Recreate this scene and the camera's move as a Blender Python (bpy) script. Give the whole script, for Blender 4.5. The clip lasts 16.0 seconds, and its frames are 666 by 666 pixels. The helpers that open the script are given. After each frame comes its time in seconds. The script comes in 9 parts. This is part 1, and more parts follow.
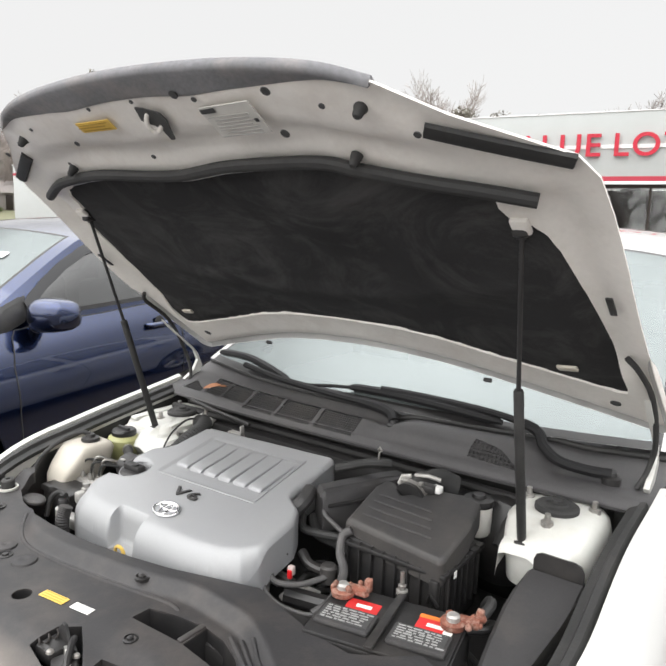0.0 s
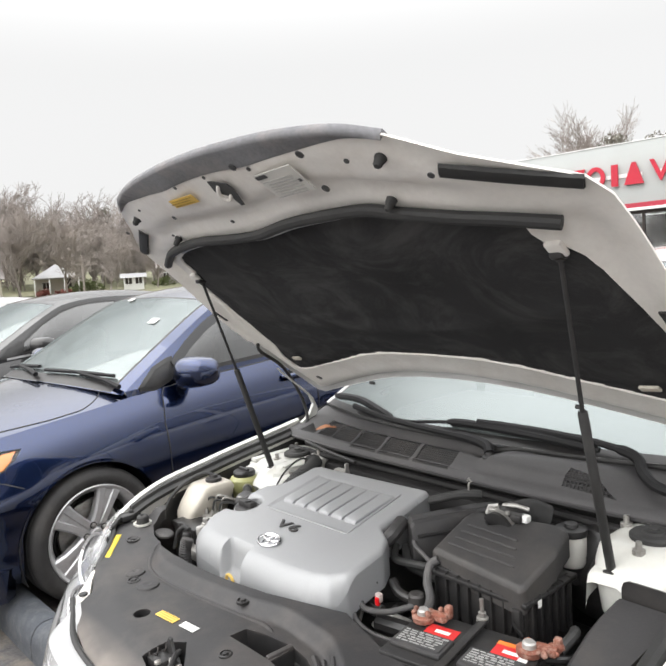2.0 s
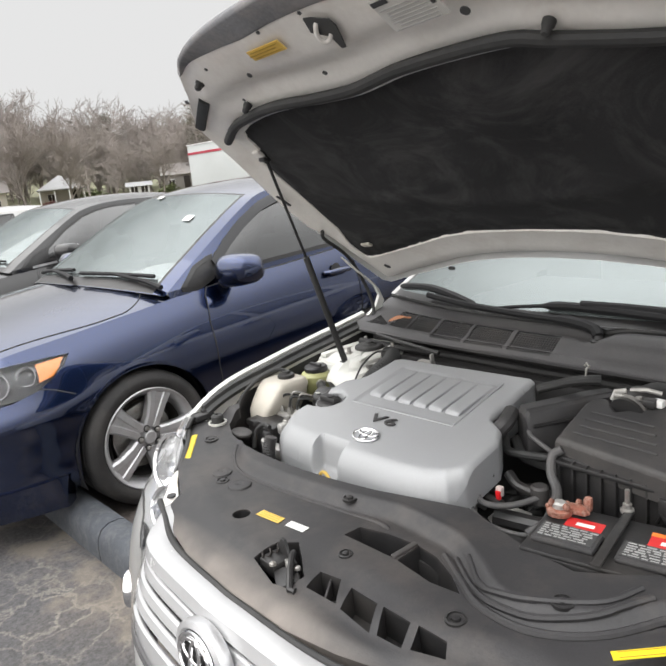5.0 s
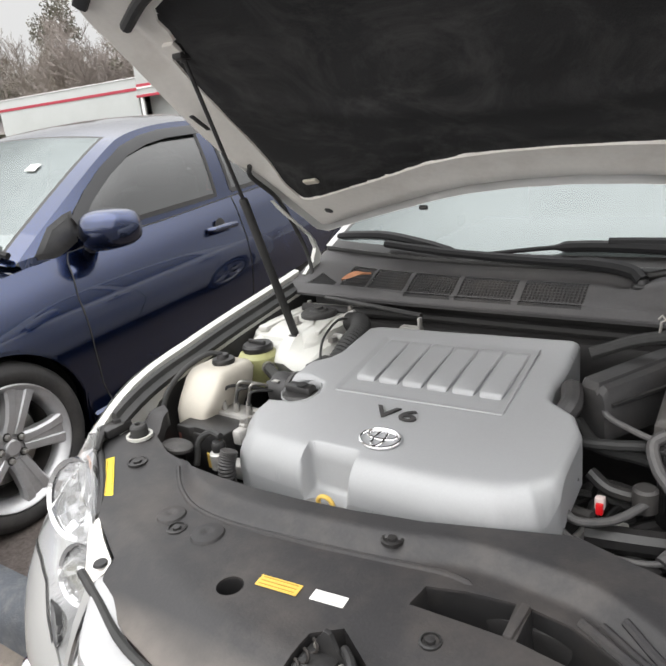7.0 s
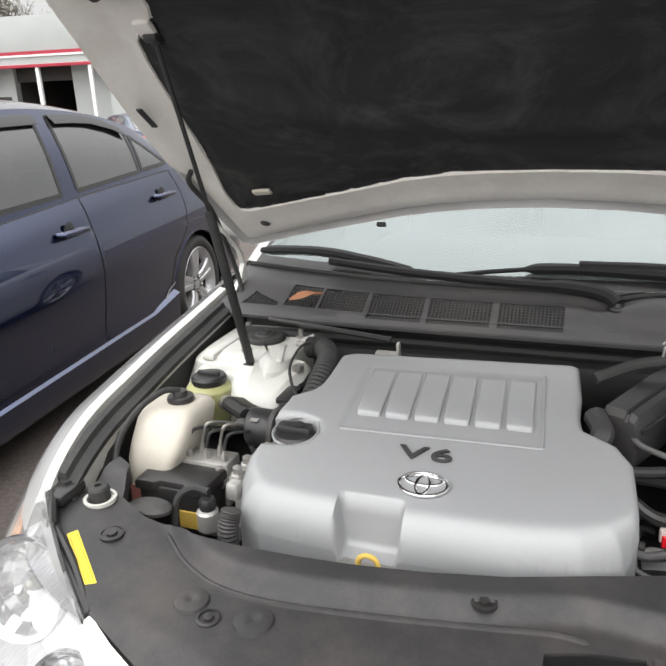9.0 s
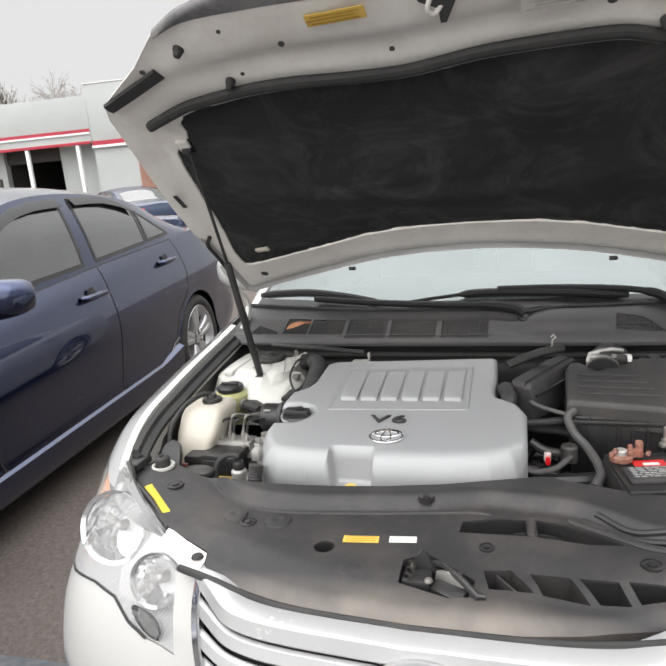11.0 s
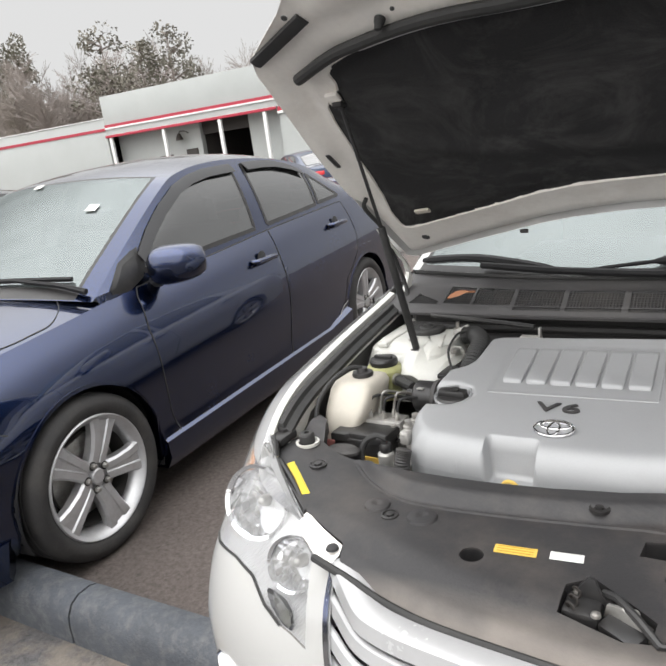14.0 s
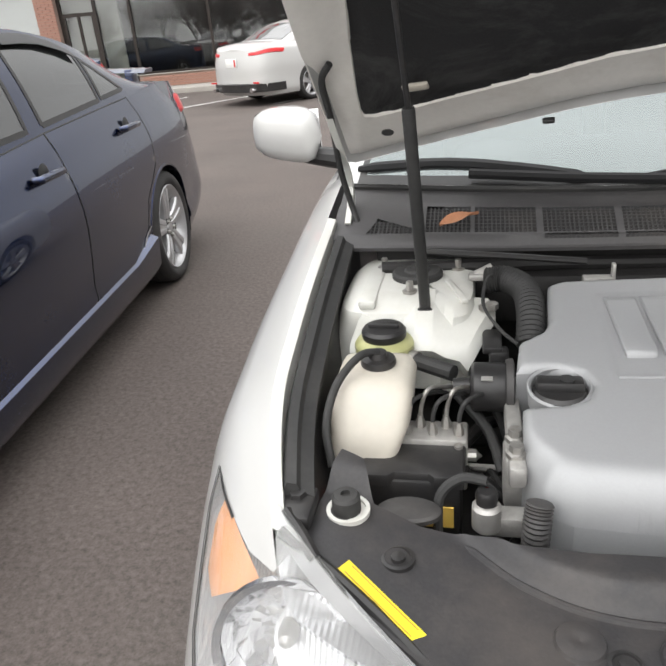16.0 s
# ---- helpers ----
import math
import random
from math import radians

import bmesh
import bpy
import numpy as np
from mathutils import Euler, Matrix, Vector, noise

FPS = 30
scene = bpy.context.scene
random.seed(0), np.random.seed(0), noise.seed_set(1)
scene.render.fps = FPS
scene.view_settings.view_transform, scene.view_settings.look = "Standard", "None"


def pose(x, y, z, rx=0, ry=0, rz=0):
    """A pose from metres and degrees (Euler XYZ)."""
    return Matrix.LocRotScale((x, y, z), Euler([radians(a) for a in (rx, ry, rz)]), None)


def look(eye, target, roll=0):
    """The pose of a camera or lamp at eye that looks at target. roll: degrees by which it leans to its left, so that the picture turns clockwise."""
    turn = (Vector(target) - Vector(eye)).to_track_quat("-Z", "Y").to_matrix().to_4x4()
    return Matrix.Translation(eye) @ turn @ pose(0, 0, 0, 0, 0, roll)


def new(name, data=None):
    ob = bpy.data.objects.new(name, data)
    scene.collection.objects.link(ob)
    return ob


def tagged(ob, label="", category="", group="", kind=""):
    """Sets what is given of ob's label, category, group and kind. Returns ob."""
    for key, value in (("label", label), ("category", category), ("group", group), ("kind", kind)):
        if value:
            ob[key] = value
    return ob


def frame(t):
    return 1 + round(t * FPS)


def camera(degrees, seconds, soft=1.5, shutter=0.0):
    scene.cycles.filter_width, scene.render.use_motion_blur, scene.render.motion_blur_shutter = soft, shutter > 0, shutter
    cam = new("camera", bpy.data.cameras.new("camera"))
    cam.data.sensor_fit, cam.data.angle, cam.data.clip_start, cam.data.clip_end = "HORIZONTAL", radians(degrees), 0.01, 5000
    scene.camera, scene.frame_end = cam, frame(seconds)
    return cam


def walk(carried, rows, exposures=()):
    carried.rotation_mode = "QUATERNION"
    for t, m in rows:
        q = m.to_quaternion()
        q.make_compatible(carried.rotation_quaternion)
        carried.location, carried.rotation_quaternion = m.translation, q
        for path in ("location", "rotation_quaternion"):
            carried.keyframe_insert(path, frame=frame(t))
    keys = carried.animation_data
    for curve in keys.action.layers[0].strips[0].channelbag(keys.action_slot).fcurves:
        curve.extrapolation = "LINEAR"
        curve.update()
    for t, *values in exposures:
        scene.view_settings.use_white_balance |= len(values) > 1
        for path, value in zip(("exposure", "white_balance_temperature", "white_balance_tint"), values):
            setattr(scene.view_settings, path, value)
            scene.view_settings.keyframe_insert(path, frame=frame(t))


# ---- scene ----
cam = camera(53.1, 16.0, soft=2.0)
PATH = [
    (0, (1.001, -0.389, 1.471), (-0.172, 1.198, 1.146), 1.7),
    (0.2, (1.023, -0.337, 1.483), (-0.208, 1.212, 1.191), 0.8),
    (0.5, (1.059, -0.304, 1.483), (-0.297, 1.141, 1.213), 1.8),
    (0.8, (1.099, -0.305, 1.467), (-0.333, 1.069, 1.22), 0.4),
    (1, (1.134, -0.296, 1.478), (-0.368, 1.003, 1.239), -1.8),
    (1.1, (1.149, -0.287, 1.463), (-0.429, 0.919, 1.226), -3.2),
    (1.3, (1.176, -0.313, 1.434), (-0.333, 0.971, 1.16), -4.1),
    (1.5, (1.188, -0.282, 1.436), (-0.304, 1.017, 1.142), -5.8),
    (1.7, (1.194, -0.282, 1.438), (-0.308, 1.011, 1.168), -6.2),
    (2, (1.194, -0.338, 1.454), (-0.33, 0.945, 1.284), -3.7),
    (2.3, (1.215, -0.428, 1.433), (-0.277, 0.902, 1.346), -2.9),
    (2.5, (1.17, -0.511, 1.447), (-0.324, 0.796, 1.2), -4.5),
    (2.7, (1.124, -0.595, 1.429), (-0.407, 0.64, 1.066), -0.4),
    (3, (1.096, -0.643, 1.444), (-0.51, 0.47, 1.016), -1.1),
    (3.2, (1.087, -0.661, 1.434), (-0.512, 0.454, 0.987), -0.4),
    (3.5, (1.062, -0.665, 1.441), (-0.519, 0.46, 0.959), 1.0),
    (3.8, (1.04, -0.654, 1.431), (-0.539, 0.459, 0.915), 1.2),
    (4, (1.03, -0.628, 1.425), (-0.523, 0.522, 0.909), 1.2),
    (4.2, (1.008, -0.592, 1.408), (-0.566, 0.516, 0.864), -0.5),
    (4.5, (0.983, -0.528, 1.398), (-0.663, 0.508, 0.932), -3.8),
    (4.7, (0.972, -0.477, 1.369), (-0.64, 0.61, 0.898), -4.8),
    (5, (0.947, -0.388, 1.395), (-0.58, 0.824, 0.946), -5.8),
    (5.2, (0.916, -0.347, 1.393), (-0.609, 0.869, 0.948), -5.0),
    (7.3, (0.343, -0.223, 1.31), (-0.798, 1.296, 0.683), -5.8),
    (7.5, (0.295, -0.169, 1.307), (-0.861, 1.331, 0.664), -4.0),
    (8, (0.211, -0.112, 1.306), (-0.883, 1.432, 0.659), -4.7),
    (8.2, (0.166, -0.149, 1.294), (-0.847, 1.487, 0.751), -5.0),
    (8.3, (0.144, -0.173, 1.305), (-0.84, 1.463, 0.708), -10.3),
    (8.5, (0.098, -0.205, 1.324), (-0.746, 1.503, 0.717), -7.0),
    (8.7, (0.064, -0.243, 1.339), (-0.704, 1.504, 0.742), -5.1),
    (9, (0.046, -0.309, 1.349), (-0.613, 1.469, 0.713), -2.1),
    (9.2, (0.03, -0.346, 1.364), (-0.547, 1.469, 0.752), -1.8),
    (11.3, (0.226, -0.871, 1.388), (-0.416, 0.965, 0.922), -5.3),
    (11.5, (0.186, -0.94, 1.387), (-0.497, 0.871, 0.882), -4.3),
    (11.7, (0.159, -0.99, 1.394), (-0.56, 0.812, 0.908), -4.2),
    (12, (0.134, -1.035, 1.385), (-0.624, 0.731, 0.832), -3.7),
    (12.3, (0.132, -1.006, 1.394), (-0.669, 0.731, 0.808), -3.7),
    (12.5, (0.124, -0.968, 1.39), (-0.713, 0.773, 0.874), -4.3),
    (12.8, (0.125, -0.917, 1.384), (-0.686, 0.858, 0.947), -4.7),
    (13, (0.191, -0.824, 1.384), (-0.698, 0.926, 1.004), -6.5),
    (13.2, (0.211, -0.769, 1.396), (-0.734, 0.965, 1.077), -5.9),
    (13.5, (0.249, -0.693, 1.382), (-0.731, 0.995, 0.946), -6.9),
    (13.8, (0.242, -0.642, 1.384), (-0.808, 0.988, 0.896), -8.4),
    (14, (0.202, -0.614, 1.372), (-0.905, 0.967, 0.847), -7.8),
    (14.3, (0.143, -0.615, 1.356), (-0.697, 1.087, 0.725), -5.0),
    (14.5, (0.086, -0.574, 1.391), (-0.747, 1.13, 0.758), -3.6),
    (15, (-0.149, -0.485, 1.377), (-0.953, 1.231, 0.736), -4.5),
    (15.2, (-0.253, -0.426, 1.372), (-1.025, 1.291, 0.695), -3.4),
    (15.5, (-0.316, -0.321, 1.337), (-1.008, 1.439, 0.686), -2.9),
    (15.7, (-0.39, -0.264, 1.306), (-0.968, 1.515, 0.598), -5.6),
    (16, (-0.489, -0.179, 1.293), (-0.905, 1.588, 0.455), -5.4),
]
walk(cam, [(t, look(eye, target, roll)) for t, eye, target, roll in PATH], [(0, 0.28), (1.5, 0.30), (2.5, 0.32), (3.3, 0.20), (4.2, 0.14), (5.5, 0.12), (9, 0.13), (12.5, 0.09), (16, 0.04)])

# ---- light ----
world = bpy.data.worlds.new("overcast")
scene.world = world
world.use_nodes = True
wn, wl = world.node_tree.nodes, world.node_tree.links
sky = wn.new("ShaderNodeTexSky")
sky.sky_type, sky.sun_disc = "NISHITA", False
sky.sun_elevation, sky.sun_rotation = radians(34), radians(198)
sky.air_density, sky.dust_density, sky.ozone_density = 1.0, 4.0, 0.6
grey = wn.new("ShaderNodeHueSaturation")
grey.inputs["Saturation"].default_value, grey.inputs["Value"].default_value = 0.06, 0.08
cloud = wn.new("ShaderNodeMixRGB")
cloud.inputs[0].default_value = 0.8
wl.new(sky.outputs[0], grey.inputs["Color"])
wl.new(grey.outputs[0], cloud.inputs[1])
# an overcast sky is brighter overhead than at the horizon
way, up, lift = wn.new("ShaderNodeTexCoord"), wn.new("ShaderNodeSeparateXYZ"), wn.new("ShaderNodeMapRange")
wl.new(way.outputs["Generated"], up.inputs[0])
wl.new(up.outputs["Z"], lift.inputs[0])
lift.interpolation_type = "SMOOTHSTEP"
lift.inputs[1].default_value, lift.inputs[2].default_value, lift.inputs[3].default_value, lift.inputs[4].default_value = 0.28, 0.88, 0.84, 3.6
wl.new(lift.outputs[0], cloud.inputs[2])
wl.new(cloud.outputs[0], wn["Background"].inputs[0])
wn["Background"].inputs[1].default_value = 1.0
sun = new("sun", bpy.data.lights.new("sun", "SUN"))
sun.data.energy, sun.data.angle, sun.data.color = 2.3, radians(100), (1.0, 0.975, 0.945)
sun.matrix_world = look((-3, -9, 6.5), (0, 0, 0))
scene.view_settings.exposure = 0.0


# ---- materials ----
def mat(name, col, rough=0.5, metal=0.0, coat=0.0, var=0.12, scale=6.0, fine=90.0, bump=0.05, spec=0.5, dirt=None, dirt_amt=0.0, dirt_scale=3.0, coat_rough=0.03):
    """A painted, plastic, metal or stone surface with stains and grain at two scales, sized in metres."""
    m = bpy.data.materials.new(name)
    m.use_nodes = True
    n, l = m.node_tree.nodes, m.node_tree.links
    b = n["Principled BSDF"]
    b.inputs["Metallic"].default_value = metal
    b.inputs["Specular IOR Level"].default_value = spec
    b.inputs["Coat Weight"].default_value = coat
    b.inputs["Coat Roughness"].default_value = coat_rough
    co = n.new("ShaderNodeTexCoord")
    big, small = n.new("ShaderNodeTexNoise"), n.new("ShaderNodeTexNoise")
    big.inputs["Scale"].default_value, big.inputs["Detail"].default_value = scale, 5.0
    small.inputs["Scale"].default_value, small.inputs["Detail"].default_value = fine, 4.0
    for t in (big, small):
        l.new(co.outputs["Object"], t.inputs["Vector"])
    mix = n.new("ShaderNodeMath")
    mix.operation = "MULTIPLY_ADD"
    mix.inputs[1].default_value = 0.6
    half = n.new("ShaderNodeMath")
    half.operation, half.inputs[1].default_value = "MULTIPLY", 0.4
    l.new(small.outputs["Fac"], half.inputs[0])
    l.new(big.outputs["Fac"], mix.inputs[0])
    l.new(half.outputs[0], mix.inputs[2])
    ramp = n.new("ShaderNodeValToRGB")
    ramp.color_ramp.elements[0].position, ramp.color_ramp.elements[1].position = 0.32, 0.68
    ramp.color_ramp.elements[0].color = (*[c * (1 - var) for c in col], 1)
    ramp.color_ramp.elements[1].color = (*[min(1, c * (1 + var)) for c in col], 1)
    l.new(mix.outputs[0], ramp.inputs[0])
    out = ramp.outputs[0]
    if dirt:
        dn = n.new("ShaderNodeTexNoise")
        dn.inputs["Scale"].default_value, dn.inputs["Detail"].default_value, dn.inputs["Roughness"].default_value = dirt_scale, 8.0, 0.7
        l.new(co.outputs["Object"], dn.inputs["Vector"])
        dr = n.new("ShaderNodeMapRange")
        dr.inputs[1].default_value, dr.inputs[2].default_value, dr.inputs[4].default_value = 0.47, 0.72, dirt_amt
        l.new(dn.outputs["Fac"], dr.inputs[0])
        dm = n.new("ShaderNodeMixRGB")
        dm.inputs[2].default_value = (*dirt, 1)
        l.new(dr.outputs[0], dm.inputs[0])
        l.new(out, dm.inputs[1])
        out = dm.outputs[0]
    l.new(out, b.inputs["Base Color"])
    rr = n.new("ShaderNodeMapRange")
    rr.inputs[3].default_value, rr.inputs[4].default_value = max(0.02, rough * 0.8), min(1, rough * 1.2)
    l.new(mix.outputs[0], rr.inputs[0])
    l.new(rr.outputs[0], b.inputs["Roughness"])
    if bump:
        bp = n.new("ShaderNodeBump")
        bp.inputs["Strength"].default_value, bp.inputs["Distance"].default_value = bump, 0.004
        l.new(small.outputs["Fac"], bp.inputs["Height"])
        l.new(bp.outputs[0], b.inputs["Normal"])
    return m


def glass(name, tint, rough=0.0, extra=0.0, gain=1.0, dust=0.0, film=(0.62, 0.64, 0.64), mirror=(1, 1, 1)):
    """A thin pane: tinted see-through with the Fresnel reflection of its two faces, an even extra reflection and a pale
    film.
    """
    m = bpy.data.materials.new(name)
    m.use_nodes = True
    n, l = m.node_tree.nodes, m.node_tree.links
    n.remove(n["Principled BSDF"])
    tr, gl, fr, mx = n.new("ShaderNodeBsdfTransparent"), n.new("ShaderNodeBsdfGlossy"), n.new("ShaderNodeFresnel"), n.new("ShaderNodeMixShader")
    tr.inputs[0].default_value, gl.inputs["Roughness"].default_value, fr.inputs[0].default_value = (*tint, 1), rough, 1.75
    gl.inputs["Color"].default_value = (*mirror, 1)
    add = n.new("ShaderNodeMath")
    add.operation = "MULTIPLY_ADD"
    add.inputs[1].default_value, add.inputs[2].default_value = gain, extra
    add.use_clamp = True
    l.new(fr.outputs[0], add.inputs[0])
    l.new(add.outputs[0], mx.inputs[0])
    l.new(tr.outputs[0], mx.inputs[1])
    l.new(gl.outputs[0], mx.inputs[2])
    film_bsdf, speck, amount, last = n.new("ShaderNodeBsdfDiffuse"), n.new("ShaderNodeTexNoise"), n.new("ShaderNodeMath"), n.new("ShaderNodeMixShader")
    film_bsdf.inputs[0].default_value = (*film, 1)
    speck.inputs["Scale"].default_value, speck.inputs["Detail"].default_value = 7.0, 8.0
    place = n.new("ShaderNodeTexCoord")
    l.new(place.outputs["Object"], speck.inputs["Vector"])
    amount.operation, amount.inputs[1].default_value = "MULTIPLY", dust * 2
    l.new(speck.outputs["Fac"], amount.inputs[0])
    l.new(amount.outputs[0], last.inputs[0])
    l.new(mx.outputs[0], last.inputs[1])
    l.new(film_bsdf.outputs[0], last.inputs[2])
    l.new(last.outputs[0], n["Material Output"].inputs[0])
    return m


WHITE = mat("pearl_white_paint", (0.455, 0.452, 0.442), 0.32, coat=1.0, var=0.015, scale=2, bump=0.0)
WHITE_IN = mat("inner_white_paint", (0.82, 0.79, 0.745), 0.5, coat=0.15, var=0.05, bump=0.02, dirt=(0.55, 0.49, 0.43), dirt_amt=0.5, dirt_scale=5)
WHITE_BAY = mat("bay_white_paint", (0.62, 0.62, 0.585), 0.4, coat=0.3, var=0.04, bump=0.02, dirt=(0.42, 0.39, 0.33), dirt_amt=0.35, dirt_scale=7)
BLUE = mat("navy_metallic_paint", (0.0115, 0.0235, 0.076), 0.26, metal=1.0, coat=1.0, var=0.08, scale=3, bump=0.0, coat_rough=0.03)
BLUE.node_tree.nodes["Principled BSDF"].inputs["Coat IOR"].default_value = 1.65
GRAPHITE = mat("graphite_metallic_paint", (0.008, 0.0078, 0.0084), 0.4, metal=0.0, spec=0.2, coat=1.0, var=0.08, bump=0.0)
PLASTIC = mat("dark_grey_plastic", (0.034, 0.033, 0.034), 0.55, var=0.2, scale=5, fine=220, bump=0.12, dirt=(0.13, 0.115, 0.10), dirt_amt=0.35, dirt_scale=4)
SHIELD = mat("dusty_grey_plastic", (0.031, 0.030, 0.0315), 0.50, spec=0.4, var=0.2, scale=4, fine=260, bump=0.10, dirt=(0.14, 0.120, 0.106), dirt_amt=0.36, dirt_scale=5)
sn, sl = SHIELD.node_tree.nodes, SHIELD.node_tree.links
# pale road dust lies along the front edge of the shield
where, axis, near, patchy, both, dusty = sn.new("ShaderNodeTexCoord"), sn.new("ShaderNodeSeparateXYZ"), sn.new("ShaderNodeMapRange"), sn.new("ShaderNodeTexNoise"), sn.new("ShaderNodeMath"), sn.new("ShaderNodeMixRGB")
sl.new(where.outputs["Object"], axis.inputs[0])
sl.new(where.outputs["Object"], patchy.inputs["Vector"])
patchy.inputs["Scale"].default_value, patchy.inputs["Detail"].default_value = 14.0, 7.0
sl.new(axis.outputs["Y"], near.inputs[0])
near.inputs[1].default_value, near.inputs[2].default_value, near.inputs[3].default_value, near.inputs[4].default_value = 0.085, 0.15, 1.6, 0.0
both.operation, both.use_clamp = "MULTIPLY", True
sl.new(near.outputs[0], both.inputs[0])
sl.new(patchy.outputs["Fac"], both.inputs[1])
sl.new(both.outputs[0], dusty.inputs[0])
shade = sn["Principled BSDF"].inputs["Base Color"]
sl.new(shade.links[0].from_socket, dusty.inputs[1])
dusty.inputs[2].default_value = (0.20, 0.175, 0.155, 1)
sl.new(dusty.outputs[0], shade)
COWLP = mat("faded_cowl_plastic", (0.062, 0.060, 0.062), 0.58, var=0.15, scale=5, fine=200, bump=0.1, dirt=(0.13, 0.12, 0.11), dirt_amt=0.3)
BLACK = mat("black_plastic", (0.020, 0.0195, 0.020), 0.4, var=0.25, bump=0.08, dirt=(0.07, 0.062, 0.055), dirt_amt=0.35, dirt_scale=9)
RUBBER = mat("black_rubber", (0.024, 0.024, 0.024), 0.65, var=0.25, bump=0.15, dirt=(0.09, 0.085, 0.08), dirt_amt=0.3, dirt_scale=8)
TYRE = mat("tyre_rubber", (0.022, 0.021, 0.021), 0.75, var=0.25, bump=0.2, fine=120, dirt=(0.10, 0.09, 0.08), dirt_amt=0.3, dirt_scale=7)
# deep shade of the bay and underbody is put into this near-black
VOID = mat("shade_black_metal", (0.015, 0.014, 0.014), 0.7, var=0.4, bump=0.2)
SILVER = mat("silver_painted_plastic", (0.325, 0.33, 0.338), 0.5, metal=0.25, coat=0.10, var=0.05, scale=3, fine=300, bump=0.03, dirt=(0.29, 0.285, 0.28), dirt_amt=0.25, dirt_scale=5)
ALLOY = mat("alloy_wheel_paint", (0.50, 0.50, 0.51), 0.35, metal=0.6, coat=0.4, var=0.06, bump=0.02, dirt=(0.22, 0.2, 0.18), dirt_amt=0.35, dirt_scale=10)
CHROME = mat("chrome", (0.80, 0.80, 0.81), 0.09, metal=1.0, var=0.04, bump=0.0)
GRILLE_SILVER = mat("silver_grille_paint", (0.43, 0.43, 0.435), 0.26, metal=0.15, coat=0.8, var=0.03, bump=0.0)
STEEL = mat("dull_steel", (0.40, 0.39, 0.37), 0.45, metal=0.8, var=0.2, bump=0.15, dirt=(0.16, 0.12, 0.09), dirt_amt=0.5, dirt_scale=30)
CAST = mat("cast_aluminium", (0.46, 0.45, 0.43), 0.55, metal=0.6, var=0.2, fine=160, bump=0.25, dirt=(0.12, 0.11, 0.1), dirt_amt=0.5, dirt_scale=20)
FELT = mat("charcoal_felt", (0.034, 0.034, 0.035), 0.95, var=0.3, scale=5, fine=400, bump=0.25, spec=0.15, dirt=(0.135, 0.132, 0.13), dirt_amt=0.42, dirt_scale=4.0)
for felt_noise in FELT.node_tree.nodes:
    if felt_noise.bl_idname == "ShaderNodeTexNoise" and abs(felt_noise.inputs["Scale"].default_value - 4.0) < 0.01:
        felt_noise.inputs["Distortion"].default_value = 1.6
LIPGREY = mat("grimy_hood_lip", (0.20, 0.20, 0.21), 0.85, spec=0.25, var=0.25, scale=9, fine=140, bump=0.1, dirt=(0.34, 0.31, 0.295), dirt_amt=0.6, dirt_scale=14)
TANKW = mat("milky_tank_plastic", (0.53, 0.495, 0.43), 0.4, var=0.06, bump=0.02, dirt=(0.55, 0.46, 0.36), dirt_amt=0.35)
GREEN = mat("green_fluid_reservoir", (0.42, 0.42, 0.20), 0.35, var=0.12, bump=0.02)
YELLOW = mat("yellow_label", (0.70, 0.47, 0.10), 0.45, var=0.06, bump=0.0)
LEMON = mat("lemon_label", (0.72, 0.57, 0.025), 0.45, var=0.06, bump=0.0)
PAPER = mat("white_label", (0.78, 0.78, 0.76), 0.5, var=0.04, bump=0.0)
FADED = mat("faded_label", (0.60, 0.585, 0.55), 0.5, var=0.05, bump=0.0)
# print black, also used to paint the shade inside holes and vents
INK_SHADE = mat("label_ink_and_hole_shade", (0.05, 0.05, 0.05), 0.6, var=0.1, bump=0.0)
INKG = mat("faded_ink", (0.46, 0.45, 0.43), 0.6, var=0.1, bump=0.0)
RED = mat("red_label", (0.55, 0.03, 0.03), 0.45, var=0.08, bump=0.0)
ORANGE = mat("orange_plastic", (0.75, 0.20, 0.04), 0.35, var=0.1, bump=0.0)
COPPER = mat("corroded_copper", (0.20, 0.070, 0.045), 0.85, metal=0.0, var=0.5, scale=40, bump=0.6, dirt=(0.44, 0.31, 0.25), dirt_amt=0.8, dirt_scale=70)
PALEAMBER = mat("pale_amber_lens", (0.80, 0.40, 0.17), 0.10, coat=1.0, var=0.10, scale=18, bump=0.0)
AMBER = mat("amber_lens", (0.72, 0.25, 0.07), 0.12, coat=1.0, var=0.06, bump=0.0)
REDLENS = mat("red_lamp_lens", (0.52, 0.008, 0.012), 0.3, coat=0.25, var=0.08, bump=0.0)
LEAFM = mat("dry_leaf", (0.42, 0.19, 0.10), 0.7, var=0.2, scale=30, bump=0.2)
# pale films put sky haze as well as dust into the glass colour
BODYGLASS = glass("tinted_side_glass", (0.10, 0.10, 0.105), extra=0.03, gain=1.6, dust=0.03)
WINDSHIELD = glass("windshield_glass", (0.50, 0.56, 0.55), extra=0.44, gain=0.8, dust=0.10, film=(0.60, 0.66, 0.66), mirror=(0.305, 0.335, 0.335))
# the film whitens this lens: glare put into its colour
CLEAR = glass("clear_lamp_lens", (0.95, 0.96, 0.97), gain=1.0, dust=0.12, film=(0.80, 0.80, 0.78))
NEWLENS = glass("clean_lamp_lens", (0.97, 0.97, 0.98), gain=0.4)
# mirrored sky brightness is put into this pale, barely metallic base
FACET = mat("faceted_reflector", (0.70, 0.70, 0.71), 0.20, metal=0.3, var=0.03, fine=34, bump=0.3)
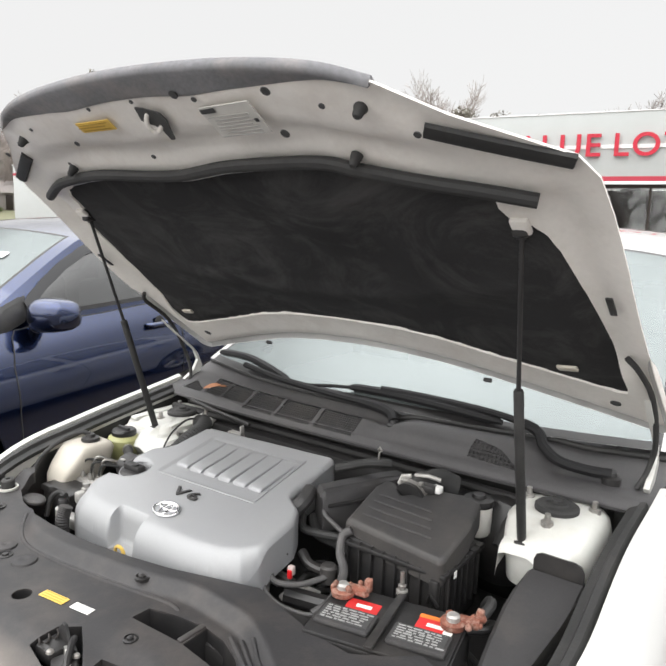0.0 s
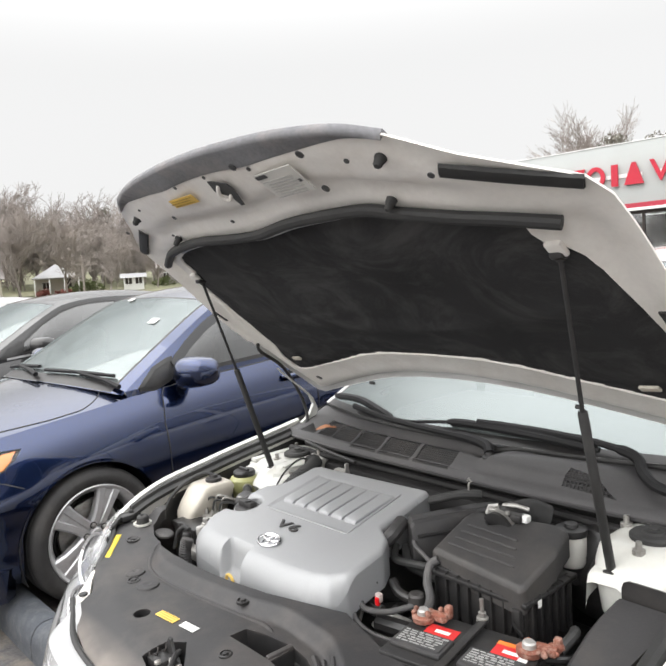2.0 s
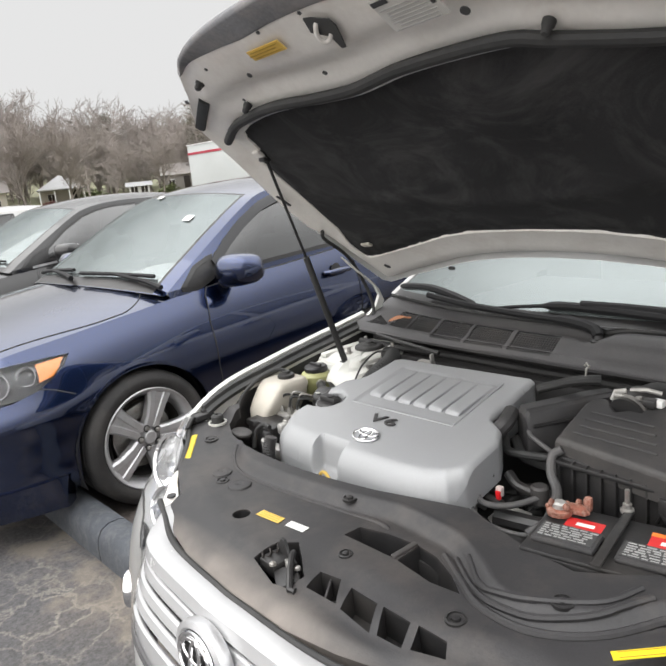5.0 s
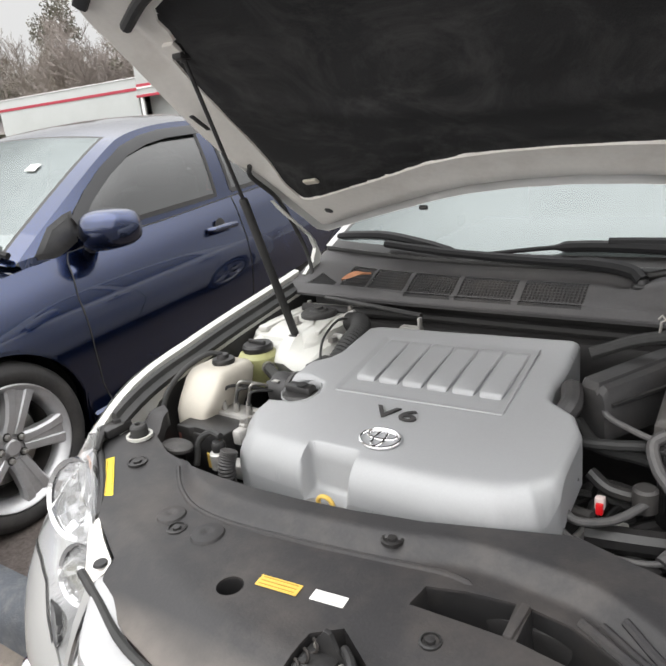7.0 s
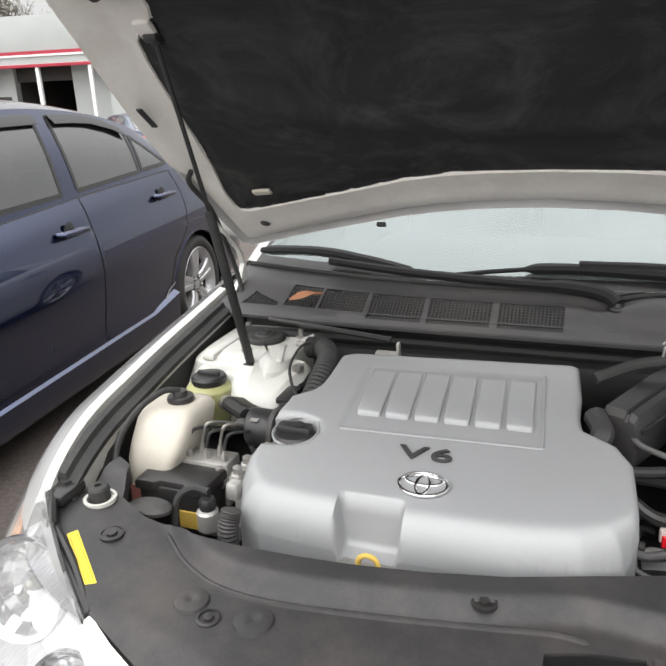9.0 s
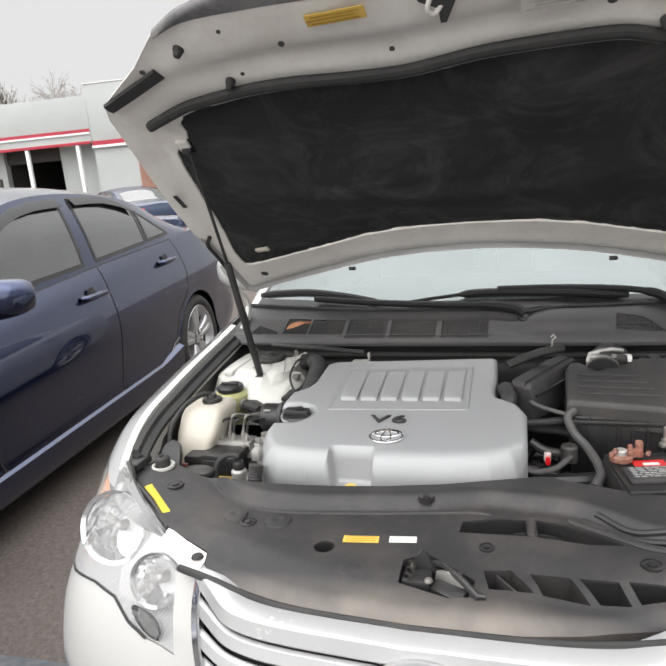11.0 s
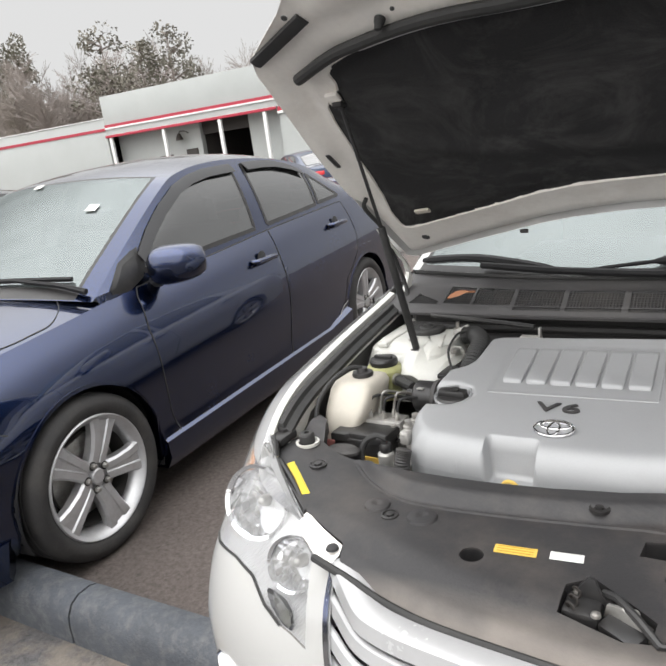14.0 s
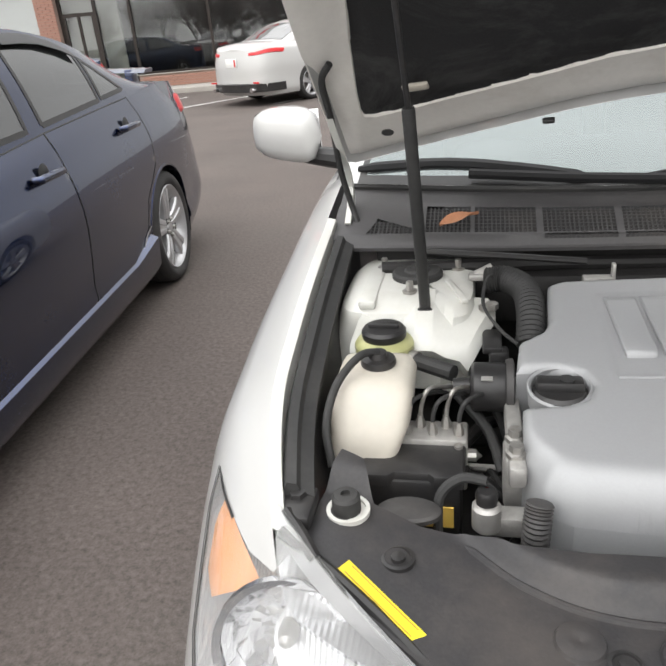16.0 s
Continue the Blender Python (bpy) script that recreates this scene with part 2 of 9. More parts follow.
BEZEL = mat("brushed_lamp_bezel", (0.55, 0.55, 0.56), 0.30, metal=0.8, var=0.06, scale=14, bump=0.02)
LAMPCHROME = mat("lamp_reflector_chrome", (0.80, 0.80, 0.81), 0.06, metal=0.9, var=0.05, bump=0.0)
LAMPDARK = mat("dark_lamp_bezel", (0.035, 0.035, 0.037), 0.3, metal=0.3, coat=0.3, var=0.1, bump=0.0)
flute, flute_to = FACET.node_tree.nodes.new("ShaderNodeTexWave"), FACET.node_tree.nodes["Bump"]
flute.inputs["Scale"].default_value, flute.inputs["Distortion"].default_value = 45.0, 0.4
FACET.node_tree.links.new(FACET.node_tree.nodes["Texture Coordinate"].outputs["Object"], flute.inputs["Vector"])
FACET.node_tree.links.new(flute.outputs["Fac"], flute_to.inputs["Height"])
WIPER = mat("wiper_black", (0.014, 0.014, 0.015), 0.6, var=0.2, bump=0.05, spec=0.25)
RUST = mat("greasy_rusty_steel", (0.022, 0.018, 0.016), 0.6, metal=0.2, var=0.4, scale=30, bump=0.3)
# shade inside the wheels and brake dust together in one dark colour
WHEEL_SHADE = mat("wheel_shade_and_dust", (0.04, 0.037, 0.035), 0.8, var=0.2, bump=0.05)
INTERIOR = mat("grey_interior", (0.10, 0.10, 0.10), 0.8, var=0.2, bump=0.1)
DASH = mat("grey_dashboard", (0.13, 0.13, 0.135), 0.7, var=0.15, bump=0.1)
SMOKE = mat("smoked_visor", (0.010, 0.010, 0.012), 0.3, spec=0.4, var=0.1, bump=0.0)


# ---- mesh helpers ----
def build(name, verts, faces, material, parent=None, label="", angle=35, flat=False):
    me = bpy.data.meshes.new(name)
    me.from_pydata([tuple(map(float, v)) for v in verts], [], faces)
    me.validate()
    if not flat:
        me.shade_smooth()
        me.set_sharp_from_angle(angle=radians(angle))
    me.materials.append(material)
    ob = new(name, me)
    if parent:
        ob.parent = parent
    if label:
        ob["label"] = label
    return ob


def thing(name, label, category, group="", m=None):
    ob = new(name)
    ob.empty_display_size = 0.2
    if m is not None:
        ob.matrix_world = m
    return tagged(ob, label, category, group)


def part(name, geo, material, parent, label="", angle=35):
    return build(name, geo.v, geo.f, material, parent, label, angle)


class Geo:
    """Gathers the vertices and faces of one mesh."""

    def __init__(self):
        self.v, self.f = [], []

    def add(self, verts, faces, m=None):
        k = len(self.v)
        self.v += [tuple(m @ Vector(p)) for p in verts] if m is not None else [tuple(p) for p in verts]
        self.f += [tuple(i + k for i in f) for f in faces]
        return self

    def box(self, c, s, bev=0.0, m=None, seg=2):
        bm = bmesh.new()
        bmesh.ops.create_cube(bm, size=1)
        bmesh.ops.scale(bm, vec=s, verts=bm.verts)
        if bev:
            bmesh.ops.bevel(bm, geom=bm.edges[:], offset=min(bev, 0.45 * min(s)), segments=seg, affect="EDGES", profile=0.5)
        bmesh.ops.translate(bm, vec=c, verts=bm.verts)
        bm.verts.index_update()
        self.add([v.co.copy() for v in bm.verts], [[v.index for v in f.verts] for f in bm.faces], m)
        bm.free()
        return self

    def prism(self, pts, z0, z1, bev=0.0, m=None, seg=2):
        """An upright prism over a flat outline, its top edge rounded."""
        bm = bmesh.new()
        low = [bm.verts.new((*p, z0)) for p in pts]
        face = bm.faces.new(low)
        up = bmesh.ops.extrude_face_region(bm, geom=[face])
        top = [g for g in up["geom"] if isinstance(g, bmesh.types.BMVert)]
        bmesh.ops.translate(bm, vec=(0, 0, z1 - z0), verts=top)
        bmesh.ops.recalc_face_normals(bm, faces=bm.faces)
        if bev:
            edges = [e for e in bm.edges if all(abs(v.co.z - z1) < 1e-6 for v in e.verts)]
            bmesh.ops.bevel(bm, geom=edges, offset=bev, segments=seg, affect="EDGES", profile=0.5)
        bm.verts.index_update()
        self.add([v.co.copy() for v in bm.verts], [[v.index for v in f.verts] for f in bm.faces], m)
        bm.free()
        return self

    def loft(self, rings, closed=True, caps=True, m=None):
        """Skins rings of equally many points."""
        k = len(rings[0])
        verts = [p for r in rings for p in r]
        faces = []
        for i in range(len(rings) - 1):
            for j in range(k if closed else k - 1):
                a, b = i * k + j, i * k + (j + 1) % k
                faces.append((a, b, b + k, a + k))
        if caps and closed:
            faces += [tuple(range(k))[::-1], tuple(range((len(rings) - 1) * k, len(rings) * k))]
        return self.add(verts, faces, m)

    def tube(self, pts, r, n=8, caps=True, m=None):
        """A round rod or hose along a line of points; r one radius or one a point."""
        pts = [Vector(p) for p in pts]
        rs = r if isinstance(r, (list, tuple)) else [r] * len(pts)
        rings, side = [], None
        for i, p in enumerate(pts):
            d = (pts[min(i + 1, len(pts) - 1)] - pts[max(i - 1, 0)]).normalized()
            if side is None:
                side = d.orthogonal().normalized()
            side = (side - d * side.dot(d)).normalized()
            up = d.cross(side)
            rings.append([p + rs[i] * (math.cos(a) * side + math.sin(a) * up) for a in [2 * math.pi * j / n for j in range(n)]])
        return self.loft(rings, True, caps, m)

    def rev(self, prof, n=24, m=None, caps=True):
        """A turned shape about z from (radius, height) pairs."""
        rings = [[(r * math.cos(2 * math.pi * j / n), r * math.sin(2 * math.pi * j / n), z) for j in range(n)] for r, z in prof]
        return self.loft(rings, True, caps, m)


def smooth_line(pts, n=8):
    """A smooth line through points."""
    p = np.array(pts, float)
    ext = np.vstack([2 * p[0] - p[1], p, 2 * p[-1] - p[-2]])
    out = []
    for i in range(1, len(ext) - 2):
        a, b, c, d = ext[i - 1 : i + 3]
        for t in np.linspace(0, 1, n, endpoint=False):
            out.append(0.5 * (2 * b + (c - a) * t + (2 * a - 5 * b + 4 * c - d) * t**2 + (3 * b - a - 3 * c + d) * t**3))
    out.append(p[-1])
    return [tuple(q) for q in out]


def curve1(xs, ys):
    """A smooth function through points."""
    xs, ys = np.array(xs, float), np.array(ys, float)
    ms = np.gradient(ys, xs) if len(xs) > 1 else np.zeros(1)

    def f(t):
        t = min(max(t, xs[0]), xs[-1])
        i = min(max(int(np.searchsorted(xs, t)) - 1, 0), len(xs) - 2)
        h = xs[i + 1] - xs[i]
        u = (t - xs[i]) / h
        return float((2 * u**3 - 3 * u**2 + 1) * ys[i] + (u**3 - 2 * u**2 + u) * h * ms[i] + (3 * u**2 - 2 * u**3) * ys[i + 1] + (u**3 - u**2) * h * ms[i + 1])

    return f


def step(a, b, x):
    u = min(max((x - a) / (b - a), 0.0), 1.0)
    return u * u * (3 - 2 * u)


def inside(p, poly):
    x, y, hit = p[0], p[1], False
    for (ax, ay), (bx, by) in zip(poly, poly[1:] + poly[:1]):
        if (ay > y) != (by > y) and x < (bx - ax) * (y - ay) / (by - ay) + ax:
            hit = not hit
    return hit


def dense(poly, gap, closed=True):
    """More points along a line."""
    out = []
    for a, b in zip(poly, poly[1:] + (poly[:1] if closed else [])):
        k = max(1, int(math.dist(a, b) / gap))
        out += [tuple(a[c] + (b[c] - a[c]) * i / k for c in range(len(a))) for i in range(k)]
    return out if closed else out + [tuple(poly[-1])]


def split_panels(fn, us, vs, polys, stretch=1.0, keep=None):
    """Cuts a surface fn(u, v) along outlines: name -> (vertices, faces). keep: an outline outside which nothing is made."""
    from mathutils.geometry import delaunay_2d_cdt
    pts = [(u, v * stretch) for u in us for v in vs]
    edges = []
    loops = [p for _, p in polys] + ([keep] if keep else [])
    for poly in loops:
        k = len(pts)
        pts += [(u, v * stretch) for u, v in poly]
        edges += [(k + i, k + (i + 1) % len(poly)) for i in range(len(poly))]
    verts, _, faces, *_ = delaunay_2d_cdt([Vector(p) for p in pts], edges, [], 0, 1e-6)
    flat = [(p.x, p.y / stretch) for p in verts]
    space = [fn(u, v) for u, v in flat]
    groups = {}
    for f in faces:
        c = (sum(flat[i][0] for i in f) / 3, sum(flat[i][1] for i in f) / 3)
        if keep and not inside(c, keep):
            continue
        name = next((n for n, p in polys if inside(c, p)), "rest")
        vs_, fs_, at = groups.setdefault(name, ([], [], {}))
        row = []
        for i in f:
            if i not in at:
                at[i] = len(vs_)
                vs_.append(space[i])
            row.append(at[i])
        fs_.append(tuple(row))
    return {n: (a, b) for n, (a, b, _) in groups.items()}


def both_sides(data):
    """The panel and its mirror image in one mesh."""
    v, f = data
    k = len(v)
    return v + [(-x, y, z) for x, y, z in v], f + [tuple(i + k for i in reversed(t)) for t in f]


def mirrored(data):
    v, f = data
    return [(-x, y, z) for x, y, z in v], [tuple(reversed(t)) for t in f]


def ribbon(fn, line, width, lift=0.002, closed=False):
    """A narrow band laid along a line of a surface."""
    pts = [Vector(fn(*q)) for q in line]
    out_v, out_f = [], []
    e = 1e-3
    for i, q in enumerate(line):
        a, b = pts[max(i - 1, 0)], pts[min(i + 1, len(pts) - 1)]
        d = (b - a).normalized()
        nu = (Vector(fn(q[0] + e, q[1])) - Vector(fn(q[0] - e, q[1])))
        nv = (Vector(fn(q[0], q[1] + e)) - Vector(fn(q[0], q[1] - e)))
        n = nu.cross(nv)
        n = n.normalized() if n.length > 1e-12 else Vector((0, 0, 1))
        s = n.cross(d).normalized()
        p = pts[i] + n * lift
        out_v += [tuple(p - s * width / 2), tuple(p + s * width / 2)]
        if i:
            k = 2 * i
            out_f.append((k - 2, k - 1, k + 1, k))
    return out_v, out_f


# ---- cars ----
WHEELS = {}


def shared(key, name, maker, material, parent, m=None, label=""):
    """An object on a mesh that is built once and used again."""
    if key not in WHEELS:
        g = maker()
        ob = part(name, g, material, parent, label)
        WHEELS[key] = ob.data
    else:
        ob = new(name, WHEELS[key])
        ob.parent = parent
        if label:
            ob["label"] = label
    if m is not None:
        ob.matrix_local = m
    return ob


def tyre_geo():
    prof = [(0.235, -0.09), (0.25, -0.105), (0.275, -0.11), (0.297, -0.102), (0.311, -0.085), (0.3155, -0.06), (0.314, -0.058), (0.314, -0.052), (0.317, -0.05), (0.3175, -0.02), (0.314, -0.018), (0.314, -0.012), (0.3175, -0.01), (0.3175, 0.01), (0.314, 0.012), (0.314, 0.018), (0.3175, 0.02), (0.317, 0.05), (0.314, 0.052), (0.314, 0.058), (0.3155, 0.06), (0.311, 0.085), (0.297, 0.102), (0.29, 0.104), (0.288, 0.106), (0.275, 0.11), (0.25, 0.105), (0.235, 0.09), (0.228, 0.08), (0.228, -0.08)]
    return Geo().rev(prof, 56, caps=False)


def barrel_geo():
    prof = [(0.22, -0.085), (0.232, -0.09), (0.236, -0.08), (0.20, -0.06), (0.195, 0.02), (0.212, 0.07), (0.222, 0.082), (0.236, 0.086), (0.239, 0.097), (0.234, 0.101), (0.228, 0.098), (0.222, 0.088), (0.212, 0.08), (0.203, 0.055), (0.188, 0.02), (0.188, -0.06), (0.21, -0.084)]
    return Geo().rev(prof, 56, caps=False)


def spoke_geo(split=True):
    """A broad spoke with two raised ribs, out along +x of the wheel's own plane."""
    g = Geo()
    for s in (-1, 1):
        rings = []
        for r, w, c, z0, z1 in ((0.05, 0.022, 0.018, 0.03, 0.075), (0.10, 0.020, 0.021, 0.04, 0.085), (0.16, 0.021, 0.028, 0.05, 0.089), (0.20, 0.024, 0.036, 0.055, 0.088), (0.222, 0.030, 0.042, 0.06, 0.086)):
            c *= s
            rings.append([(r, c - w, z0), (r, c + w, z0), (r, c + w, z1 - 0.010), (r, c + w * 0.6, z1), (r, c - w * 0.6, z1), (r, c - w, z1 - 0.010)])
        g.loft(rings)
    rings = [[(r, -w, z), (r, w, z), (r, w, z + 0.02), (r, -w, z + 0.02)] for r, w, z in ((0.05, 0.02, 0.052), (0.10, 0.020, 0.060), (0.16, 0.026, 0.063), (0.20, 0.034, 0.062), (0.224, 0.040, 0.060))]
    g.loft(rings)
    return g


def hub_geo():
    g = Geo().rev([(0.062, 0.02), (0.066, 0.06), (0.062, 0.064), (0.034, 0.066), (0.031, 0.078), (0.026, 0.082), (0.001, 0.083)], 28)
    return g


def nut_geo():
    return Geo().rev([(0.0115, 0), (0.0115, 0.012), (0.008, 0.018), (0.001, 0.019)], 6)


def disc_geo():
    g = Geo().rev([(0.06, -0.01), (0.15, -0.01), (0.152, 0.0), (0.15, 0.008), (0.07, 0.01), (0.065, 0.03), (0.001, 0.032)], 36)
    g.box((-0.12, 0.02, 0.0), (0.07, 0.12, 0.05), 0.012)
    return g


def wheel(parent, x, y, z, turn=0, scale=1.0, dark=False):
    """A five-spoke wheel whose face looks along +x, or along -x for x below 0."""
    side = 1 if x > 0 else -1
    m = Matrix.Translation((x, y, z)) @ Matrix.Rotation(math.pi / 2 * side, 4, "Y") @ Matrix.Rotation(radians(turn), 4, "Z") @ Matrix.Diagonal((scale, scale, 1, 1)) @ Matrix.Translation((0, 0, -0.095))
    hub = shared("barrel", "wheel", barrel_geo, ALLOY, parent, m)
    shared("tyre", "tyre", tyre_geo, TYRE, hub, label="black rubber tyre")
    shared("hub", "hub", hub_geo, ALLOY, hub)
    # added cylinder that darkens the barrel: shade and dust in its colour
    shared("liner", "barrel_liner", lambda: Geo().rev([(0.186, 0.05), (0.186, -0.05), (0.12, -0.06), (0.05, -0.06)], 40, caps=False), WHEEL_SHADE, hub)
    shared("disc", "brake_disc", disc_geo, STEEL, hub, label="dull steel brake disc")
    for i in range(5):
        a = 2 * math.pi * i / 5
        shared("spoke", "spoke", spoke_geo, ALLOY, hub, Matrix.Rotation(a, 4, "Z"))
        shared("nut", "lug_nut", nut_geo, STEEL, hub, Matrix.Rotation(a + 0.63, 4, "Z") @ Matrix.Translation((0.049, 0, 0.074)))
        # dark disc under the nut stands for the shade of its pocket
        shared("nut_pocket", "nut_pocket", lambda: Geo().rev([(0.0165, 0), (0.0165, 0.003), (0.001, 0.003)], 14), WHEEL_SHADE, hub, Matrix.Rotation(a + 0.63, 4, "Z") @ Matrix.Translation((0.049, 0, 0.0735)))
    return hub


def facet_bowl(r, deep, m, rings=5, n=18, seed=1):
    """A reflector bowl of many small flat mirrors, each tilted a little on its own."""
    rng = random.Random(seed)
    v, f = [], []
    for i in range(rings):
        for j in range(n):
            quad = []
            for a, b in ((i, j), (i, j + 1), (i + 1, j + 1), (i + 1, j)):
                q = 0.16 + 0.84 * a / rings
                t = 2 * math.pi * (b + 0.5 * (i % 2)) / n
                quad.append(Vector((r * q * math.cos(t), r * q * math.sin(t), -deep * (1 - q * q))))
            c = sum(quad, Vector()) / 4
            tilt = Matrix.Rotation(rng.gauss(0, 0.14), 3, (c.x, c.y, 0.001)) @ Matrix.Rotation(rng.gauss(0, 0.14), 3, (-c.y, c.x, 0.001))
            k = len(v)
            v += [tuple(m @ (c + tilt @ (p - c) * 1.03)) for p in quad]
            f.append((k, k + 1, k + 2, k + 3))
    return v, f


class Shell:
    """The surfaces of a car: a wrap round its sides, decks, side glass and a top from windshield to rear window. y = 0 at the nose."""

    def __init__(self, plan, top, bottom, side, nose, tail, crown, rail, centre, nose_y=(0.25, 0.8), tail_y=0.6, nose_fade=0.0):
        self.nose_fade = nose_fade
        p = np.array(smooth_line(plan, 12))
        d = np.r_[0, np.cumsum(np.linalg.norm(np.diff(p, axis=0), axis=1))]
        self.px, self.py, self.ps, self.len = p[:, 0], p[:, 1], d, float(d[-1])
        self.length = float(p[:, 1].max())
        self.fs = np.linspace(0, self.len, 6000)
        self.fx, self.fy = np.interp(self.fs, d, p[:, 0]), np.interp(self.fs, d, p[:, 1])
        self.top, self.bottom = curve1(*zip(*top)), bottom
        self.side, self.nose, self.tail = curve1(*zip(*side)), curve1(*zip(*nose)), curve1(*zip(*tail))
        self.crown = curve1(*zip(*crown))
        self.nose_y, self.tail_y = nose_y, tail_y
        r, c = np.array(smooth_line(rail, 8)), np.array(smooth_line(centre, 8))
        self.rail, self.mid, self.rows = r, c, len(rail) - 1
        self.front = 0.0

    def plan(self, s):
        return float(np.interp(s, self.ps, self.px)), float(np.interp(s, self.ps, self.py))

    def normal(self, s):
        a, b = self.plan(s - 0.012), self.plan(s + 0.012)
        if s < 0.012:
            a = (-b[0], b[1])
        if s > self.len - 0.012:
            b = (-a[0], a[1])
        dx, dy = b[0] - a[0], b[1] - a[1]
        k = math.hypot(dx, dy) or 1
        return dy / k, -dx / k

    def wrap(self, s, h):
        s = min(max(s, 0.0), self.len)
        x, y = self.plan(s)
        nx, ny = self.normal(s)
        z0, z1 = self.bottom, self.top(y)
        a = 1 - step(*self.nose_y, y)
        b = step(self.length - self.tail_y, self.length - 0.15, y)
        off = a * self.nose(h) * (1 - self.nose_fade * (1 - step(0.3, 0.52, x))) + b * self.tail(h) + (1 - a - b) * self.side(h)
        return max(x + nx * off, 0.0) if x < 0.02 else x + nx * off, y + ny * off, z0 + h * (z1 - z0)

    def at(self, x, y, z):
        """The wrap's own co-ordinates nearest to a place."""
        i = int(np.argmin((self.fx - x) ** 2 + (self.fy - y) ** 2))
        s = float(self.fs[i])
        z1 = self.top(float(self.fy[i]))
        return s, min(max((z - self.bottom) / (z1 - self.bottom), 0.0), 1.0)

    def trace(self, pts):
        """An outline on the nose: of places near the plan, of places on the skin (marked), or of (x, height) pairs."""
        if pts[0] == "skin":
            return [self.find(*q) for q in dense(pts[1:], 0.03)]
        if len(pts[0]) == 2:
            return [self.across(*q) for q in dense(pts, 0.03)]
        return [self.at(*q) for q in dense(pts, 0.03)]

    def find(self, x, y, z):
        """The wrap's own co-ordinates of a place on its skin."""
        best = None
        for s in np.linspace(0, self.len * 0.5, 500):
            h = min(max((z - self.bottom) / (self.top(self.plan(s)[1]) - self.bottom), 0.0), 1.0)
            p = self.wrap(s, h)
            d = (p[0] - x) ** 2 + (p[1] - y) ** 2
            if best is None or d < best[0]:
                best = (d, float(s), h)
        return best[1:]

    def across(self, x, z):
        """The same from a place's x and height alone, on the nose."""
        best = None
        for s in np.linspace(0, self.len * 0.2, 300):
            h = min(max((z - self.bottom) / (self.top(self.plan(s)[1]) - self.bottom), 0.0), 1.0)
            d = abs(self.wrap(s, h)[0] - x)
            if best is None or d < best[0]:
                best = (d, float(s), h)
        return best[1:]

    def onside(self, y, z):
        k = len(self.px) // 2
        sel = (self.px > 0.7 * self.px.max())
        s = float(np.interp(y, self.py[sel], self.ps[sel]))
        yy = self.plan(s)[1]
        return s, min(max((z - self.bottom) / (self.top(yy) - self.bottom), 0.0), 1.0)

    def deck(self, t, s):
        x, y, z = self.wrap(s, 1.0)
        return x * t, y - (1 - t * t) * 0.0, z + self.crown(y) * (1 - abs(t) ** 2.4)

    def roof(self, t, p):
        f = p * 8
        i = np.arange(len(self.rail))
        r = [np.interp(f, i, self.rail[:, k]) for k in range(3)]
        c = [np.interp(f, i, self.mid[:, k]) for k in range(2)]
        a = abs(t)
        return float(r[0] * t), float(c[0] + (r[1] - c[0]) * a**2), float(c[1] + (r[2] - c[1]) * a**2.3)

    def belt(self, y):
        s = self.onside(y, 9)[0]
        return self.wrap(s, 1.0)

    def glass(self, y, z):
        k = int(np.argmax(self.rail[:, 2]))
        ry, rz, rx = self.rail[:, 1], self.rail[:, 2], self.rail[:, 0]
        zr, xr = float(np.interp(y, ry, rz)), float(np.interp(y, ry, rx))
        xb, _, zb = self.belt(y)
        f = min(max((z - zb) / max(zr - zb, 0.02), -0.05), 1.02)
        return xb + (xr - xb) * f + 0.014 * math.sin(math.pi * min(max(f, 0), 1)), y, z


def lamp_patch(sh, a, b, c, d, push=0.008, n=12, m=6):
    """A lens that follows the body between four of its places (low front, low rear, high rear, high front)."""
    q = [sh.at(*p) for p in (a, b, c, d)]
    v, f = [], []
    for j in range(m + 1):
        for i in range(n + 1):
            u, w = i / n, j / m
            s = (q[0][0] * (1 - u) + q[1][0] * u) * (1 - w) + (q[3][0] * (1 - u) + q[2][0] * u) * w
            h = (q[0][1] * (1 - u) + q[1][1] * u) * (1 - w) + (q[3][1] * (1 - u) + q[2][1] * u) * w
            nx, ny = sh.normal(s)
            x, y, z = sh.wrap(s, h)
            k = push * (1 if 0 < i < n and 0 < j < m else -0.3)
            v.append((x + nx * k, y + ny * k, z))
    for j in range(m):
        for i in range(n):
            k = j * (n + 1) + i
            f.append((k, k + 1, k + n + 2, k + n + 1))
    return v, f


def circle(y, z, r, n=40):
    return [(y + r * math.cos(2 * math.pi * i / n), z + r * math.sin(2 * math.pi * i / n)) for i in range(n)]


HOOD_SEAM = [(0.56, 0.20), (0.60, 0.33), (0.653, 0.523), (0.712, 0.712), (0.735, 0.85), (0.724, 0.948), (0.66, 1.05), (0.576, 1.117)]


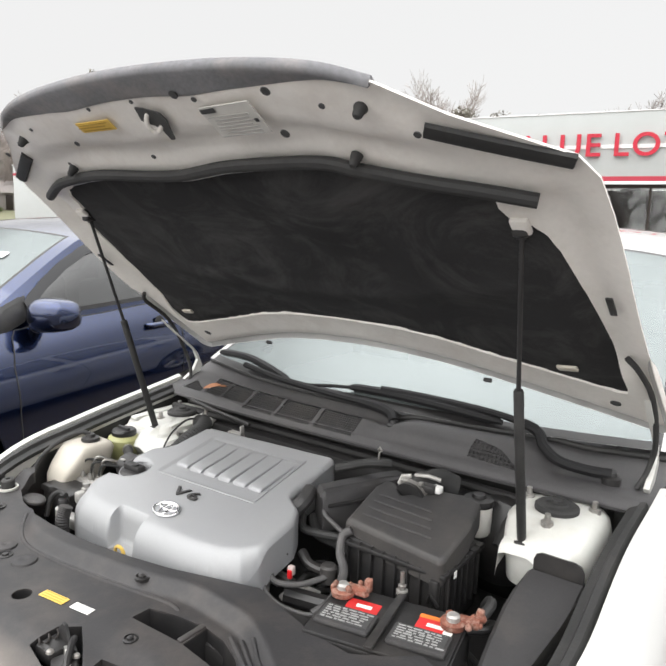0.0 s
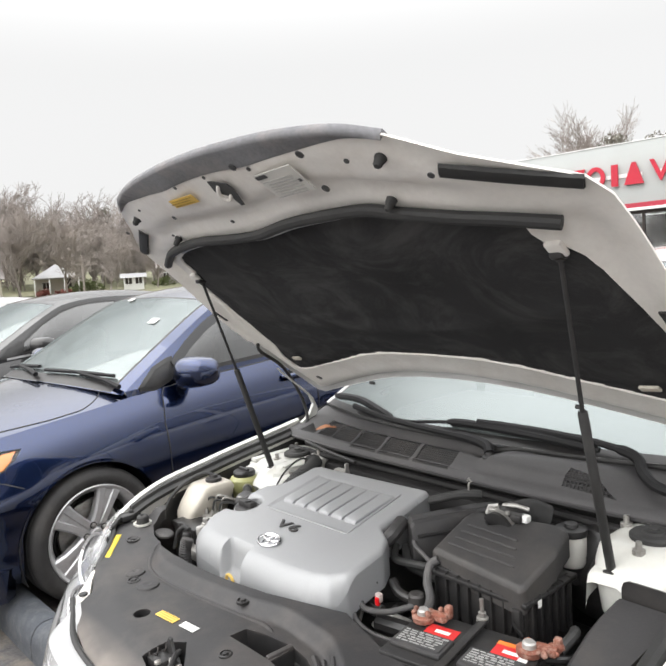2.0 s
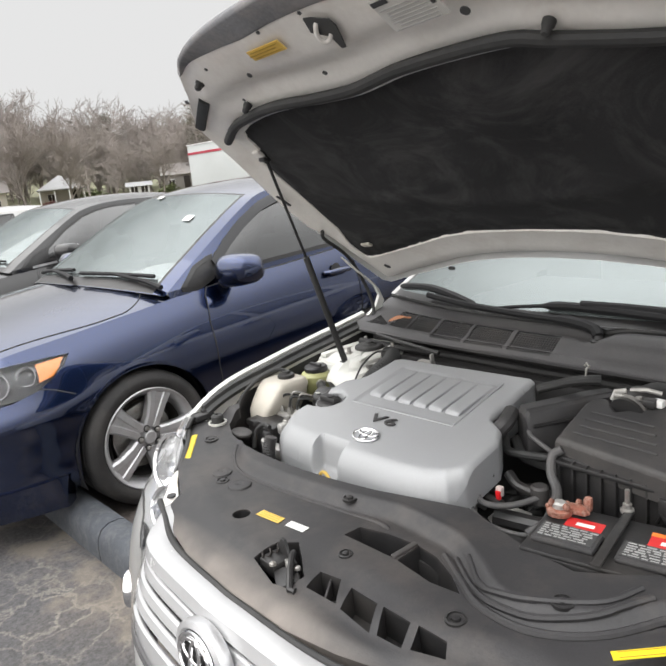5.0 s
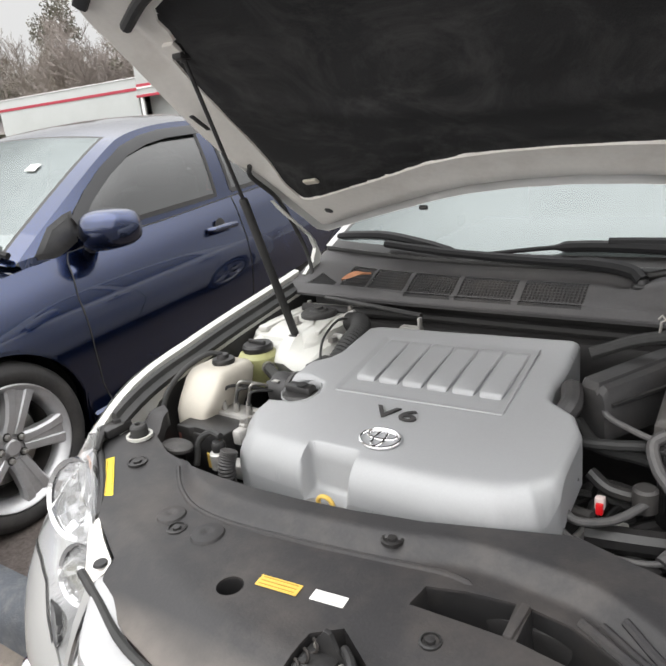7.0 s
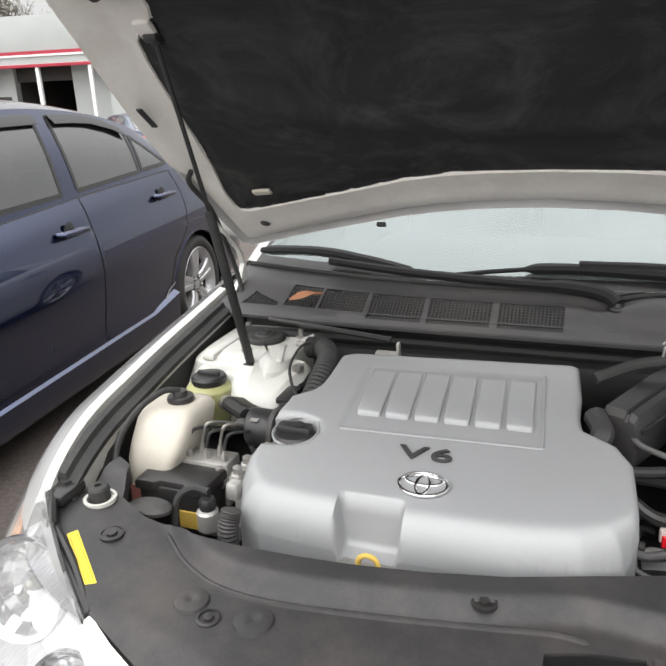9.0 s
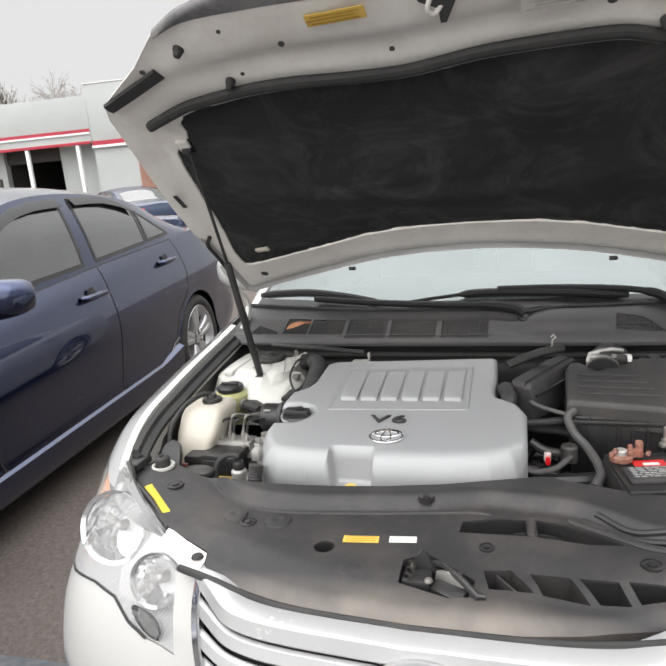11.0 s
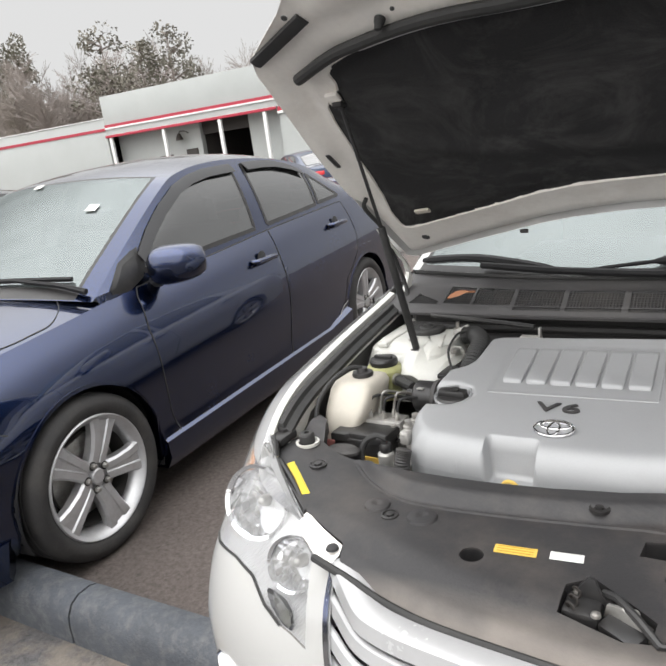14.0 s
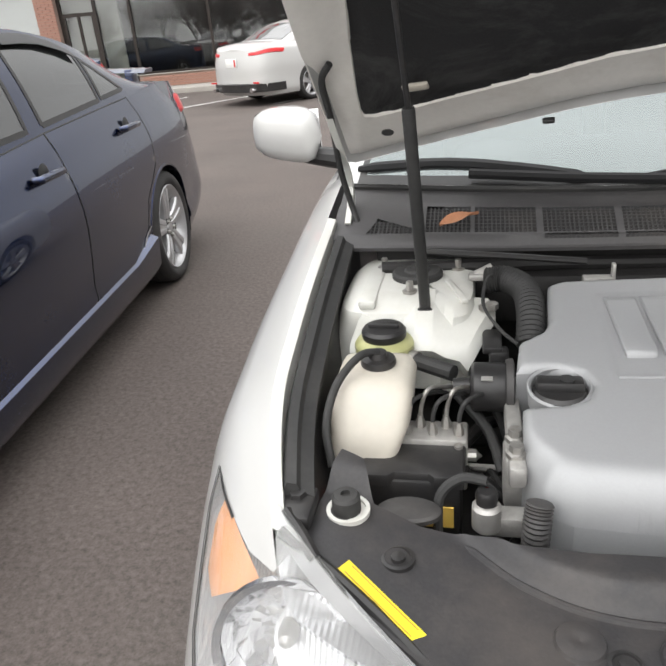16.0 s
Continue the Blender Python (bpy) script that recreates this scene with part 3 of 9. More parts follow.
def sedan(label, m, paint, sh, hubs, windows, doors, nose_polys, hub_x=0.84, arch=0.35, name="sedan", group="", trim=BLACK, hood=True, fine=1.0, wheel_turn=(0, 0, 0, 0), window_trim=BLACK, pane=BODYGLASS, ws=(0.28, 2.55), back=(6.15, 7.75), handles=(), roof_mat=None, mirror=None, wheel_scale=1.0, wheels=True, ws_edge=0.94, seam=HOOD_SEAM):
    """A four-door saloon as one thing with its parts."""
    car = thing(name, label, "car", group, m)
    ss = list(np.linspace(0, sh.len, int(110 * fine)))
    hs = list(np.linspace(0, 1, int(22 * fine)))
    polys = []
    for y, z in hubs:
        ring = []
        for a, b in circle(y, z, arch, 48):
            ring.append(sh.onside(a, max(b, sh.bottom)))
        polys.append(("arch", ring))
    for n, pts in doors:
        polys.append((n, [sh.onside(*q) for q in dense(pts, 0.05)]))
    for n, pts in nose_polys:
        polys.append((n, sh.trace(pts)))
    got = split_panels(sh.wrap, ss, hs, polys, 1.0)
    got.pop("arch", None)
    body = both_sides(got.pop("rest"))
    build("body", *body, paint, car)
    rest = {}
    for n, data in got.items():
        if n.startswith("door"):
            for d in (data, mirrored(data)):
                build("door", *d, paint, car)
        else:
            rest[n] = data
    # seams round the doors and the wheel arches
    for n, pts in doors:
        line = [sh.onside(*q) for q in dense(pts, 0.03)]
        for flip in (False, True):
            d = ribbon(sh.wrap, line + line[:1], 0.006, 0.0015)
            build("door_seam", *(mirrored(d) if flip else d), RUBBER, car)
    for y, z in hubs:
        line = [sh.onside(a, b) for a, b in circle(y, z, arch + 0.004, 64) if b > sh.bottom + 0.02]
        pts = sorted(line, key=lambda q: q[0])
        rim = [Vector(sh.wrap(*q)) for q in pts]
        for side in (1, -1):
            g = Geo()
            g.loft([[(side * (p.x - 0.05), p.y, p.z), (side * (p.x + 0.004), p.y, p.z), (side * (p.x + 0.004), p.y + (p.y - y) * 0.03, p.z + (p.z - z) * 0.03), (side * (p.x - 0.05), p.y + (p.y - y) * 0.03, p.z + (p.z - z) * 0.03)] for p in rim])
            part("arch_lip", g, paint, car)
            w = Geo()
            arc = [(y + (arch + 0.012) * math.cos(a), z + (arch + 0.012) * math.sin(a)) for a in np.linspace(-0.35, math.pi + 0.35, 25)]
            w.loft([[(side * (hub_x - 0.005), a, b) for a, b in arc], [(side * (hub_x - 0.33), a, b) for a, b in arc]], closed=False, caps=False)
            w.add([(side * (hub_x - 0.33), a, b) for a, b in arc] + [(side * (hub_x - 0.33), y, z - 0.1)], [(i, i + 1, len(arc)) for i in range(len(arc) - 1)])
            part("wheel_housing", w, BLACK, car, "dark inner wheel housing")
    # decks
    ends = [s for s in np.linspace(0, sh.len, 160)]
    cowl = sh.rail[0][1]
    back_y = sh.rail[-1][1]
    if hood:
        fs = [s for s in ends if sh.plan(s)[1] < cowl + 0.05]
        g = Geo()
        tt = list(np.linspace(-1, 1, 25))
        g.loft([[sh.deck(t, s) for t in tt] for s in fs], closed=False, caps=False)
        build("hood", g.v, [tuple(f) for f in g.f], paint, car)
        for side in (-1, 1):
            line = []
            for x, y in smooth_line(seam, 6):
                s_ = float(np.interp(y, sh.py[: len(sh.py) // 2], sh.ps[: len(sh.ps) // 2]))
                q = sh.deck(min(x / sh.wrap(s_, 1.0)[0], 0.97), s_)
                line.append((side * q[0], q[1], q[2] + 0.0004))
            part("hood_seam", Geo().tube(line, 0.0026, 6), RUBBER, car)
    rs = [s for s in ends if sh.plan(s)[1] > back_y - 0.05]
    g = Geo()
    tt = list(np.linspace(-1, 1, 21))
    g.loft([[sh.deck(t, s) for t in tt] for s in rs], closed=False, caps=False)
    part("trunk_lid", g, paint, car)
    # top
    pr = sh.rows
    tp = [t * pr / 40 for t in range(41)]
    tl_ = list(np.linspace(-1, 1, 25))

    def band(a, b, w0, w1):
        return dense([(-w0, a), (w0, a), (w1, b), (-w1, b)], 0.1)

    top = split_panels(sh.roof, tl_, tp, [("windshield", band(ws[0], ws[1], ws_edge, ws_edge - 0.01)), ("frit_front", band(max(ws[0] - 0.34, 0.001), ws[1] + 0.1, ws_edge + 0.02, ws_edge + 0.012)), ("rear_window", band(back[0], back[1], 0.88, 0.86)), ("frit_rear", band(back[0] - 0.1, back[1] + 0.1, 0.92, 0.9))], 0.4)
    build("windshield", *top["windshield"], WINDSHIELD, car, "clear sloping windshield").visible_shadow = False
    build("windshield_trim", *top["frit_front"], BLACK, car)
    build("rear_window", *top["rear_window"], pane, car)
    build("rear_window_trim", *top["frit_rear"], BLACK, car)
    build("roof", *top["rest"], roof_mat or paint, car)
    # side glass
    y0, y1 = sh.rail[0][1] + 0.02, sh.rail[-1][1] - 0.02
    ys = list(np.linspace(y0, y1, 50))
    keep = [(y, sh.belt(y)[2] - 0.01) for y in ys] + [(y, float(np.interp(y, sh.rail[:, 1], sh.rail[:, 2]))) for y in ys[::-1]]
    zs = list(np.linspace(sh.belt(y0)[2], float(sh.rail[:, 2].max()), 14))
    side = split_panels(sh.glass, ys, zs, [(n, dense(p, 0.05)) for n, p in windows], 1.0, keep)
    build("window_pillar", *both_sides(side.pop("rest")), paint, car)
    for n, data in side.items():
        glassy = n.startswith("window")
        for d in (data, mirrored(data)):
            ob = build("window_pane" if glassy else n, *d, pane if glassy else trim, car)
    for n, p in windows:
        for flip in (False, True):
            line = dense(p, 0.03)
            d = ribbon(sh.glass, line + line[:1], 0.022 if window_trim is BLACK else 0.013, 0.002)
            build("window_trim", *(mirrored(d) if flip else d), window_trim, car)
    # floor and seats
    # box that closes the shell below, underbody shade in its colour
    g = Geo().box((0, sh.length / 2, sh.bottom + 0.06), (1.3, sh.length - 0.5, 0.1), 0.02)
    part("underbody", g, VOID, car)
    ybase = cowl + 0.1
    g = Geo().box((0, ybase + 0.24, sh.top(ybase) - 0.09), (1.12, 0.5, 0.16), 0.06)
    part("dashboard", g, DASH, car)
    for x in (-0.36, 0.36):
        for yy in (cowl + 1.0, cowl + 1.85):
            g = Geo().box((x, yy + 0.18, 0.78), (0.5, 0.14, 0.62), 0.06, Matrix.Translation((0, 0, 0)))
            g.box((x, yy - 0.08, 0.5), (0.5, 0.5, 0.16), 0.06).box((x, yy + 0.22, 1.13), (0.26, 0.1, 0.17), 0.05)
            part("seat", g, INTERIOR, car)
    if wheels:
        k = 0
        for y, z in hubs:
            for x in (hub_x, -hub_x):
                wheel(car, x, y, z, wheel_turn[k], wheel_scale)
                k += 1
    for y, z in handles:
        for side in (1, -1):
            s, h = sh.onside(y, z)
            p = Vector(sh.wrap(s, h))
            g = Geo()
            g.tube([(side * (p.x + 0.004), y - 0.10, z + 0.004), (side * (p.x + 0.032), y - 0.085, z + 0.004), (side * (p.x + 0.040), y, z + 0.006), (side * (p.x + 0.032), y + 0.085, z + 0.004), (side * (p.x + 0.004), y + 0.10, z + 0.004)], [0.012, 0.015, 0.016, 0.015, 0.012], 10)
            part("door_handle", g, paint, car)
            # raised black disc stands for the shade behind the handle
            d = Geo().rev([(0.001, 0.003), (0.038, 0.003), (0.045, 0.0)], 20, Matrix.Translation((side * p.x, y, z)) @ Matrix.Rotation(side * math.pi / 2, 4, "Y") @ Matrix.Diagonal((1.1, 0.95, 1, 1)))
            part("handle_recess", d, BLACK, car)
    if mirror:
        mx, my, mz, big = mirror if len(mirror) == 4 else (*mirror, 1.0)
        for side in (1, -1):
            rings = []
            for u in np.linspace(-1, 1, 11):
                w = (1 - abs(u) ** 3.2) ** 0.42 if abs(u) < 1 else 0.02
                ring = []
                for a in [2 * math.pi * i / 18 for i in range(18)]:
                    ca, sa = math.cos(a), math.sin(a)
                    q = 0.72
                    dy = 0.055 * big * abs(ca) ** q * (1 if ca > 0 else -1) * (1.0 if ca > 0 else 1.35)
                    dz = 0.072 * big * abs(sa) ** q * (1 if sa > 0 else -1)
                    ring.append((side * (mx + 0.105 * big * u), my + dy * w + 0.03 * u, mz + dz * w * (1 - 0.12 * u) + 0.006 * u))
                rings.append(ring)
            g = Geo().loft(rings)
            ob = part("wing_mirror", g, paint, car, angle=60)
            part("mirror_stalk", Geo().tube([(side * (mx - 0.16), my - 0.01, mz - 0.075), (side * (mx - 0.06), my - 0.005, mz - 0.06), (side * (mx - 0.02), my, mz - 0.04)], [0.03, 0.024, 0.03], 10), BLACK, ob)
            part("mirror_glass", Geo().box((side * mx, my + 0.051, mz), (0.17, 0.006, 0.11), 0.002), CHROME, ob)
    return car, rest


# ---- navy saloon beside ----
BLUE_SHELL = Shell(
    plan=[(0, 0), (0.30, 0.015), (0.52, 0.06), (0.68, 0.15), (0.78, 0.30), (0.83, 0.55), (0.855, 0.9), (0.865, 1.4), (0.865, 2.2), (0.862, 3.0), (0.862, 3.5), (0.855, 3.95), (0.82, 4.30), (0.70, 4.51), (0.4, 4.585), (0, 4.60)],
    top=[(0, 0.72), (0.1, 0.745), (0.3, 0.80), (0.62, 0.85), (1.0, 0.895), (1.27, 0.925), (1.6, 0.95), (2.4, 1.0), (3.2, 1.04), (3.6, 1.06), (4.2, 1.06), (4.45, 1.03), (4.55, 1.0)],
    bottom=0.19,
    side=[(0, -0.05), (0.10, -0.005), (0.22, -0.012), (0.4, 0.0), (0.62, 0.004), (0.78, -0.02), (0.9, -0.055), (1.0, -0.10)],
    nose=[(0, -0.09), (0.12, -0.012), (0.3, 0.0), (0.48, 0.002), (0.57, 0.012), (0.62, 0.004), (0.7, -0.026), (0.85, -0.072), (1.0, -0.14)],
    tail=[(0, -0.12), (0.15, -0.01), (0.4, 0.0), (0.6, -0.02), (0.8, -0.04), (1.0, -0.09)],
    crown=[(0, 0.0), (0.15, 0.03), (0.35, 0.065), (0.7, 0.085), (1.1, 0.095), (1.5, 0.09), (3.4, 0.03), (4.0, 0.03), (4.5, 0.02)],
    rail=[(0.75, 1.14, 0.93), (0.718, 1.33, 1.05), (0.652, 1.745, 1.29), (0.615, 1.96, 1.368), (0.592, 2.31, 1.40), (0.585, 2.8, 1.38), (0.60, 3.22, 1.31), (0.64, 3.545, 1.175), (0.69, 3.86, 1.055)],
    centre=[(0.98, 0.99), (1.18, 1.10), (1.63, 1.335), (1.86, 1.415), (2.30, 1.462), (2.8, 1.455), (3.27, 1.385), (3.66, 1.23), (4.02, 1.085)],
)
BLUE_DOORS = [
    ("door_front", [(1.37, 0.945), (1.345, 0.90), (1.312, 0.77), (1.315, 0.55), (1.33, 0.40), (1.37, 0.265), (2.345, 0.275), (2.372, 0.33), (2.398, 0.536), (2.412, 0.7), (2.42, 0.87), (2.445, 1.0), (1.9, 0.965)]),
    ("door_rear", [(2.445, 1.0), (2.42, 0.87), (2.412, 0.7), (2.398, 0.536), (2.372, 0.33), (2.355, 0.275), (2.95, 0.28), (3.10, 0.36), (3.16, 0.55), (3.36, 0.70), (3.405, 0.82), (3.385, 1.04), (2.9, 1.02)]),
]
BLUE_WINDOWS = [
    ("window_front", [(1.44, 0.985), (1.478, 1.075), (1.66, 1.20), (1.855, 1.298), (2.0, 1.336), (2.148, 1.356), (2.402, 1.362), (2.335, 1.022)]),
    ("window_rear", [(2.465, 1.028), (2.518, 1.362), (2.829, 1.352), (3.0, 1.318), (3.14, 1.268), (3.072, 1.06)]),
    ("window_quarter", [(3.175, 1.248), (3.27, 1.185), (3.41, 1.082), (3.108, 1.065)]),
    ("mirror_base", [(1.23, 0.945), (1.34, 1.035), (1.455, 1.08), (1.425, 0.975), (1.325, 0.935)]),
]
BLUE_NOSE = [
    ("headlight", ["skin", (0.592, 0.157, 0.632), (0.579, 0.181, 0.679), (0.585, 0.225, 0.735), (0.62, 0.29, 0.768), (0.699, 0.407, 0.780), (0.745, 0.539, 0.786), (0.771, 0.625, 0.786), (0.785, 0.585, 0.745), (0.784, 0.535, 0.705), (0.780, 0.468, 0.668), (0.756, 0.36, 0.638), (0.709, 0.261, 0.630), (0.65, 0.20, 0.625)]),
    ("upper_grille", [(0.0, 0.650), (0.30, 0.657), (0.44, 0.675), (0.492, 0.722), (0.44, 0.727), (0.25, 0.716), (0.0, 0.708)]),
    ("middle_grille", [(0.0, 0.572), (0.28, 0.580), (0.39, 0.606), (0.425, 0.645), (0.28, 0.632), (0.0, 0.624)]),
    ("lower_grille", [(0.0, 0.24), (0.42, 0.24), (0.545, 0.29), (0.575, 0.332), (0.50, 0.425), (0.40, 0.458), (0.0, 0.468)]),
    ("fog_recess", [(0.65, 0.14, 0.36), (0.71, 0.18, 0.335), (0.755, 0.25, 0.36), (0.755, 0.25, 0.44), (0.70, 0.17, 0.465), (0.645, 0.135, 0.43)]),
]
blue, blue_rest = sedan(
    "navy blue four-door saloon with alloy wheels, parked against the kerb", pose(-2.615, -0.261, 0, rz=6.98), BLUE, BLUE_SHELL,
    [(0.90, 0.315), (3.50, 0.315)], BLUE_WINDOWS, BLUE_DOORS, BLUE_NOSE, hub_x=0.85, arch=0.345, wheel_turn=(14, 0, 40, 0), handles=((2.25, 0.868), (3.17, 0.918)), mirror=(0.91, 1.49, 1.005, 1.13), fine=1.25, ws=(0.36, 2.55), ws_edge=0.89,
)
S = BLUE_SHELL
DARKBEZEL = mat("dark_blue_plastic", (0.012, 0.016, 0.028), 0.4, coat=0.4, var=0.1, bump=0.05)
for flip in (False, True):
    def put(name, data, material, label="", push=0.0, parent=None):
        v, f = data
        if push:
            v = [(x, y + push, z) for x, y, z in v]
        d = (v, f)
        return build(name, *(mirrored(d) if flip else d), material, parent or blue, label)

    lamp = put("headlight", blue_rest["headlight"], NEWLENS, "clear headlight with three round reflectors and an amber corner")
    lamp.visible_shadow = False
    v, f = blue_rest["headlight"]
    put("lamp_housing", ([(x * 0.965, y + 0.045, z) for x, y, z in v], f), LAMPDARK, "dark inner bezel", 0, lamp)
    side = -1 if flip else 1
    for x, y, z, r in ((0.612, 0.255, 0.686, 0.043), (0.678, 0.352, 0.704, 0.052), (0.718, 0.462, 0.724, 0.040)):
        mm = Matrix.Translation((side * x, y, z)) @ Matrix.Rotation(side * radians(42), 4, "Z") @ Matrix.Rotation(radians(84), 4, "X")
        g = Geo().rev([(0.012, -0.03), (r * 0.6, -0.02), (r * 0.9, 0.0), (r, 0.025), (r * 1.05, 0.026)], 26, mm, caps=False)
        g.rev([(0.001, 0.0), (0.010, -0.004), (0.012, -0.03)], 10, mm)
        part("reflector", g, FACET, lamp, "bright round reflector")
    am = dense([(0.747, 0.490, 0.768), (0.767, 0.600, 0.780), (0.781, 0.572, 0.742), (0.782, 0.537, 0.712), (0.774, 0.480, 0.698)], 0.02)
    pts = [Vector(S.wrap(*S.find(*q))) for q in am]
    c = sum(pts, Vector()) / len(pts)
    g = Geo().add([(side * p.x + side * 0.002, p.y - 0.003, p.z) for p in pts] + [(side * c.x + side * 0.006, c.y - 0.004, c.z)], [((i, (i + 1) % len(pts), len(pts)) if not flip else ((i + 1) % len(pts), i, len(pts))) for i in range(len(pts))])
    part("turn_signal", g, AMBER, lamp, "amber turn signal")
    put("grille_mesh", blue_rest["upper_grille"], BLACK, "", 0.03)
    put("grille_mesh", blue_rest["middle_grille"], BLACK, "", 0.03)
    put("lower_intake", blue_rest["lower_grille"], BLACK, "", 0.03)
    put("fog_recess", blue_rest["fog_recess"], BLACK, "", 0.02)
    fp = Vector(S.wrap(*S.at(0.705, 0.18, 0.40)))
    mm = Matrix.Translation((side * fp.x, fp.y, fp.z)) @ Matrix.Rotation(side * radians(40), 4, "Z") @ Matrix.Rotation(radians(90), 4, "X")
    fog = part("fog_lamp", Geo().rev([(0.042, -0.04), (0.043, -0.006), (0.038, 0.0), (0.001, 0.008)], 24, mm @ Matrix.Translation((0.012 * side, 0, -0.012))), CHROME, blue, "round chrome-rimmed fog lamp")
    part("fog_bezel", Geo().rev([(0.044, -0.035), (0.055, -0.014), (0.074, 0.006), (0.083, 0.010), (0.087, 0.004), (0.088, -0.03)], 36, mm, caps=False), DARKBEZEL, fog, "wide round dark bezel")
    # grille frames, mesh bars and bumper seam
    for i, n in ((1, "upper"), (2, "middle"), (3, "lower")):
        ring = [q for q in S.trace(BLUE_NOSE[i][1])]
        ring = [q for q in ring + ring[:1] if q[0] > 0.01]
        put("grille_surround", ribbon(S.wrap, ring, 0.016 if i < 3 else 0.022, 0.006), BLUE if i < 3 else DARKBEZEL)
    for z, w in ((0.668, 0.40), (0.683, 0.42), (0.698, 0.45), (0.590, 0.28), (0.605, 0.36)):
        put("grille_bar", ribbon(S.wrap, [S.across(x, z + 0.02 * (x / 0.45) ** 2) for x in np.linspace(0.0, w, 14)], 0.006, -0.012), BLACK)
    for z, w in ((0.275, 0.50), (0.31, 0.54), (0.345, 0.54), (0.38, 0.51), (0.415, 0.47)):
        put("intake_slat", ribbon(S.wrap, [S.across(x, z) for x in np.linspace(0.0, w, 14)], 0.010, -0.010), BLACK)
    put("bumper_seam", ribbon(S.wrap, [S.find(*q) for q in dense([(0.778, 0.475, 0.672), (0.80, 0.53, 0.655), (0.826, 0.597, 0.622)], 0.02, False)], 0.005, 0.0015), RUBBER)
    # skirts
    lip = [S.at(x, y, 0.2) for x, y in ((0.0, 0), (0.3, 0.015), (0.52, 0.06), (0.60, 0.10), (0.64, 0.12), (0.69, 0.165), (0.74, 0.22), (0.80, 0.38), (0.825, 0.52))]
    top_row = [Vector(S.wrap(s, 0.07 + 0.09 * step(0.60, 0.68, S.wrap(s, 0.1)[0]))) for s, _ in lip]
    low_row = [Vector(S.wrap(s, 0.0)) + Vector((0.055 if s > 0.5 else 0.01, -0.05, -0.045)) for s, _ in lip]
    rings = [[(side * (a.x - 0.01), a.y + 0.01, a.z), (side * (a.x * 1.004 + 0.006), a.y - 0.024, a.z - 0.004), (side * (a.x * 1.004 + 0.004), a.y - 0.026, a.z - 0.014), (side * b.x, b.y, b.z + 0.02), (side * b.x, b.y + 0.01, b.z), (side * (b.x - 0.05), b.y + 0.06, b.z)] for a, b in zip(top_row, low_row)]
    part("front_lip", Geo().loft(rings), BLUE, blue)
    rings = []
    for y in np.linspace(1.25, 3.13, 14):
        s, _ = S.onside(y, 0.3)
        a, b = Vector(S.wrap(s, 0.16)), Vector(S.wrap(s, 0.0))
        e = 0.05 * step(2.85, 3.13, y)
        rings.append([(side * (a.x - 0.02), y, a.z + 0.01 + e), (side * (a.x + 0.016 + e * 0.3), y, a.z - 0.015 + e), (side * (a.x + 0.02), y, b.z + 0.03), (side * (a.x - 0.01), y, b.z - 0.02), (side * (b.x - 0.06), y, b.z - 0.02)])
    part("side_skirt", Geo().loft(rings), BLUE, blue)
    # bright band that paints the reflection on the skirt's top ledge
    put("sill_crease", ribbon(S.wrap, [S.onside(y, 0.285 + 0.03 * (y - 1.35) / 1.8 + 0.1 * step(2.9, 3.15, y)) for y in np.linspace(1.35, 3.15, 24)], 0.010, 0.004), ALLOY)
    # tail lamp
    put("tail_lamp", lamp_patch(S, (0.845, 4.12, 0.87), (0.70, 4.51, 0.84), (0.70, 4.51, 0.97), (0.845, 4.12, 0.985), 0.012), REDLENS, "red tail lamp")
    # smoked rain visors over the side windows
    for line in ([(1.445, 1.055), (1.56, 1.146), (1.70, 1.234), (1.855, 1.307), (2.0, 1.345), (2.148, 1.364), (2.40, 1.370)], [(2.522, 1.368), (2.68, 1.368), (2.829, 1.360), (3.0, 1.327), (3.12, 1.285)]):
        dn = dense(line, 0.04, False)
        rings = []
        for y, z in dn:
            xa = S.glass(y, z)[0]
            xb_ = S.glass(y, z - 0.038)[0]
            rings.append([(side * (xa + 0.006), y, z + 0.006), (side * (xa + 0.015), y, z - 0.002), (side * (xb_ + 0.024), y + 0.006, z - 0.037), (side * (xb_ + 0.020), y + 0.006, z - 0.039)])
        part("rain_visor", Geo().loft(rings), SMOKE, blue, "smoked plastic rain visor")
# trunk spoiler
g = Geo()
rings = []
for x in np.linspace(-0.62, 0.62, 21):
    y = 4.36 - 0.10 * (x / 0.62) ** 2
    z = 1.155 - 0.018 * (x / 0.62) ** 2
    rings.append([(x, y - 0.10, z - 0.018), (x, y - 0.06, z), (x, y + 0.05, z + 0.006), (x, y + 0.085, z - 0.004), (x, y + 0.05, z - 0.02)])
g.loft(rings)
for x in (-0.5, 0.5):
    g.box((x, 4.27, 1.10), (0.05, 0.12, 0.09), 0.01)
part("trunk_spoiler", g, BLUE, blue)
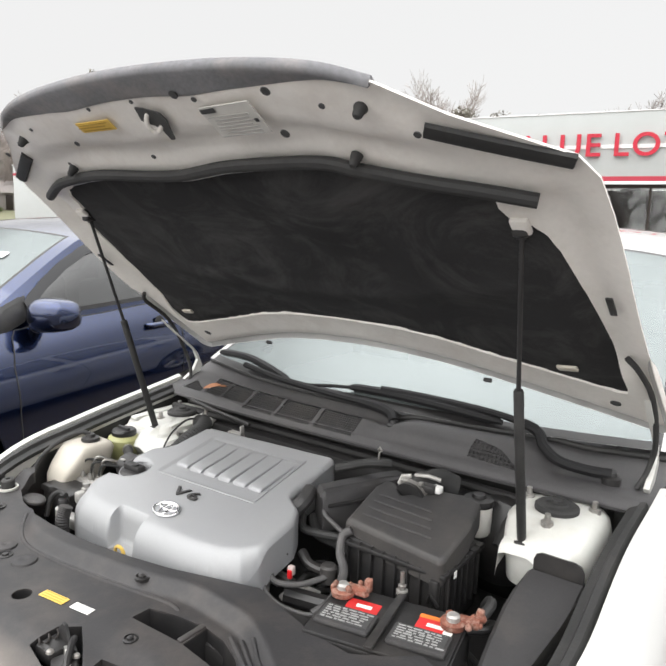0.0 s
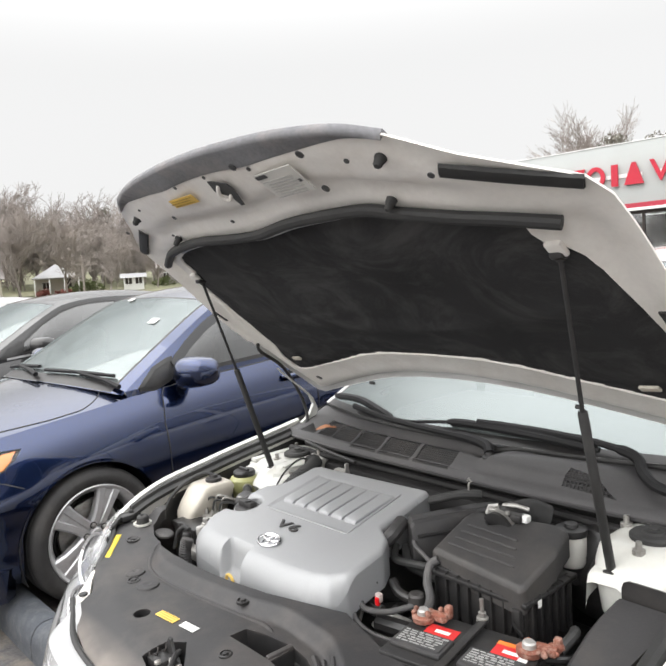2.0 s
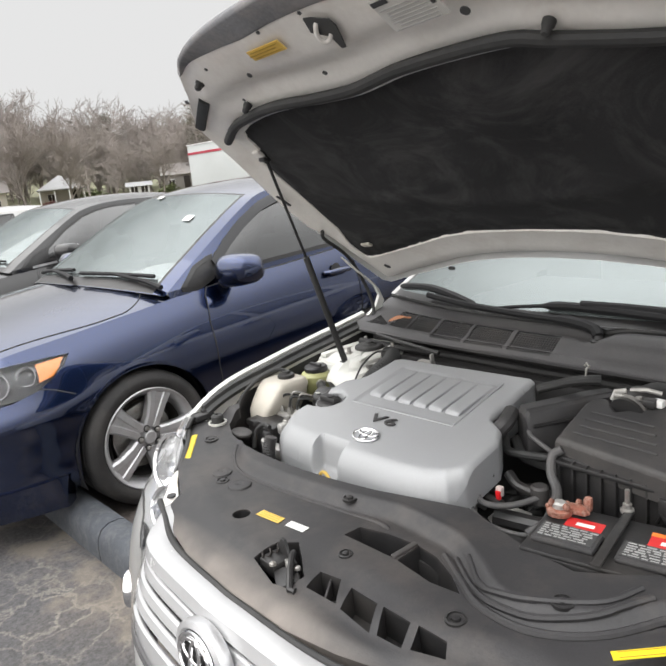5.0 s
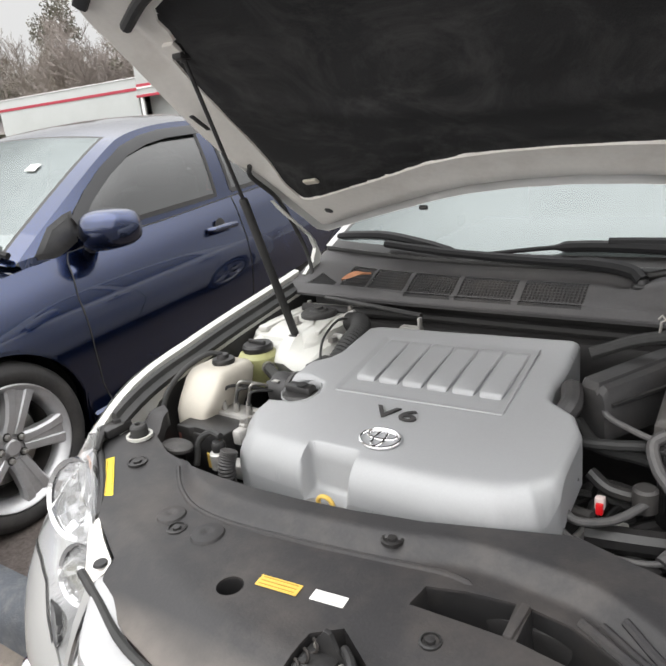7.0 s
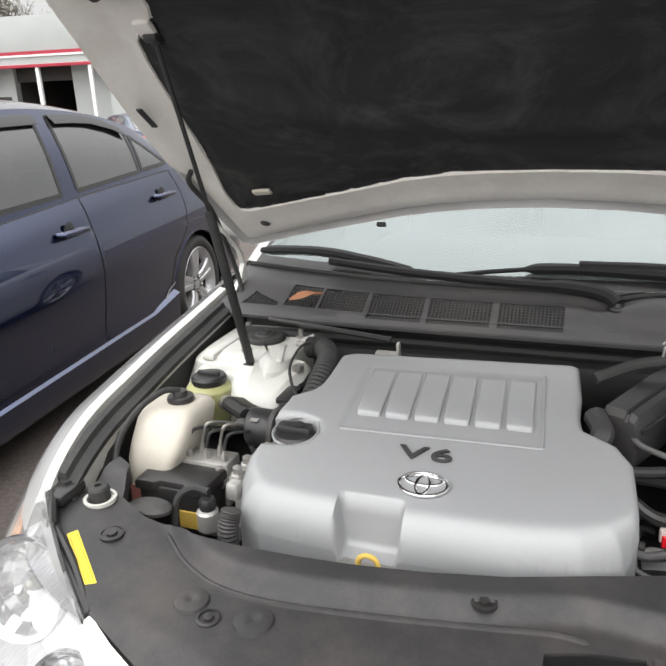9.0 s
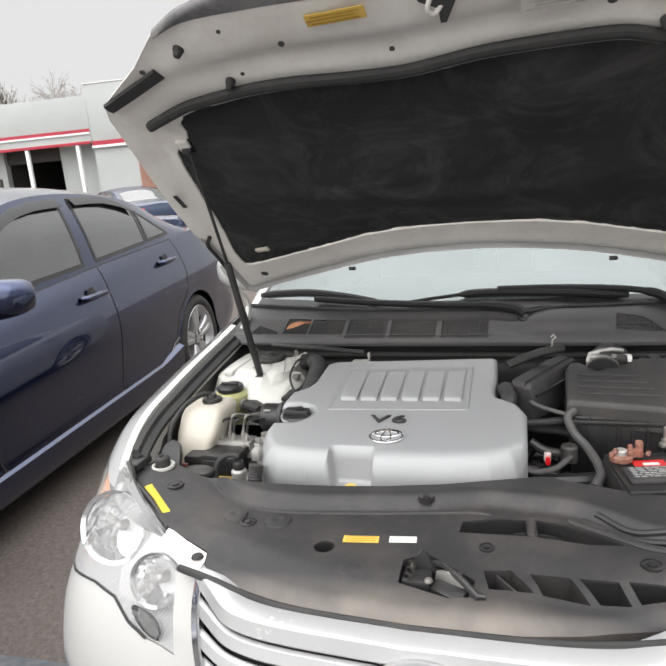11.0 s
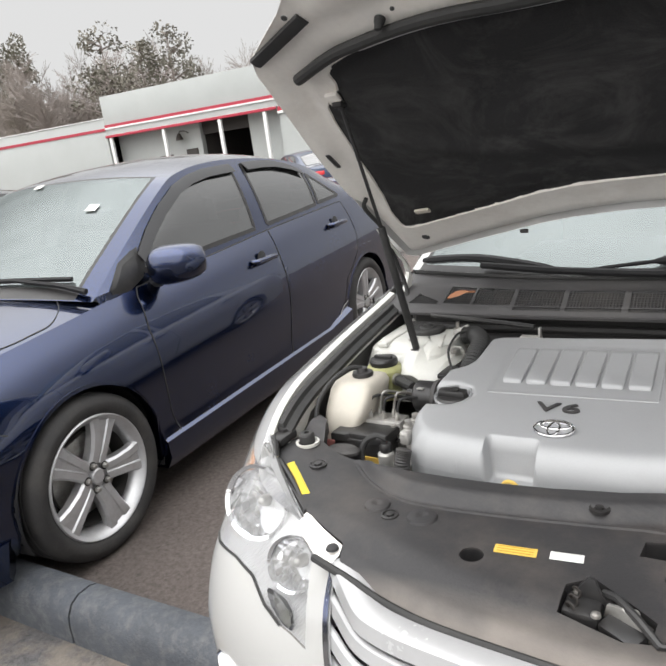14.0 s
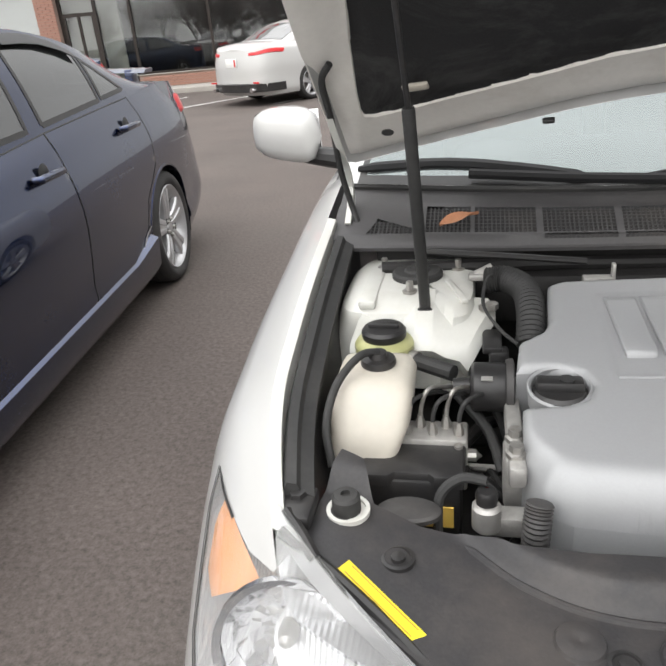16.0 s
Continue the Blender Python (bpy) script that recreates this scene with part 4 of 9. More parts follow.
# wipers, windshield stickers
for x0, x1 in ((-0.50, 0.02), (0.12, 0.60)):
    p = [Vector(S.roof(x / 0.7, 0.42 + 0.25 * (x - x0))) + Vector((0, -0.012, 0.014)) for x in np.linspace(x0, x1, 7)]
    part("wiper", Geo().tube(p, 0.011, 6), WIPER, blue, "black wiper blade")
    p = [Vector(S.roof(q[0] / 0.7, q[1])) + Vector((0, -0.014, 0.02)) for q in ((x1 + 0.08, 0.15), (x1 - 0.02, 0.30), ((x0 + x1) / 2, 0.46))]
    part("wiper_arm", Geo().tube(p, [0.014, 0.012, 0.008], 6), WIPER, blue)
for t, p, w, h, material in ((0.635, 1.72, 0.10, 0.062, PAPER), (-0.12, 2.42, 0.12, 0.12, FADED)):
    q = [Vector(S.roof(t + a * w / 1.3, p + b * h * 1.6)) + Vector((0, -0.004, 0.006)) for a, b in ((-0.5, -0.5), (0.5, -0.5), (0.5, 0.5), (-0.5, 0.5))]
    build("windshield_sticker", q, [(0, 1, 2, 3)], material, blue, flat=True)


# ---- white saloon with the open hood ----
W = Shell(
    plan=[(0, -0.035), (0.25, -0.02), (0.40, 0.035), (0.55, 0.095), (0.70, 0.155), (0.80, 0.225), (0.85, 0.34), (0.88, 0.5), (0.897, 0.7), (0.91, 1.0), (0.915, 1.5), (0.918, 2.5), (0.91, 3.4), (0.89, 4.1), (0.82, 4.62), (0.68, 4.88), (0.4, 4.99), (0, 5.02)],
    top=[(-0.035, 0.712), (0.05, 0.712), (0.15, 0.718), (0.24, 0.745), (0.33, 0.785), (0.45, 0.83), (0.7, 0.875), (1.05, 0.925), (1.3, 0.965), (2.0, 1.0), (3.0, 1.03), (4.0, 1.06), (4.8, 1.05), (5.02, 0.98)],
    bottom=0.19,
    side=[(0, -0.025), (0.06, 0.008), (0.2, 0.014), (0.32, 0.010), (0.6, 0.008), (0.8, -0.020), (0.9, -0.046), (0.96, -0.078), (1.0, -0.130)],
    nose=[(0, -0.025), (0.06, 0.012), (0.2, 0.016), (0.32, 0.012), (0.5, 0.010), (0.68, -0.016), (0.85, -0.07), (1.0, -0.145)],
    tail=[(0, -0.12), (0.15, -0.01), (0.4, 0.0), (0.7, -0.02), (1.0, -0.09)],
    crown=[(0, 0.0), (0.3, 0.05), (1.1, 0.08), (4.2, 0.05), (5.0, 0.03)],
    rail=[(0.77, 1.26, 0.975), (0.745, 1.48, 1.09), (0.68, 1.90, 1.32), (0.645, 2.15, 1.40), (0.62, 2.6, 1.44), (0.615, 3.1, 1.42), (0.63, 3.6, 1.34), (0.67, 3.95, 1.20), (0.72, 4.25, 1.08)],
    centre=[(1.085, 0.985), (1.30, 1.12), (1.76, 1.37), (2.02, 1.455), (2.55, 1.492), (3.1, 1.485), (3.65, 1.41), (4.05, 1.26), (4.4, 1.12)],
    nose_y=(0.28, 0.62), nose_fade=0.5,
)
W_DOORS = [
    ("door_front", [(1.36, 0.96), (1.38, 0.7), (1.40, 0.3), (2.55, 0.3), (2.60, 0.6), (2.55, 1.01), (2.0, 0.99)]),
    ("door_rear", [(2.55, 1.01), (2.60, 0.6), (2.56, 0.3), (3.25, 0.3), (3.50, 0.62), (3.62, 0.85), (3.60, 1.04), (3.0, 1.02)]),
]
W_WINDOWS = [
    ("window_front", [(1.62, 1.02), (1.86, 1.24), (2.05, 1.33), (2.45, 1.38), (2.52, 1.05)]),
    ("window_rear", [(2.62, 1.05), (2.56, 1.38), (3.1, 1.365), (3.55, 1.28), (3.62, 1.09)]),
]
HEADLAMP = [(0.545, 0.093, 9), (0.60, 0.115, 9), (0.66, 0.14, 9), (0.745, 0.185, 9), (0.80, 0.225, 9), (0.825, 0.265, 9), (0.834, 0.289, 0.761), (0.849, 0.337, 0.757), (0.863, 0.395, 0.765), (0.879, 0.49, 0.776), (0.885, 0.46, 0.735), (0.872, 0.41, 0.69), (0.852, 0.346, 0.635), (0.835, 0.29, 0.615), (0.79, 0.215, 0.612), (0.705, 0.158, 0.619), (0.632, 0.126, 0.614), (0.576, 0.105, 0.590), (0.52, 0.083, 0.582), (0.438, 0.050, 0.588), (0.472, 0.064, 0.634), (0.514, 0.081, 0.684)]
GRILLE = [(0, -0.035, 0.708), (0.20, -0.025, 0.706), (0.44, 0.051, 0.702), (0.425, 0.045, 0.68), (0.40, 0.035, 0.65), (0.367, 0.023, 0.61), (0.332, 0.010, 0.575), (0.29, -0.005, 0.547), (0.24, -0.021, 0.535), (0.12, -0.03, 0.522), (0, -0.035, 0.517)]
GRILLE = GRILLE[:2] + smooth_line(GRILLE[2:], 5)
SLOT = [(0.705, 0.163, 0.339), (0.62, 0.123, 0.325), (0.45, 0.055, 0.31), (0.40, 0.035, 0.307), (0.40, 0.035, 0.34), (0.45, 0.055, 0.35), (0.62, 0.123, 0.368), (0.705, 0.163, 0.387)]
INTAKE = [(0, -0.035, 0.235), (0.36, 0.03, 0.235), (0.42, 0.055, 0.27), (0.36, 0.03, 0.345), (0.2, -0.025, 0.365), (0, -0.035, 0.37)]
white, w_rest = sedan(
    "white four-door saloon with its hood propped open", pose(0, 0, 0), WHITE, W, [(0.97, 0.32), (3.79, 0.32)], W_WINDOWS, W_DOORS,
    [("headlight", HEADLAMP), ("grille", GRILLE), ("bumper_slot", SLOT), ("intake", INTAKE)], hub_x=0.89, arch=0.355, hood=False, fine=1.25, handles=((2.38, 0.87), (3.45, 0.9)), mirror=(1.0, 1.66, 1.03), ws=(0.12, 2.6),
)


# front end
for flip in (False, True):
    side = -1 if flip else 1

    def put(name, data, material, parent=white, label="", push=0.0, squash=1.0):
        v, f = data
        v = [(x * squash, y + push, z) for x, y, z in v]
        d = (v, f)
        return build(name, *(mirrored(d) if flip else d), material, parent, label)

    lamp = put("headlight", w_rest["headlight"], CLEAR, label="clear glass headlight with chrome bowls inside")
    lamp.visible_shadow = False
    put("lamp_housing", w_rest["headlight"], FACET, lamp, "bright faceted reflector housing", 0.07, 0.95)
    wall = [Vector(W.wrap(*W.at(*q))) for q in dense(HEADLAMP, 0.02)]
    wall = [[(side * (p.x - 0.001), p.y + 0.003, p.z), (side * p.x * 0.955, p.y + 0.072, p.z)] for p in wall + wall[:1]]
    part("housing_wall", Geo().loft(wall, closed=False, caps=False), FACET, lamp)
    for x, y, z, r, tilt in ((0.692, 0.318, 0.680, 0.070, -6), (0.530, 0.214, 0.640, 0.047, -6)):
        mm = Matrix.Translation((side * x, y, z)) @ Matrix.Rotation(side * radians(tilt), 4, "Z") @ Matrix.Rotation(radians(68), 4, "X")
        build("reflector", *facet_bowl(r, 0.055, mm @ Matrix.Translation((0, 0, 0.012)), seed=int(r * 1000)), LAMPCHROME, lamp, "round faceted chrome reflector bowl", flat=True)
        part("bulb", Geo().rev([(0.012, -0.05), (0.012, -0.01), (0.008, 0.004), (0.001, 0.008)], 12, mm), STEEL, lamp)
        part("bowl_rim", Geo().rev([(r * 1.0, 0.02), (r * 1.12, 0.024), (r * 1.14, 0.014), (r * 1.02, 0.008)], 30, mm, caps=False), LAMPCHROME, lamp)
    sg = [W.at(*q) for q in dense([(0.838, 0.30, 0.742), (0.845, 0.325, 0.712), (0.855, 0.355, 0.678), (0.868, 0.40, 0.684), (0.878, 0.435, 0.722), (0.872, 0.445, 0.762), (0.862, 0.395, 0.757), (0.848, 0.337, 0.748)], 0.02)]
    pts = [Vector(W.wrap(*q)) for q in sg]
    c = sum(pts, Vector()) / len(pts)
    part("turn_signal", Geo().add([(side * (p.x - 0.006), p.y + 0.004, p.z - 0.002) for p in pts] + [(side * (c.x - 0.004), c.y + 0.002, c.z)], [((i, (i + 1) % len(pts), len(pts)) if not flip else ((i + 1) % len(pts), i, len(pts))) for i in range(len(pts))]), PALEAMBER, lamp, "pale amber wrap-round turn signal")
    mm = Matrix.Translation((side * 0.512, 0.126, 0.609)) @ Matrix.Rotation(side * radians(24), 4, "Z") @ Matrix.Rotation(radians(72), 4, "X") @ Matrix.Rotation(side * radians(12), 4, "Z") @ Matrix.Diagonal((1, 0.36, 0.5, 1))
    build("marker_reflector", *facet_bowl(0.050, 0.04, mm, 4, 14, seed=9), LAMPDARK, lamp, "narrow dark marker reflector", flat=True)
    # lens wrapped over the top and the bright strip under it
    outer_l, inner_l = [], []
    for t in np.linspace(0, 1, 12):
        x = 0.547 + 0.287 * t
        near_nose = W.py < 0.6
        outer_l.append(Vector(W.wrap(float(np.interp(x, W.px[near_nose], W.ps[near_nose])), 1.0)))
        inner_l.append(Vector((0.512 + 0.197 * t + 0.01 * math.sin(math.pi * t), 0.228 + 0.167 * t, 0.733 + 0.074 * t)))
    top_rows = [[(side * (a.x + (b.x - a.x) * k), a.y + (b.y - a.y) * k, a.z + (b.z - a.z) * k + 0.006 * math.sin(math.pi * k)) for k in (0, 0.25, 0.5, 0.75, 1)] for a, b in zip(outer_l, inner_l)]
    tl_o = part("lens_top", Geo().loft(top_rows if flip else [r[::-1] for r in top_rows], closed=False, caps=False), CLEAR, lamp, angle=70)
    tl_o.visible_shadow = False
    strip = [[tuple(Vector(r[int(k)]).lerp(Vector(r[min(int(k) + 1, 4)]), k % 1) - Vector((0, 0, dz))) for k, dz in ((4, 0.004), (3.35, 0.009), (2.9, 0.016))] for r in top_rows]
    part("lamp_bezel", Geo().loft(strip if not flip else [r[::-1] for r in strip], closed=False, caps=False), BEZEL, lamp, "bright brushed bezel")
    lip_l = [[(side * p.x, p.y, p.z), (side * (p.x - 0.003), p.y + 0.004, p.z - 0.003), (side * (p.x - 0.004), p.y + 0.005, p.z - 0.02)] for p in inner_l]
    part("lens_lip", Geo().loft(lip_l, closed=False, caps=False), CLEAR, lamp)
    hl = [W.at(*q) for q in dense(HEADLAMP[8:19], 0.03, False)]
    put("lamp_gasket", ribbon(W.wrap, hl, 0.005, 0.002), RUBBER)
    put("grille_backing", w_rest["grille"], BLACK, white, "dark grille opening", 0.045)
    put("slot_backing", w_rest["bumper_slot"], BLACK, white, "", 0.035)
    put("intake_backing", w_rest["intake"], BLACK, white, "", 0.05)
    mm = Matrix.Translation((side * 0.708, 0.143, 0.371)) @ Matrix.Rotation(side * radians(40), 4, "Z") @ Matrix.Rotation(radians(90), 4, "X")
    part("fog_ring", Geo().rev([(0.041, -0.03), (0.041, 0.004), (0.045, 0.010), (0.051, 0.009), (0.054, 0.002), (0.054, -0.012)], 36, mm, caps=False), CHROME, white, "thick chrome fog lamp ring")
    # nearly flush black disc stands for the shade inside the ring
    part("fog_lamp", Geo().rev([(0.042, -0.03), (0.042, -0.006), (0.030, -0.002), (0.001, 0.001)], 24, mm), BLACK, white, "small dark fog lamp set deep in a chrome ring")
    # fender inner flange and rubber seal
    rows = []
    for y in np.linspace(0.335, 1.12, 22):
        s, _ = W.onside(y, 0.9)
        p = Vector(W.wrap(s, 1.0))
        rows.append([(side * p.x, p.y, p.z), (side * (p.x - 0.016), p.y, p.z - 0.004), (side * (p.x - 0.018), p.y, p.z - 0.03), (side * (p.x - 0.05), p.y, p.z - 0.033), (side * (p.x - 0.055), p.y, p.z - 0.12)])
    part("fender_flange", Geo().loft(rows, closed=False, caps=False), WHITE_BAY, white)
    rows = []
    for y in np.linspace(0.425, 1.06, 24):
        s, _ = W.onside(y, 0.9)
        p = Vector(W.wrap(s, 1.0))
        x, z = p.x - 0.036, p.z - 0.033
        rows.append([(side * (x - 0.024), y, z - 0.004), (side * (x - 0.024), y, z + 0.006), (side * (x - 0.008), y, z + 0.012), (side * (x - 0.004), y, z + 0.022), (side * (x + 0.008), y, z + 0.024), (side * (x + 0.014), y, z + 0.012), (side * (x + 0.016), y, z - 0.004)])
    part("fender_seal", Geo().loft(rows), RUBBER, white, "black rubber seal along the fender")
    # inner apron and strut tower
    g = Geo()
    apron = []
    for y in np.linspace(0.40, 1.15, 10):
        s, _ = W.onside(y, 0.9)
        p = Vector(W.wrap(s, 1.0))
        apron.append([(side * (p.x - 0.052), y, p.z - 0.05), (side * (p.x - 0.06), y, 0.74), (side * (p.x - 0.09), y, 0.66), (side * (p.x - 0.10), y, 0.45)])
    g.loft(apron, closed=False, caps=False)
    part("inner_apron", g, BLACK, white, "black liner inside the fender")
    tow = Geo()
    cx, cy, zt = (0.592, 0.975, 0.862) if flip else (0.597, 0.975, 0.886)
    rings = []
    if flip:
        shape_t = ((0.72, 0.125, 0.150, 0.025, -0.015), (0.80, 0.122, 0.142, 0.02, -0.01), (0.845, 0.116, 0.130, 0.012, -0.005), (0.858, 0.106, 0.116, 0.006, 0.0), (0.862, 0.085, 0.09, 0.0, 0.0), (0.862, 0.02, 0.02, 0, 0))
    else:
        shape_t = ((0.755, 0.090, 0.125, 0.014, 0.0), (0.80, 0.090, 0.135, 0.014, -0.004), (0.835, 0.091, 0.142, 0.010, -0.004), (0.858, 0.090, 0.132, 0.006, 0.0), (0.874, 0.088, 0.108, 0.0, 0.004), (0.884, 0.072, 0.082, 0.0, 0.002), (0.886, 0.056, 0.06, 0.0, 0.0), (0.886, 0.02, 0.02, 0, 0))
    soft = 0.42 if flip else 0.58
    for z, rx, ry, dx, dy in shape_t:
        rings.append([(side * (cx + dx + rx * math.copysign(abs(math.cos(a)) ** soft, math.cos(a))), cy + dy + ry * math.copysign(abs(math.sin(a)) ** soft, math.sin(a)) - (0.02 if math.cos(a) < -0.3 and math.sin(a) < 0 and flip else 0), z) for a in [2 * math.pi * (i + 0.5) / 36 for i in range(36)]])
    tow.loft(rings if not flip else [r[::-1] for r in rings])
    tower = part("strut_tower", tow, WHITE_BAY, white, "white painted suspension tower", 32)
    # pressed flange in front of the tower that carries the gas strut
    sx = side
    g = Geo()
    rings = []
    if flip:
        for y, z, w0, w1 in ((0.90, 0.860, 0.455, 0.66), (0.86, 0.852, 0.455, 0.67), (0.825, 0.842, 0.47, 0.68), (0.79, 0.815, 0.49, 0.69), (0.782, 0.80, 0.50, 0.69), (0.80, 0.775, 0.50, 0.69)):
            rings.append([(sx * w0, y, z - 0.030), (sx * (w0 + 0.012), y, z - 0.012), (sx * 0.535, y, z - 0.006), (sx * 0.555, y, z + 0.006), (sx * 0.585, y, z + 0.006), (sx * 0.605, y, z - 0.008), (sx * (w1 - 0.03), y, z - 0.012), (sx * w1, y, z - 0.002)])
        g.loft(rings, closed=False, caps=False)
        part("tower_flange", g, WHITE_BAY, tower, angle=25)
        part("flange_bolt", Geo().rev([(0.011, 0), (0.011, 0.008), (0.001, 0.010)], 6, Matrix.Translation((-0.472, 0.865, 0.842))), STEEL, tower)
        part("tower_rib", Geo().box((-0.668, 0.93, 0.858), (0.03, 0.17, 0.016), 0.006), WHITE_BAY, tower)
        part("tower_rib", Geo().box((-0.52, 0.90, 0.862), (0.012, 0.10, 0.008), 0.003, Matrix.Translation((-0.52, 0.9, 0)) @ pose(0, 0, 0, 0, 0, 18) @ Matrix.Translation((0.52, -0.9, 0))), WHITE_BAY, tower)
    else:
        foot = [[(x0, y, z) for x0, z in ((0.528, z0 - 0.06), (0.532, z0 - 0.006), (0.545, z0), (0.592, z0 + 0.002), (0.606, z0 - 0.006), (0.612, z0 - 0.06))] for y, z0 in ((0.826, 0.83), (0.832, 0.846), (0.842, 0.852), (0.88, 0.860), (0.91, 0.862))]
        part("tower_foot", Geo().loft(foot, closed=False, caps=False), WHITE_BAY, tower, angle=40)
    part("tower_cap", Geo().rev([(0.046, 0.0), (0.046, 0.008), (0.041, 0.012), (0.024, 0.012), (0.020, 0.016), (0.012, 0.017), (0.011, 0.022), (0.001, 0.022)], 28, Matrix.Translation((side * cx, cy, zt))), RUBBER, tower, "round black strut mount")
    for a in (35, 155, 275):
        q = (side * (cx + 0.08 * math.cos(radians(a))), cy + 0.08 * math.sin(radians(a)), zt - 0.006)
        part("bolt", Geo().rev([(0.013, 0), (0.013, 0.010), (0.007, 0.011), (0.006, 0.026), (0.001, 0.027)], 8, Matrix.Translation(q)), STEEL, tower)
    # gas strut
    lo, mid, hi = Vector((side * 0.570, 0.852, 0.852)), Vector((side * 0.577, 0.752, 1.184)), Vector((side * 0.595, 0.664, 1.472))
    strut = part("hood_strut", Geo().tube([lo, lo + (mid - lo) * 0.03, lo + (mid - lo) * 0.04, mid - (mid - lo) * 0.01, mid], [0.008, 0.008, 0.0094, 0.0094, 0.008], 14), RUBBER, white, "black gas strut propping the hood")
    part("strut_rod", Geo().tube([mid, hi], 0.0042, 10), BLACK, strut, "thin dark piston rod")
    part("strut_end", Geo().tube([hi - (hi - mid) * 0.06, hi], 0.0085, 10).box(tuple(hi), (0.026, 0.03, 0.03), 0.006), BLACK, strut)
    part("strut_foot", Geo().tube([lo, lo + (mid - lo) * 0.07], 0.0095, 10).box(tuple(lo - Vector((0, 0, 0.01))), (0.028, 0.03, 0.026), 0.006), BLACK, strut)
    # hood hinge
    hg = Geo()
    hg.loft([[(side * (0.735 + a), y, z) for a in (0.0, 0.012)] + [(side * (0.735 + a), y - 0.02, z + 0.022) for a in (0.012, 0.0)] for y, z in ((1.13, 0.905), (1.17, 0.93), (1.19, 0.965), (1.17, 1.01), (1.11, 1.06), (1.04, 1.12))])
    part("hood_hinge", hg, WHITE_BAY, white)

# grille bars: pairs of rising slats that follow the nose
for k, (z, w) in enumerate(((0.703, 0.030), (0.667, 0.026), (0.6355, 0.024), (0.603, 0.024), (0.552, 0.052))):
    for flip in (False, True):
        side = -1 if flip else 1
        lim = (0.438, 0.425, 0.405, 0.378, 0.33)[k]
        rings = []
        for x in np.linspace(0.0, lim, 24):
            near_nose = W.fy < 0.6
            s = float(np.interp(x, W.fx[near_nose], W.fs[near_nose]))
            h = (z - W.bottom) / (W.top(W.plan(s)[1]) - W.bottom)
            p = Vector(W.wrap(s, min(h, 1.0)))
            nx, ny = W.normal(s)
            e, fill = w * 0.5, 0.014 * step(lim - 0.10, lim - 0.02, x)

            def q(o, dz):
                o += 0.011 if k == 0 else 0.0
                return (side * (p.x + nx * o), p.y + ny * o, p.z + dz)
            rings.append([q(-0.026, -e - fill), q(-0.012, -e - fill), q(0.001, -e), q(0.004, -e + 0.005), q(-0.003, e - 0.003), q(-0.008, e), *((q(-0.040, e - 0.001), q(-0.060, e - 0.008)) if k == 0 else (q(-0.011, e), q(-0.014, e - 0.002)))])
        part("grille_bar", Geo().loft(rings if flip else [r[::-1] for r in rings]), GRILLE_SILVER, white, "glossy silver grille bar" if not k else "")
gl = [W.at(*q) for q in dense(GRILLE[2:], 0.015, False)]
for flip in (False, True):
    d = ribbon(W.wrap, gl, 0.016, 0.006)
    build("grille_surround", *(mirrored(d) if flip else d), CHROME, white, "chrome grille surround")
    d = ribbon(W.wrap, gl, 0.022, 0.003)
    build("grille_border", *(mirrored(d) if flip else d), GRILLE_SILVER, white)


def ellipse_tube(cx, cz, rx, rz, r, m, n=40, flatten=1.0):
    pts = [(cx + rx * math.cos(2 * math.pi * i / n), cz + rz * math.sin(2 * math.pi * i / n), 0) for i in range(n + 1)]
    return Geo().tube(pts, r, 8, caps=False, m=m @ Matrix.Diagonal((1, 1, flatten, 1)))


# oval badge on the grille
em = Matrix.Translation((0.031, -0.010, 0.652)) @ Matrix.Rotation(radians(79), 4, "X") @ Matrix.Scale(0.64, 4)
badge = part("badge_mount", Geo().rev([(0.130, -0.03), (0.132, -0.012), (0.124, 0.002), (0.104, 0.008), (0.098, 0.006), (0.098, -0.006), (0.001, -0.006)], 48, em @ Matrix.Diagonal((1, 0.70, 1, 1))), ALLOY, white, "oval silver badge mount")
part("badge_backing", Geo().rev([(0.097, -0.004), (0.097, 0.001), (0.001, 0.001)], 40, em @ Matrix.Diagonal((1, 0.70, 1, 1))), BLACK, badge)
part("badge_ring", ellipse_tube(0, 0, 0.088, 0.060, 0.0075, em @ Matrix.Translation((0, 0, 0.008))), CHROME, badge, "chrome oval ring")
part("badge_loop", ellipse_tube(0, 0.018, 0.066, 0.027, 0.0065, em @ Matrix.Translation((0, 0, 0.010))), CHROME, badge, "chrome oval loop")
part("badge_loop", ellipse_tube(0, -0.004, 0.023, 0.052, 0.0065, em @ Matrix.Translation((0, 0, 0.011))), CHROME, badge, "chrome oval loop")

# ---- hood, open ----
OCHRE = mat("ochre_print", (0.40, 0.25, 0.03), 0.5, var=0.06, bump=0.0)
HD, HN, HR = Vector((0, -0.815, 0.58)), Vector((0, -0.58, -0.815)), Vector((0, 1.133, 1.117))


def hood_place(x, w, off=0.0):
    p = HR + HD * w + HN * off
    return (x, p.y, p.z)


